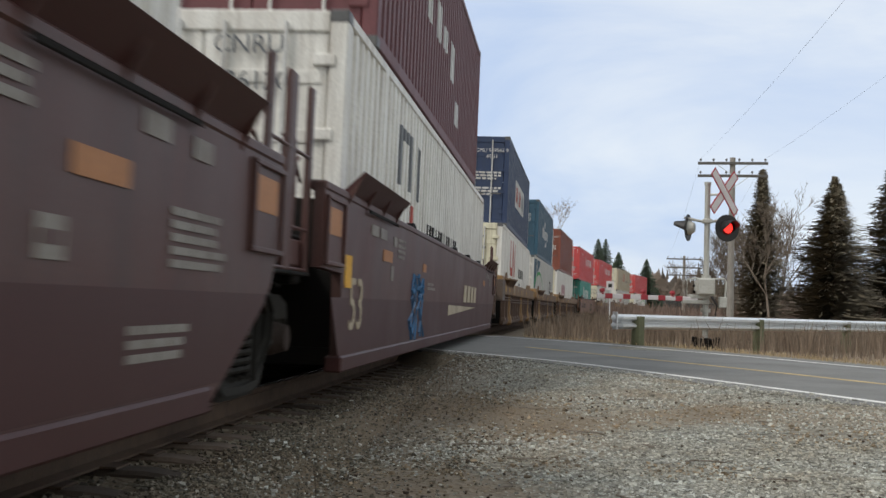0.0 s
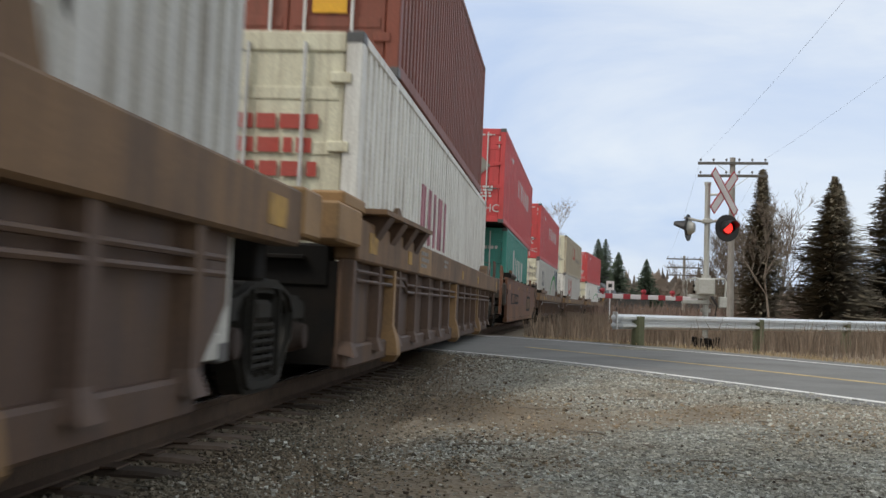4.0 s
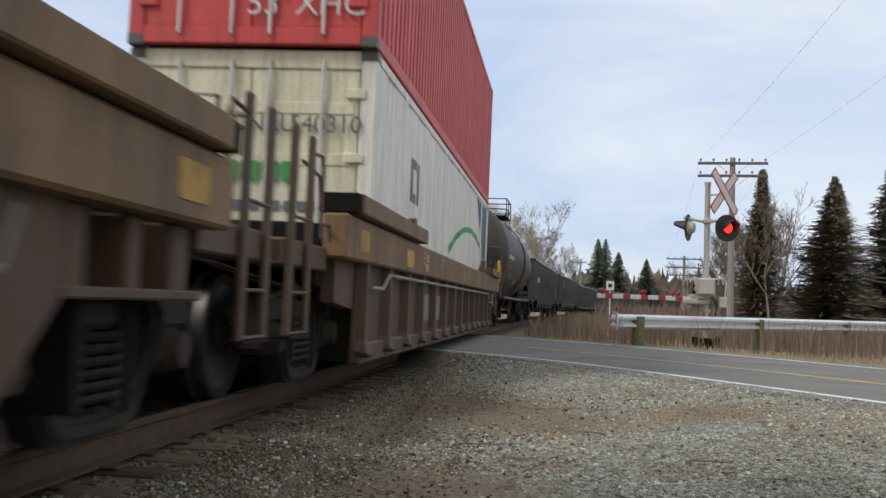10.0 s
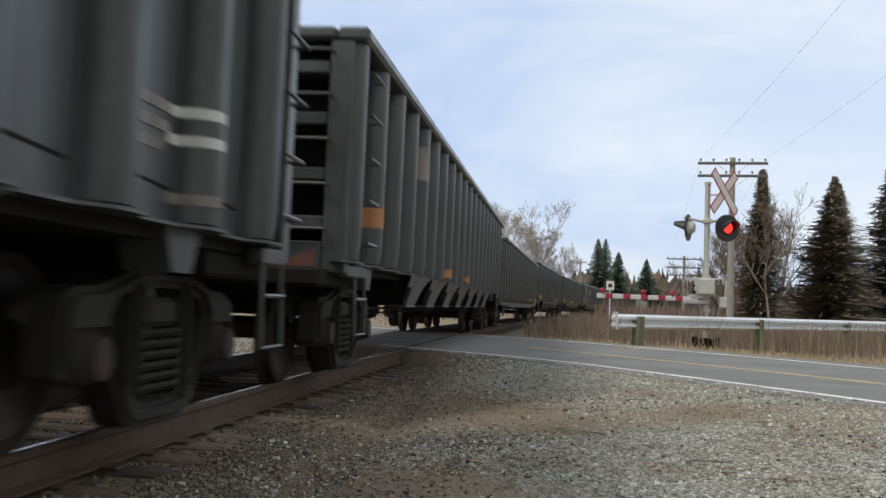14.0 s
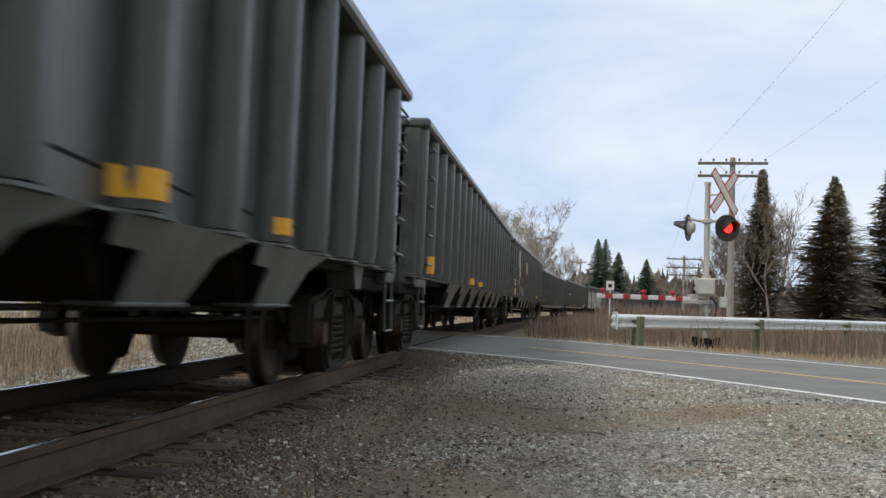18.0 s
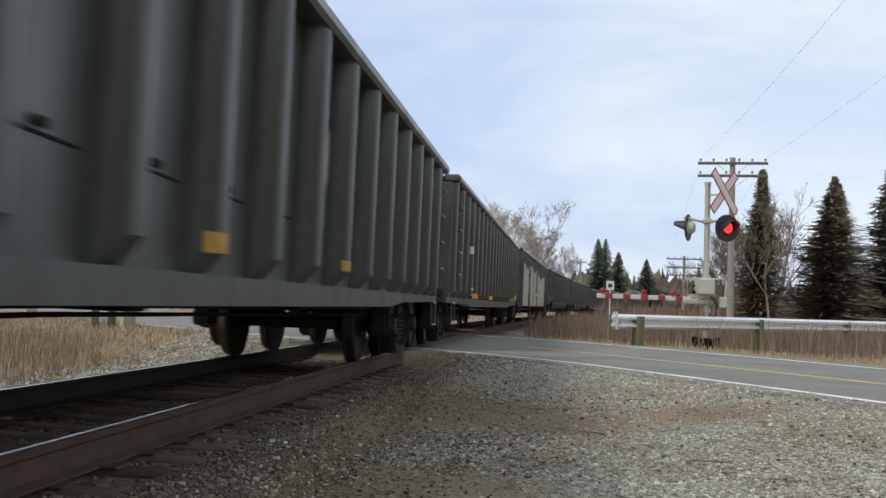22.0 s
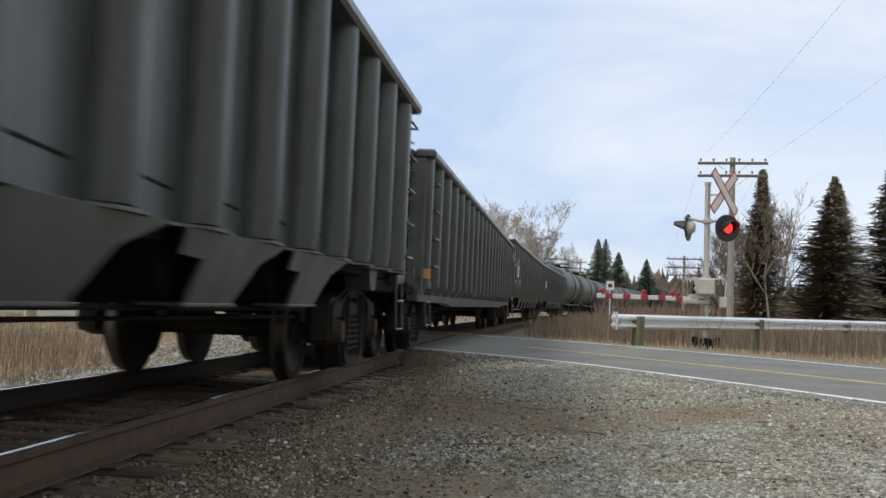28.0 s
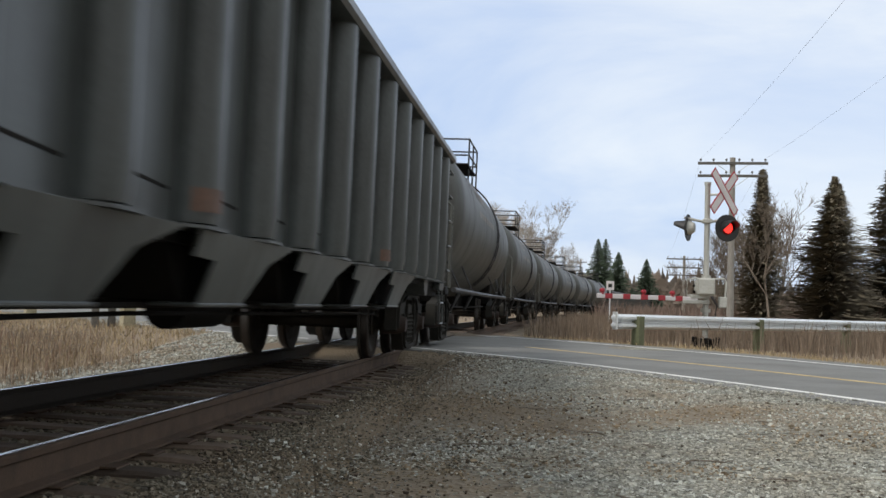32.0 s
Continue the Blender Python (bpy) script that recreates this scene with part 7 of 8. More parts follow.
def smooth_well(s_front, s_rear, mat, seed, label, low_band, front=(0.3, 1.05), rear=(-0.4, 2.0), caps=False, notch=False):
    """front, rear: how far inside each end the side plate's top and foot begin."""
    s0 = (s_front + s_rear) / 2
    hb = (s_rear - s_front) / 2
    car = thing("well_car", label, "freight car", "container well cars")
    ft, fb, rt, rb = -hb + front[0], -hb + front[1], hb - rear[0], hb - rear[1]
    foot = 0.26 if caps else 0.2
    prof = [(ft, 1.56), (ft + 0.1, 1.1), (fb, foot), (rb, foot), (rt - 0.7 if caps else rt - 0.16, 0.66 if caps else 0.8), (rt, 0.7 if caps else 1.1), (rt, 1.56)]
    if notch:
        prof[1:3] = [(ft, 0.97), (ft + 0.7, 0.95), (ft + 0.78, 0.2)]
    for s in (1, -1):
        so = lambda a, b: sorted((s * a, s * b))
        part("side_plate", Geo().prism(prof, *so(1.42, 1.5)), mat, car, "smooth plate side")
        part("top_rim", Geo().box(*so(1.38, 1.512), ft, rt, 1.53, 1.6, 0.015), mat, car)
        part("bottom_rim", Geo().box(*so(1.38, 1.52), fb, rb, foot - 0.03, foot + 0.1, 0.015), low_band or mat, car)
        if low_band:
            lb = [(ft + 0.1 + (fb - ft - 0.1) * 0.38, 0.76), (fb - (fb - ft - 0.1) * 0.12, foot + 0.11), (rb + 0.2, foot + 0.11), (rt - 0.3, 0.7), (rt - 0.25, 0.76)]
            part("lower_band", Geo().prism(lb, *so(1.5, 1.504)), low_band, car, "darker lower paint band")
        if not caps:
            for e, y in ((-1, ft), (1, rt)):
                # the flare's underside shade comes from the darker low-band colour
                flare = [[(s * 1.47, y - e * d0, 1.57), (s * 1.64, y - e * d1, 1.755), (s * 1.62, y - e * d1, 1.77), (s * 1.44, y - e * d0, 1.6)] for d0, d1 in ((0.85, 0.85), (2.0, 2.0), (3.3, 3.3))]
                part("guide_flare", Geo().loft(flare), low_band or mat, car, "flared container guide plate, coloured dark for its shaded underside")
                for d in (0.85, 1.6, 2.4, 3.2):
                    part("flare_gusset", Geo().loft([[(s * 1.5, y - e * q, 1.5), (s * 1.6, y - e * q, 1.72), (s * 1.5, y - e * q, 1.6)] for q in (d, d + 0.02)]), mat, car)
                part("guide_slot", Geo().box(*so(1.53, 1.545), *sorted((y - e * 1.6, y - e * 3.2)), 1.5, 1.53, 0.005), M_UNDER, car)
        for k in range(5):
            y = -hb * 0.5 + hb * 0.25 * k
            part("lock_lug", Geo().prism([(y - 0.2, 1.6), (y + 0.16, 1.6), (y + 0.1, 1.63), (y - 0.02, 1.655), (y - 0.12, 1.645)], *so(1.42, 1.5)), M_UNDER, car)
    part("well_floor", Geo().box(-1.42, 1.42, fb + 0.4, rb, 0.2, 0.34), M_UNDER, car)
    if not caps:
        for s in (1, -1):
            for e, y in ((-1, ft), (1, rt)):
                y0, y1 = sorted((y - e * 0.03, y - e * 0.67))
                plate = part("end_panel", Geo().box(*sorted((s * 1.5, s * 1.512)), y0, y1, 0.99, 1.5, 0.004), mat, car, "framed end panel")
                for b0, b1, c0, c1 in ((y0, y1, 1.47, 1.5), (y0, y1, 0.99, 1.02), (y0, y0 + 0.04, 1.02, 1.47), (y1 - 0.04, y1, 1.02, 1.47)):
                    part("panel_frame", Geo().box(*sorted((s * 1.512, s * 1.535)), b0, b1, c0, c1, 0.004), mat, plate)
                part("orange_patch", Geo().box(*sorted((s * 1.512, s * 1.516)), y0 + 0.1, y1 - 0.12, 1.22, 1.42), M_ORANGE, plate, "faded orange patch")
    well_ends(car, (ft, rt), mat, 1.58, caps, (1.3, 1.3) if caps else (0.6, 0.6), (0.48, 1.92) if caps else (0.92, 2.25), M_DECK if caps else None, 2.75)
    if caps:
        for s in (1, -1):
            part("end_box", Geo().box(*sorted((s * 0.9, s * 1.48)), ft - 0.42, ft - 0.02, 0.74, 1.42, 0.05), M_DECK, car, "grimy equipment box with a handle")
            part("box_handle", Geo().tube([(s * 1.49, ft - 0.3, 1.05), (s * 1.53, ft - 0.3, 1.08), (s * 1.53, ft - 0.3, 1.22), (s * 1.49, ft - 0.3, 1.25)], 0.012, 6), M_UNDER, car)
        part("air_tank", Geo().lathe([(-0.5, 0.02), (-0.46, 0.11), (0.46, 0.11), (0.5, 0.02)], "x", 16), M_TANKG, car, "pale green air tank", smooth=True, m=pose(0.85, ft - 0.35, 0.6))
    place(car, s0)
    return car, s0, hb


# Deep red lower paint, darkened further for the weak light low on the side
M_MARLOW = material("deep_maroon_paint_and_shade", (0.052, 0.014, 0.0115), 0.52, dirt=(0.06, 0.02, 0.02), amount=0.6, scale=0.7)
M_MARLOW.node_tree.nodes["Principled BSDF"].inputs["Specular IOR Level"].default_value = 0.45
WA, sA, hA = smooth_well(-12.6, 6.3, M_MAROON, 1, "faded maroon smooth-sided container well car", M_MARLOW, rear=(0.1, 1.3))
WB, sB, hB = smooth_well(7.1, 26.9, M_MAROON, 2, "faded maroon smooth-sided container well car", M_MARLOW, rear=(-0.1, 1.1), notch=True)
W1, s1, h1 = ribbed_well(28.9, 49.3, M_SILL, 3, "brown ribbed container well car with ochre sill", False, (1.7, 2.4), (0.1, 1.2), (1.9, 0.2))
W2, s2, h2 = ribbed_well(50.1, 68.3, M_SILLD, 4, "brown ribbed container well car with ochre sill", False, (1.0, 1.1), (0.1, 1.2), (0.2, 0.2))
W3, s3, h3 = ribbed_well(69.2, 89.5, M_SILLD, 5, "brown ribbed container well car with ochre sill", False, (1.0, 0.95), (0.1, 2.2), (0.2, 1.0))
W4, s4, h4 = smooth_well(92.4, 111.2, M_TTX, 6, "rusty ochre smooth-sided container well car", M_TTXL, (1.5, 1.6), (-0.4, 2.0), True)
W5, s5, h5 = ribbed_well(114.9, 134.9, M_SILL, 7, "dusty brown ribbed container well car", True)
W6, s6, h6 = ribbed_well(138.2, 159.2, M_SILL, 8, "dusty brown ribbed container well car", True)
W7, s7, h7 = ribbed_well(162.0, 182.4, M_SILL, 9, "dusty brown ribbed container well car", True)
truck(WA, hA + 0.3, sA)
truck(WB, hB + 0.2, sB)
truck(W1, -h1 + 1.4, s1)
truck(W1, h1 + 0.3, s1)
truck(W2, h2 + 0.45, s2)
truck(W3, h3 - 1.0, s3)
truck(W4, -h4 + 0.7, s4)
truck(W4, h4 - 0.3, s4)
for w_, s_, h_ in ((W5, s5, h5), (W6, s6, h6), (W7, s7, h7)):
    truck(w_, -h_ + 0.4, s_)
    truck(w_, h_ - 0.6, s_)
for w_, h_ in ((W4, h4), (W5, h5), (W6, h6), (W7, h7)):
    coupling(w_, h_ + 0.9)
part("yellow_post", Geo().box(1.402, 1.43, 183.62 - s7, 183.78 - s7, 1.28, 2.0, 0.008), M_YEL, W7, "yellow flat post beside the ladder")
part("yellow_grab_loop", Geo().tube([(1.42, 183.78 - s7, 1.98), (1.42, 184.3 - s7, 2.0), (1.42, 184.36 - s7, 1.95), (1.42, 184.36 - s7, 1.5), (1.42, 184.3 - s7, 1.45), (1.42, 183.78 - s7, 1.42)], 0.022, 8), M_YEL, W7, "yellow grab loop", smooth=True)
# markings on the smooth sides: words and emblems as plain shapes
for y_, w_ in ((18.48, 0.6), (19.18, 0.66), (19.92, 0.56), (20.58, 0.62)):
    part("emblem_block", Geo().prism([(0.0, 0.0), (w_ - 0.08, 0.0), (w_ - 0.05, 0.12), (w_ - 0.1, 0.15), (w_, 0.3), (0.08, 0.3)], 1.504, 1.508), M_CREAMMARK, WB, "worn cream emblem block", m=pose(0, y_ - sB, 0.775))
part("emblem_bar", Geo().prism([(-1.0, 0.56), (4.05, 0.68), (-1.0, 0.72)], 1.505, 1.509), M_CREAMMARK, WB, "worn cream emblem wedge")
for c_, s_, y, z, rows, mt in ((WA, sA, 4.37, 1.12, (0.66, 0.6, 0.62, 0.8, 0.7), M_DULL), (WA, sA, 3.95, 0.61, (0.72, 0.66, 0.64), M_DULL), (WA, sA, 2.7, 1.46, (0.4, 0.36, 0.4), M_DULL), (WB, sB, 10.85, 1.4, (0.5, 0.55, 0.5, 0.45), M_DULL), (WB, sB, 24.9, 1.4, (0.5, 0.55, 0.5, 0.5), M_DULL), (WB, sB, 13.4, 1.0, (0.6, 0.8), M_DULL)):
    bars(c_, 1.504, y - s_, z, rows, mt, 0.035, 0.022, int(y * 10))
for c_, s_, y, z, w_, h_, mt in ((WA, sA, 3.39, 1.14, 0.5, 0.11, M_ORANGE), (WB, sB, 9.96, 1.13, 0.55, 0.11, M_ORANGE), (WB, sB, 12.9, 1.12, 0.3, 0.1, M_ORANGE), (WB, sB, 23.0, 1.16, 0.55, 0.11, M_ORANGE), (WB, sB, 9.28, 1.33, 0.38, 0.1, M_DULL), (WB, sB, 9.76, 1.33, 0.36, 0.1, M_DULL), (WB, sB, 10.56, 1.3, 0.2, 0.1, M_DULL), (WB, sB, 23.9, 1.36, 0.3, 0.1, M_DULL), (WB, sB, 24.4, 1.34, 0.3, 0.1, M_DULL), (WA, sA, 4.0, 1.38, 0.3, 0.1, M_DULL), (WA, sA, 4.6, 1.36, 0.26, 0.1, M_DULL), (WB, sB, 10.45, 0.95, 0.16, 0.15, M_DULL)):
    part("reflective_patch", Geo().box(1.504, 1.508, y - s_, y - s_ + w_, z, z + h_), mt, c_, "faded orange patch" if mt is M_ORANGE else "worn pale stencil patch")
badge = part("emblem_badge", Geo().box(1.504, 1.507, 3.18 - sA, 3.38 - sA, 0.84, 0.99, 0.002), M_DULL, WA, "worn pale square emblem")
part("badge_band", Geo().box(1.507, 1.509, 3.2 - sA, 3.36 - sA, 0.89, 0.94), M_MAROON, badge)
SIDE = lambda x, y, z: Matrix(((0, 0, 1, x), (1, 0, 0, y), (0, 1, 0, z), (0, 0, 0, 1)))
lettering("53", 0.62, M_CREAMMARK, WB, SIDE(1.507, 8.4 - sB, 0.5), "large cream numerals")
part("yellow_label", Geo().box(1.504, 1.508, 8.2 - sB, 8.46 - sB, 0.84, 1.1), M_YEL, WB, "yellow label")
lettering("53", 0.5, M_BMARK, W5, SIDE(1.414, 5.6, 0.48), "dark worn numerals")
M_BLUSPRAY = material("blue_spray", (0.03, 0.14, 0.3), 0.5, dirt=(0.05, 0.06, 0.08), amount=0.6, scale=3)
rd = random.Random(5)
for k in range(7):
    y = -4.6 + rd.uniform(-0.5, 0.6)
    part("scrawl", Geo().tube([(1.506, y + rd.uniform(-0.2, 0.2), 0.35 + 0.14 * j + rd.uniform(-0.05, 0.05)) for j in range(6)], 0.02, 4), M_BLUSPRAY, WB, "blue spray scrawl")
part("emblem_panel", Geo().box(1.503, 1.507, -6.1, -2.5, 0.8, 1.14), M_BMARK, W4, "dark worn emblem panel")
part("emblem_panel", Geo().prism([(2.7, 0.55), (5.3, 0.55), (5.35, 1.14), (2.9, 1.16)], 1.503, 1.507), M_BMARK, W4, "dark slanted emblem panel")
for k in range(3):
    part("emblem_block", Geo().prism([(3.0 + 0.74 * k, 0.64), (3.5 + 0.74 * k, 0.64), (3.57 + 0.74 * k, 1.06), (3.07 + 0.74 * k, 1.06)], 1.507, 1.511), M_SILL, W4, "pale emblem block")
for k in range(3):
    part("emblem_block", Geo().prism([(-5.9 + 0.5 * k, 0.84), (-5.55 + 0.5 * k, 0.84), (-5.5 + 0.5 * k, 1.1), (-5.85 + 0.5 * k, 1.1)], 1.507, 1.51), M_TTX, W4, "faded emblem block")
for k in range(5):
    part("lettering_block", Geo().box(1.507, 1.51, -4.1 + 0.3 * k, -3.9 + 0.3 * k, 0.88, 1.06), M_TTX, W4, "faded lettering block")
part("end_panel", Geo().box(1.503, 1.506, 8.75, 9.7, 0.98, 1.5), M_TTXL, W4, "rusty ochre end panel")
part("dark_panel", Geo().box(1.506, 1.51, 9.05, 9.5, 1.16, 1.42), M_BMARK, W4, "dark square panel")
for y_ in (-2.35, 0.0, 2.35, 4.7):
    part("cut_line", Geo().prism([(y_, 1.56), (y_ + 0.02, 1.56), (y_ + 0.14, 1.34), (y_ + 0.75, 1.33), (y_ + 0.75, 1.315), (y_ + 0.12, 1.32)], 1.5, 1.503), M_UNDER, W4, "dark cut line in the side plate")
part("crease", Geo().box(1.52, 1.524, -7.0, 7.0, 0.35, 0.358), M_UNDER, W4, "dark seam along the foot")
part("orange_patch", Geo().box(1.504, 1.508, -7.1, -6.55, 1.25, 1.42), M_ORANGE, W4, "faded orange patch")
part("yellow_patch", Geo().box(1.503, 1.507, -2.6, -2.25, 1.3, 1.42), M_YELD, W4, "yellow reflective patch")
part("yellow_patch", Geo().box(1.503, 1.507, 2.9, 3.1, 1.38, 1.48), M_YELD, W4, "yellow reflective patch")
for c_, y in ((W2, -1.65), (W5, -4.2), (W6, -0.5), (W7, -4.4)):
    part("emblem_panel", Geo().box(1.412, 1.416, y, y + 0.85, 0.5, 0.85), M_BMARK if c_ is W2 else M_DULL, c_, "worn emblem panel")
    part("emblem_panel", Geo().box(1.412, 1.416, y + 1.25, y + 2.1, 0.5, 0.85), M_BMARK if c_ is W2 else M_DULL, c_, "worn emblem panel")


# ---- containers ----
class Waves:
    """The corrugation of a container's side: how far out it stands at y."""

    def __init__(self, length, out, period, depth, flat=0.45):
        self.p, self.d, self.out, self.flat, self.h = period, depth, out, flat, length / 2 - 0.16

    def points(self, a, b):
        n0, n1 = int(math.floor((a + self.h) / self.p)), int(math.ceil((b + self.h) / self.p))
        r = (1 - self.flat * 2) / 2
        ys = {round(a, 4), round(b, 4)}
        for k in range(n0, n1 + 1):
            for f in (0, self.flat, self.flat + r, self.flat * 2 + r):
                y = -self.h + (k + f) * self.p
                if a < y < b:
                    ys.add(round(y, 4))
        return sorted(ys)

    def at(self, y):
        f = ((y + self.h) / self.p) % 1.0
        r = (1 - self.flat * 2) / 2
        if f < self.flat:
            k = 0
        elif f < self.flat + r:
            k = (f - self.flat) / r
        elif f < self.flat * 2 + r:
            k = 1
        else:
            k = (1 - f) / r
        return self.out - self.d * k


def container(s0, y, z, length, mat, label, end_mat=None, group="shipping containers", period=0.28, depth=0.036, frame_mat=None):
    """A shipping container: corrugated sides, corner posts and castings, rails, roof and door end."""
    end_mat = end_mat or mat
    frame_mat = frame_mat or mat
    box = thing("shipping_container", label, "container", group)
    h, hl, hw = 2.896, length / 2, 1.295
    w = Waves(length, hw - 0.012, period, depth)
    for s in (1, -1):
        ys = w.points(-hl + 0.16, hl - 0.16)
        rings = [[(s * w.at(q), q, 0.16), (s * w.at(q), q, h - 0.1), (s * (w.at(q) - 0.01), q, h - 0.1), (s * (w.at(q) - 0.01), q, 0.16)] for q in ys]
        part("side_panel", Geo().loft(rings), mat, box, "corrugated side")
        so = lambda a, b: sorted((s * a, s * b))
        part("top_rail", Geo().box(*so(hw - 0.07, hw + 0.002), -hl + 0.1, hl - 0.1, h - 0.11, h - 0.01, 0.01), frame_mat, box)
        part("bottom_rail", Geo().box(*so(hw - 0.07, hw + 0.002), -hl + 0.1, hl - 0.1, 0.02, 0.17, 0.01), frame_mat, box)
        for e in (1, -1):
            part("corner_post", Geo().box(*so(hw - 0.16, hw + 0.003), *sorted((e * (hl - 0.17), e * hl)), 0.1, h - 0.1, 0.015), frame_mat, box)
            for z2 in (0.0, h - 0.12):
                part("corner_casting", Geo().box(*so(hw - 0.165, hw + 0.006), *sorted((e * (hl - 0.18), e * (hl + 0.004))), z2, z2 + 0.12, 0.012), M_DKRAIL, box)
        if length > 14:
            for e in (1, -1):
                part("lift_post", Geo().box(*so(hw - 0.1, hw + 0.004), e * 6.0 - 0.09, e * 6.0 + 0.09, 0.05, h - 0.05, 0.012), frame_mat, box)
    part("roof", Geo().box(-hw + 0.05, hw - 0.05, -hl + 0.1, hl - 0.1, h - 0.04, h - 0.015), mat, box)
    part("underside", Geo().box(-hw + 0.06, hw - 0.06, -hl + 0.1, hl - 0.1, 0.06, 0.1), M_UNDER, box)
    part("rear_wall", Geo().box(-hw + 0.16, hw - 0.16, hl - 0.1, hl - 0.06, 0.1, h - 0.1), mat, box)
    part("end_header", Geo().box(-hw + 0.16, hw - 0.16, -hl, -hl + 0.12, h - 0.2, h - 0.01, 0.012), end_mat, box)
    part("door_sill", Geo().box(-hw + 0.16, hw - 0.16, -hl, -hl + 0.12, 0.02, 0.2, 0.012), end_mat, box)
    for s in (1, -1):
        door = part("door_leaf", Geo().box(*sorted((s * 0.006, s * (hw - 0.17))), -hl + 0.02, -hl + 0.07, 0.2, h - 0.2, 0.012), end_mat, box, "door leaf")
        for z2 in (0.62, 1.2, 1.78, 2.3):
            part("door_ridge", Geo().box(*sorted((s * 0.06, s * (hw - 0.22))), -hl + 0.008, -hl + 0.022, z2 - 0.06, z2 + 0.06, 0.006), end_mat, door)
        for x in (0.2, 0.75):
            part("lock_rod", Geo().tube([(s * x, -hl - 0.025, 0.12), (s * x, -hl - 0.025, h - 0.12)], 0.02, 8), frame_mat if frame_mat is not mat else M_WMARK, door, "vertical door lock rod", smooth=True)
            part("rod_handle", Geo().box(*sorted((s * x, s * (x + 0.32))), -hl - 0.055, -hl - 0.035, 1.02, 1.06, 0.006), M_DKRAIL, door)
        for z2 in (0.45, 1.1, 1.8, 2.45):
            part("hinge", Geo().box(*sorted((s * (hw - 0.3), s * (hw - 0.1))), -hl - 0.02, -hl + 0.02, z2 - 0.05, z2 + 0.05, 0.008), end_mat, door)
    MOVERS.append((box, s0, pose(0, y, z)))
    return box, w, hl


def decal(box, w, y0, y1, lo, hi, mat, label="", name="emblem_stroke", step=0.0):
    """Paint that follows the corrugated side facing +x, between two heights that may change along it."""
    f_lo = lo if callable(lo) else (lambda q: lo)
    f_hi = hi if callable(hi) else (lambda q: hi)
    ys = w.points(y0, y1)
    if step:
        ys = sorted(set(ys) | set(np.round(np.arange(y0, y1, step), 4).tolist()))
    rings = [[(w.at(q) + 0.004, q, f_lo(q)), (w.at(q) + 0.004, q, max(f_hi(q), f_lo(q) + 0.002))] for q in ys]
    return part(name, Geo().loft(rings, closed=False), mat, box, label)


def row_of_blocks(box, w, y, z0, z1, widths, gap, mat, slant=0.0, label="plain lettering block"):
    for d in widths:
        decal(box, w, y, y + d, z0, z1, mat, label, "lettering_block")
        y += d + gap


END = lambda x, hl, z, out=0.02: Matrix.Translation((x, -hl - out, z)) @ Matrix.Rotation(radians(90), 4, "X")


def end_marks(box, hl, marks, mat):
    for t, x, z, size in marks:
        lettering(t, size, mat, box, END(x, hl, z))


def end_bars(box, hl, x, z, rows, mat, h=0.06, seed=0):
    rd = random.Random(seed)
    g = Geo()
    for i, wd in enumerate(rows):
        k = x
        while k < x + wd - 0.02:
            d = min(rd.uniform(0.08, 0.22), x + wd - k)
            g.box(k, k + d, -hl - 0.006, -hl + 0.0, z - i * h * 1.6 - h, z - i * h * 1.6)
            k += d + 0.04
    tagged(part("stencil", g, mat, box, "small unreadable stencilled lines"), kind="stuff")


def diamond(box, hl, x, z, r, mat, label):
    part("placard", Geo().loft([[(x - r, y, z), (x, y, z - r), (x + r, y, z), (x, y, z + r)] for y in (-hl - 0.012, -hl + 0.0)]), mat, box, label)


L53, L40, ZB, ZT = 16.15, 12.19, 0.36, 3.262
B53, B40 = 8.075, 6.095
# on the maroon cars
bx, w, hl = container(sA, -3.3 - sA + 0.1, ZB, L53, M_WHITE, "white corrugated container with worn grey lettering")
bx, w, hl = container(sB, 16.95 - sB, ZB, L53, M_WHITE, "white corrugated container with worn grey lettering")
end_marks(bx, hl, [("CNRU", 0.1, 2.5, 0.23), ("236120", 0.1, 2.18, 0.23)], M_GMARK)
for a, b, lo, hi in ((-4.85, -4.6, 1.75, 2.45), (-4.6, -4.1, 2.3, 2.45), (-4.1, -3.85, 1.75, 2.45), (-3.4, -3.15, 1.7, 2.4)):
    decal(bx, w, a, b, lo, hi, M_GMARK)
decal(bx, w, -3.9, -3.6, 1.3, 1.6, M_RMARK)
row_of_blocks(bx, w, -2.2, 1.25, 1.5, (0.18, 0.12, 0.18, 0.2, 0.12, 0.16, 0.2, 0.14, 0.2, 0.12, 0.2, 0.16), 0.2, M_BMARK)
bx, w, hl = container(sB, 16.3 - sB, ZT, L40, M_PLUM, "plum red corrugated container with worn white lettering")
for k, (a, b) in enumerate(((1.7, 2.3), (1.7, 2.25), (1.75, 2.1), (1.5, 2.1), (0.9, 1.3))):
    decal(bx, w, -2.3 + 0.95 * k, -1.75 + 0.95 * k, a - 0.35, b - 0.35, M_WMARK, "worn white emblem block", "lettering_block")
# first ribbed car
bx, w, hl = container(s1, 40.1 - s1, ZB, L53, M_WHITE, "white corrugated container with a red emblem", M_CREAM)
end_marks(bx, hl, [("CNRU", 0.12, 2.45, 0.23), ("238306", 0.12, 2.08, 0.23)], M_GMARK)
for a, b, lo, hi in ((-4.15, -3.9, 1.6, 2.6), (-3.9, -3.1, 1.42, 1.7), (-3.1, -2.85, 1.42, 2.65), (-2.85, -2.0, lambda q: 2.35 - 1.1 * (q + 2.85), lambda q: 2.65 - 1.1 * (q + 2.85)), (-2.0, -1.75, 1.4, 2.6)):
    decal(bx, w, a, b, lo, hi, M_RMARK, "red emblem stroke")
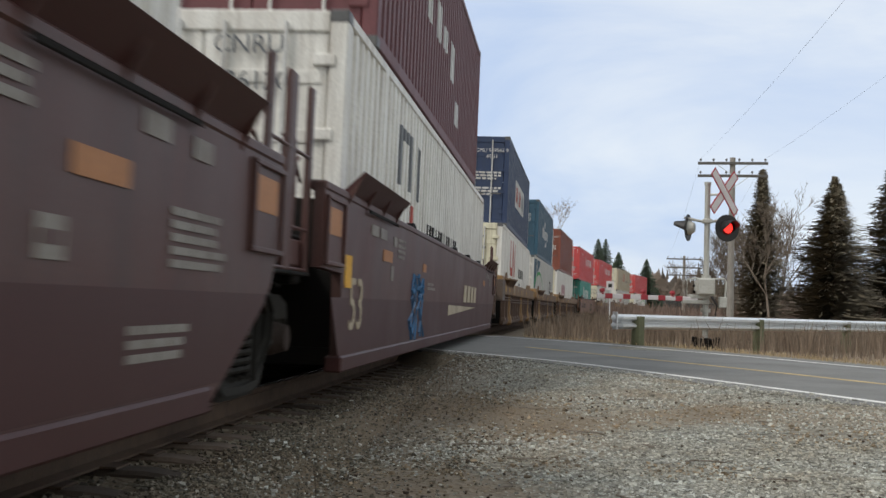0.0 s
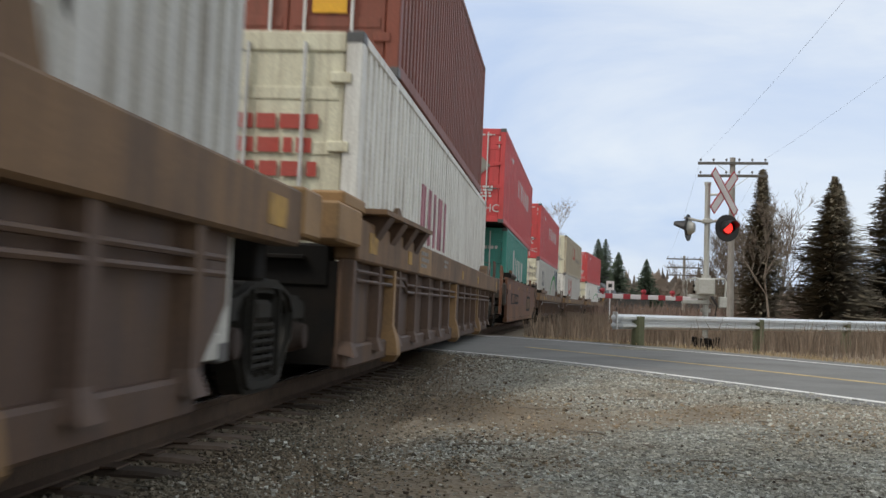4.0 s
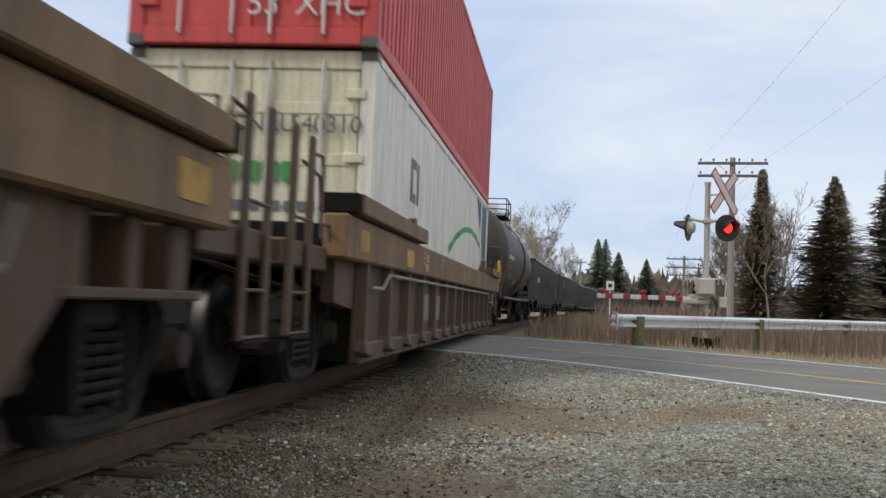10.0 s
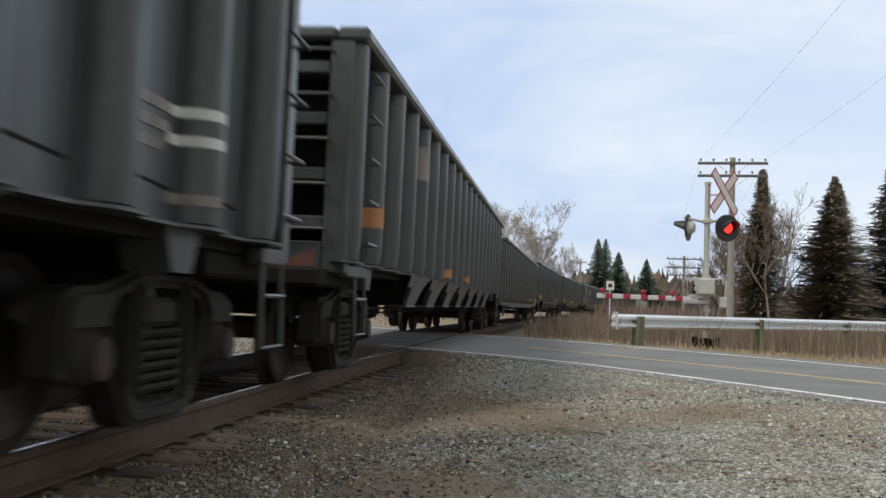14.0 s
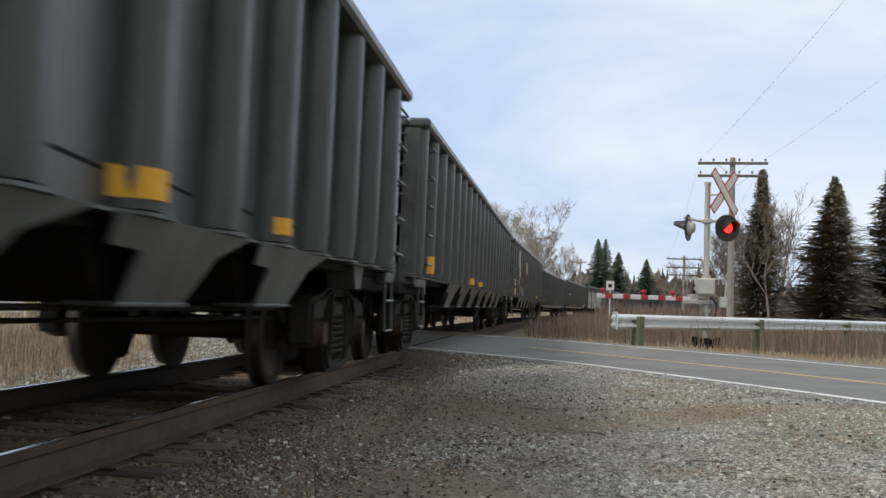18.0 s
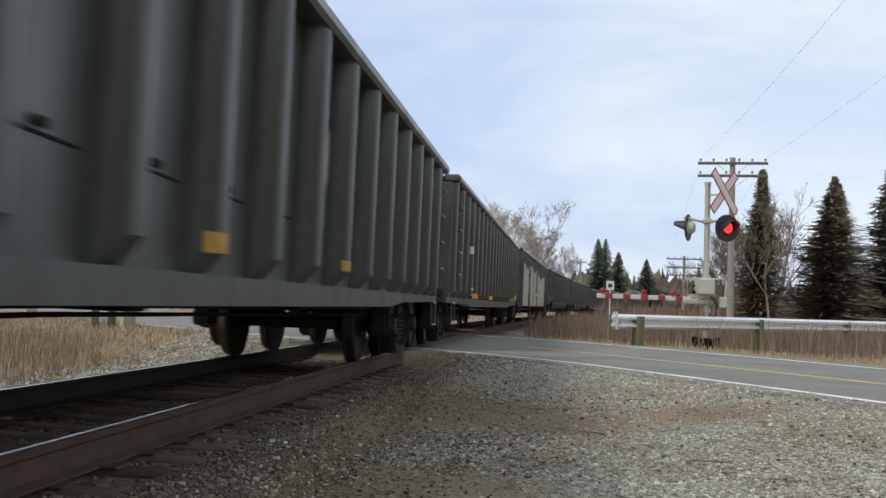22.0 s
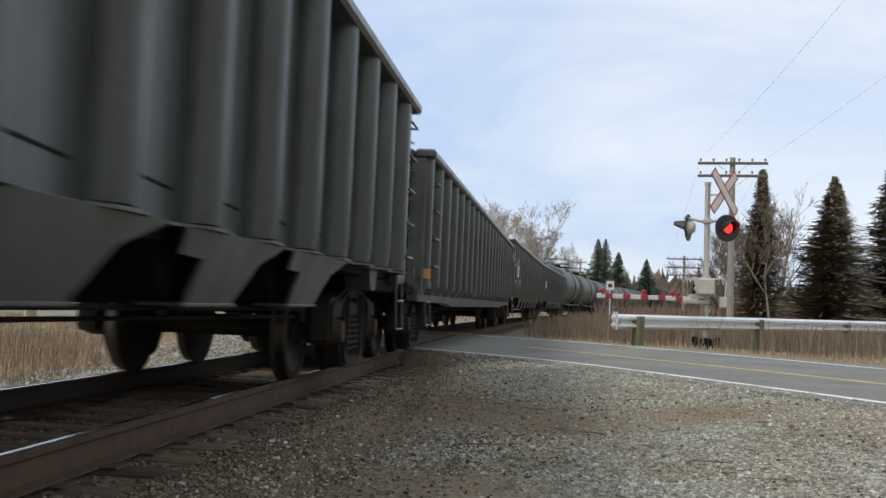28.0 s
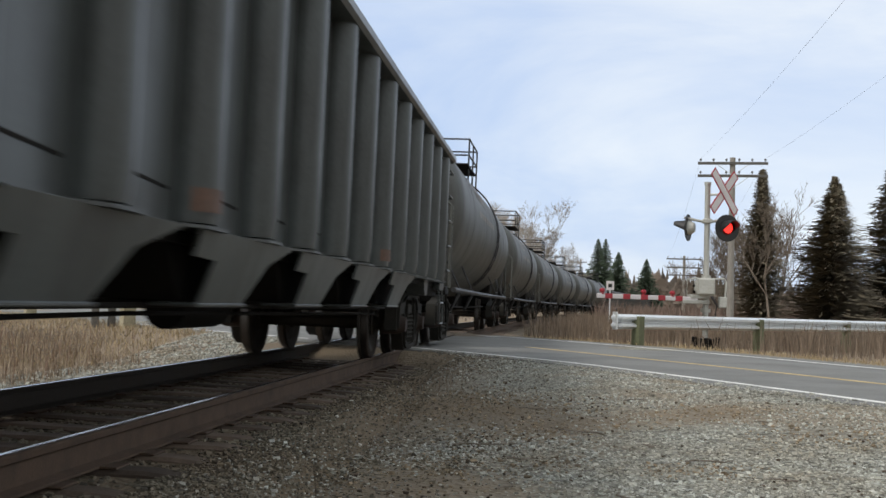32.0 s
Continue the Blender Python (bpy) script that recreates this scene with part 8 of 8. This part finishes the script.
row_of_blocks(bx, w, 0.7, 1.45, 1.8, (0.12, 0.25, 0.18, 0.22, 0.3, 0.2, 0.25, 0.12), 0.14, M_BMARK)
row_of_blocks(bx, w, 1.0, 1.15, 1.25, (0.1,) * 7, 0.16, M_GMARK)
bx, w, hl = container(s1, 39.7 - s1, ZT, L40, M_BLUE, "navy blue corrugated container with white door stencils")
end_marks(bx, hl, [("ECMU 939562 9", 0.12, 2.38, 0.17), ("45G1", 0.55, 2.18, 0.17)], M_WMARK)
end_bars(bx, hl, 0.2, 1.75, (0.85, 0.85, 0.7), M_WMARK, 0.06, 1)
end_bars(bx, hl, 0.2, 1.25, (0.85, 0.8, 0.6), M_WMARK, 0.06, 2)
end_bars(bx, hl, -0.9, 1.7, (0.4, 0.4), M_WMARK, 0.1, 3)
decal(bx, w, -2.4, 2.7, 1.0, 1.95, M_WMARK, "white emblem panel", "emblem_panel")
for k in range(3):
    decal(bx, w, -2.1 + 1.6 * k, -1.0 + 1.6 * k, 1.2, 1.75, M_RMARK if k < 2 else M_GMARK)
# second
bx, w, hl = container(s2, 59.45 - s2, ZB, L53, M_GREY, "pale grey corrugated container with a green arc", M_WHITE)
arc_top = lambda q: 2.19 - (0.06 if q < -4.2 else 0.078) * (q + 4.2) ** 2
arc_low = lambda q: arc_top(q) - max(0.05, 0.16 - 0.032 * (q + 4.2))
decal(bx, w, -7.88, -3.7, lambda q: max(arc_top(q), 2.0 + 0.3 * (q + 5.6)), 2.75, M_SLATE, "slate blue painted field", "painted_field", 0.1)
decal(bx, w, -7.6, -5.7, lambda q: arc_low(q) - 0.34 * (-5.7 - q) / 1.9, arc_low, M_SLATE, "slate blue painted wedge", "painted_field", 0.1)
decal(bx, w, -7.6, -0.6, arc_low, arc_top, M_LEAF, "green painted arc", "painted_arc", 0.1)
for a, b, lo, hi in ((4.6, 4.75, 1.2, 1.9), (4.75, 5.3, 1.8, 1.9), (4.75, 5.3, 1.2, 1.3), (5.45, 5.6, 1.2, 1.9), (5.6, 6.0, lambda q: 1.75 - 1.2 * (q - 5.6), lambda q: 1.9 - 1.2 * (q - 5.6))):
    decal(bx, w, a, b, lo, hi, M_BMARK)
bx, w, hl = container(s2, 59.45 - s2, ZT, L40, M_SLATE, "slate blue corrugated container with a white emblem")
lettering("45G1", 0.2, M_WMARK, bx, END(0.75, hl, 2.2) @ Matrix.Rotation(radians(-90), 4, "Z"))
for k, (a, b) in enumerate(((1.5, 2.0), (1.5, 1.95), (1.45, 1.9), (1.5, 1.95), (1.5, 1.9))):
    decal(bx, w, -2.8 + 0.9 * k, -2.2 + 0.9 * k, a - 0.3, b - 0.25, M_WMARK)
decal(bx, w, -1.2, -0.7, 1.75, 2.1, M_WMARK)
decal(bx, w, -0.6, 0.4, 0.8, lambda q: 1.0 + 0.1 * math.sin(q * 6), M_WMARK)
# third
bx, w, hl = container(s3, 79.27 - s3, ZB, L53, M_WHITE, "white corrugated container with pink graffiti and red door letters", M_CREAM)
row_of_blocks(bx, w, -3.5, 1.2, 2.0, (0.4, 0.5, 0.3, 0.45, 0.3), 0.25, material("pink_spray", (0.45, 0.2, 0.24), 0.6, amount=0.5), label="pink spray block")
end_bars(bx, hl, 0.1, 2.1, (0.8, 0.75, 0.8), M_RMARK, 0.14, 5)
bx, w, hl = container(s3, 79.3 - s3, ZT, L40, M_BROWN, "red-brown corrugated container with white stencils and a yellow placard")
end_marks(bx, hl, [("TCNU 542297 7", 0.1, 2.28, 0.17), ("45G1", 0.5, 2.08, 0.17)], M_WMARK)
end_bars(bx, hl, 0.1, 1.75, (0.9, 0.85, 0.9, 0.7), M_WMARK, 0.07, 6)
end_bars(bx, hl, -0.95, 1.75, (0.7, 0.6, 0.7, 0.6), M_WMARK, 0.07, 7)
part("placard", Geo().box(0.28, 0.68, -hl - 0.008, -hl, 0.72, 1.12), M_YEL, bx, "yellow placard")
# fourth: short green box under a long red one
bx, w, hl = container(s4, 101.75 - s4, ZB, L40, M_GREEN, "green corrugated container with white letter blocks")
for k, d in enumerate((0.5, 0.42, 0.4, 0.6, 0.3, 0.62)):
    decal(bx, w, -2.6 + 0.95 * k, -2.6 + 0.95 * k + d, 1.25, 2.1 if k not in (0,) else 2.35, M_WMARK, "white lettering block", "lettering_block")
end_bars(bx, hl, 0.15, 2.3, (0.85, 0.4), M_WMARK, 0.1, 8)
end_bars(bx, hl, 0.2, 0.5, (0.6,), M_WMARK, 0.12, 9)


def red_box(s_car, centre, big, seed):
    b, ww, h_ = container(s_car, centre - s_car, ZT, L53, M_RED, "long red corrugated container with white stencils and placards", frame_mat=M_RED)
    end_marks(b, h_, [("53' XHC", -0.05, 0.32, 0.34)], M_WMARK)
    end_bars(b, h_, 0.25, 1.12, (0.7, 0.7, 0.65, 0.7), M_WMARK, 0.06, seed)
    diamond(b, h_, 0.55, 1.75, 0.3, M_DULL, "grey diamond placard")
    end_bars(b, h_, 0.3, 2.72, (0.65,), M_WMARK, 0.05, seed + 1)
    part("reflective_strip", Geo().box(1.08, 1.12, -h_ - 0.006, -h_, 2.3, 2.65), M_WMARK, b, "white reflective strip")
    if big:
        diamond(b, h_, 0.25, 2.25, 0.3, M_WMARK, "white diamond placard")
        for k, d in enumerate((0.16, 0.16, 0.4, 0.18, 0.3, 0.36, 0.18, 0.36, 0.4)):
            decal(b, ww, -1.3 + 0.76 * k, -1.3 + 0.76 * k + d * 1.3, 1.5, 2.15, M_WMARK, "white lettering block", "lettering_block")
    row_of_blocks(b, ww, -5.3, 2.3, 2.45, (0.14,) * 5, 0.1, M_WMARK)
    return b


red_box(s4, 101.77, True, 11)
# fifth
bx, w, hl = container(s5, 125.05 - s5, ZB, L53, M_GREY, "pale grey corrugated container with a green swoosh and dark end field", M_CREAM)
end_marks(bx, hl, [("CNRU", 0.42, 2.34, 0.24), ("239042", 0.42, 2.0, 0.24)], M_GMARK)
part("door_stripe", Geo().box(-1.1, 0.0, -hl - 0.006, -hl, 1.0, 1.12).prism([(-0.1, 1.1), (0.1, 1.1), (0.5, 0.62), (0.3, 0.62)], -hl - 0.006, -hl, "y"), M_GMARK, bx, "grey painted door stripe")
decal(bx, w, 1.2, 7.8, lambda q: 2.12 - 0.1 * (q - 4.4) ** 2, lambda q: 2.3 - 0.1 * (q - 4.4) ** 2 + 0.05, M_LEAF, "green painted swoosh", "painted_arc", 0.1)
decal(bx, w, 5.2, 7.9, lambda q: 2.38 - 0.1 * (q - 4.4) ** 2, 2.75, M_SLATE, "dark painted end field", "painted_field")
for a, b, lo, hi in ((-5.4, -5.15, 1.55, 2.35), (-5.15, -4.75, 2.15, 2.35), (-5.15, -4.75, 1.55, 1.75), (-4.4, -4.1, 1.55, 2.35), (4.7, 5.1, 1.6, 1.95)):
    decal(bx, w, a, b, lo, hi, M_GMARK)
red_box(s5, 125.1, True, 21)
# sixth
bx, w, hl = container(s6, 148.95 - s6, ZB, L53, M_GREY, "pale ribbed container with a red emblem", M_WHITE, period=0.5, depth=0.03)
for k, (a, b_) in enumerate((("C", "2"), ("N", "3"), ("R", "5"), ("U", "5"), ("", "6"), ("", "1"))):
    end_marks(bx, hl, [(a, 0.42, 2.25 - 0.23 * k, 0.25), (b_, 0.8, 2.25 - 0.23 * k, 0.25)] if a else [(b_, 0.8, 2.25 - 0.23 * k, 0.25)], M_GMARK)
for a, b, lo, hi in ((-4.6, -4.3, 1.5, 2.6), (-4.3, -3.4, 1.4, 1.72), (-3.4, -3.1, 1.4, 2.65), (-3.1, -2.1, lambda q: 2.35 - 1.0 * (q + 3.1), lambda q: 2.65 - 1.0 * (q + 3.1)), (-2.1, -1.8, 1.3, 2.6)):
    decal(bx, w, a, b, lo, hi, M_RMARK, "red emblem stroke")
bx, w, hl = container(s6, 149.2 - s6, ZT, L53, M_BEIGE, "weathered beige corrugated container with rust stains", M_CREAM)
end_marks(bx, hl, [("CNRU", 0.1, 2.5, 0.26), ("237015", 0.1, 2.2, 0.26), ("53", 0.3, 1.5, 0.34), ("XHC", 0.25, 1.12, 0.34)], M_GMARK)
for a, b, lo, hi in ((-1.6, -1.3, 1.4, 2.3), (-1.3, -0.3, 1.35, 1.6), (-0.3, 0.0, 1.4, 2.3), (0.2, 0.5, 1.4, 2.3)):
    decal(bx, w, a, b, lo, hi, M_RMARK)
row_of_blocks(bx, w, 1.2, 1.25, 1.55, (0.2,) * 9, 0.25, M_GMARK)
# seventh
bx, w, hl = container(s7, 172.55 - s7, ZB, L53, M_WHITE, "smooth white refrigerated container with a green wave", M_CREAM, period=1.25, depth=0.012)
end_marks(bx, hl, [("CNRU", -0.2, 2.05, 0.25), ("540310", 0.42, 2.05, 0.25)], M_GMARK)
end_bars(bx, hl, -0.2, 1.75, (0.7,), M_LEAF, 0.2, 14)
end_bars(bx, hl, -0.2, 1.35, (1.2,), M_GMARK, 0.1, 15)
decal(bx, w, -0.6, 7.9, lambda q: 1.85 - 0.035 * (q - 3.6) ** 2 - 0.02 * max(q - 5.5, 0) ** 2, lambda q: 1.96 - 0.033 * (q - 3.6) ** 2 - 0.02 * max(q - 5.5, 0) ** 2, M_LEAF, "green painted wave", "painted_arc", 0.1)
decal(bx, w, 4.65, 7.7, lambda q: 2.72 - 0.5 * (q - 4.65), 2.75, M_SLATE, "slate blue painted corner", "painted_field", 0.2)
for a, b, lo, hi in ((-5.4, -5.2, 1.65, 2.2), (-5.2, -4.9, 2.08, 2.2), (-5.2, -4.9, 1.65, 1.77), (-4.75, -4.55, 1.65, 2.2)):
    decal(bx, w, a, b, lo, hi, M_GMARK)
row_of_blocks(bx, w, -2.6, 0.75, 1.05, (0.2, 0.15, 0.2, 0.2, 0.15, 0.2), 0.12, M_GMARK)
red_box(s7, 172.45, False, 31)


# ---- what moves ----
def motions():
    """The train rolls in along the track, its wheels turn, and the crossing lamp flashes."""
    steps = [0.5 * k for k in range(65)]
    pos = [run(t) for t in steps]
    for ob, s0, extra in MOVERS:
        rows = []
        for t, d in zip(steps, pos):
            m = rail_pose(s0 - d)
            rows.append((t, m if extra is None else m @ extra))
        walk(ob, rows)
    turn = radians(72)
    for w, y, s0 in SPINNERS:
        base = Matrix.Translation((0, y, WHEEL_R))
        near, far = run_time(s0 + y - 62), run_time(s0 + y + 8)
        rows = [(0.0, base)]
        a = 0.0
        t = near
        while t < far:
            if t > rows[-1][0] + 0.02:
                rows.append((t, base @ Matrix.Rotation(a, 4, "X")))
                a += turn
            t = run_time(run(t) + turn * WHEEL_R)
            if t >= 32.0:
                break
        last = rows[-1][1]
        rows.append((32.0, last))
        if rows[-2][0] > 31.96:
            rows.pop(-2)
        walk(w, rows)
    rows = []
    for k in range(33):
        for dt, a in ((-0.27, 0), (-0.23, 60), (-0.2, 120), (-0.17, 180), (0.22, 180), (0.25, 240), (0.28, 300), (0.31, 360)):
            t = k + dt
            if 0.0 <= t <= 32.0:
                rows.append((t, FLASH_M @ Matrix.Rotation(radians(a - 180), 4, "Z")))
    rows.insert(0, (0.0, FLASH_M))
    rows.append((32.0, FLASH_M))
    walk(flash_disc, rows)


def run_time(d):
    """The second at which the train has come d metres nearer."""
    return float(np.interp(d, _D, _T))


motions()
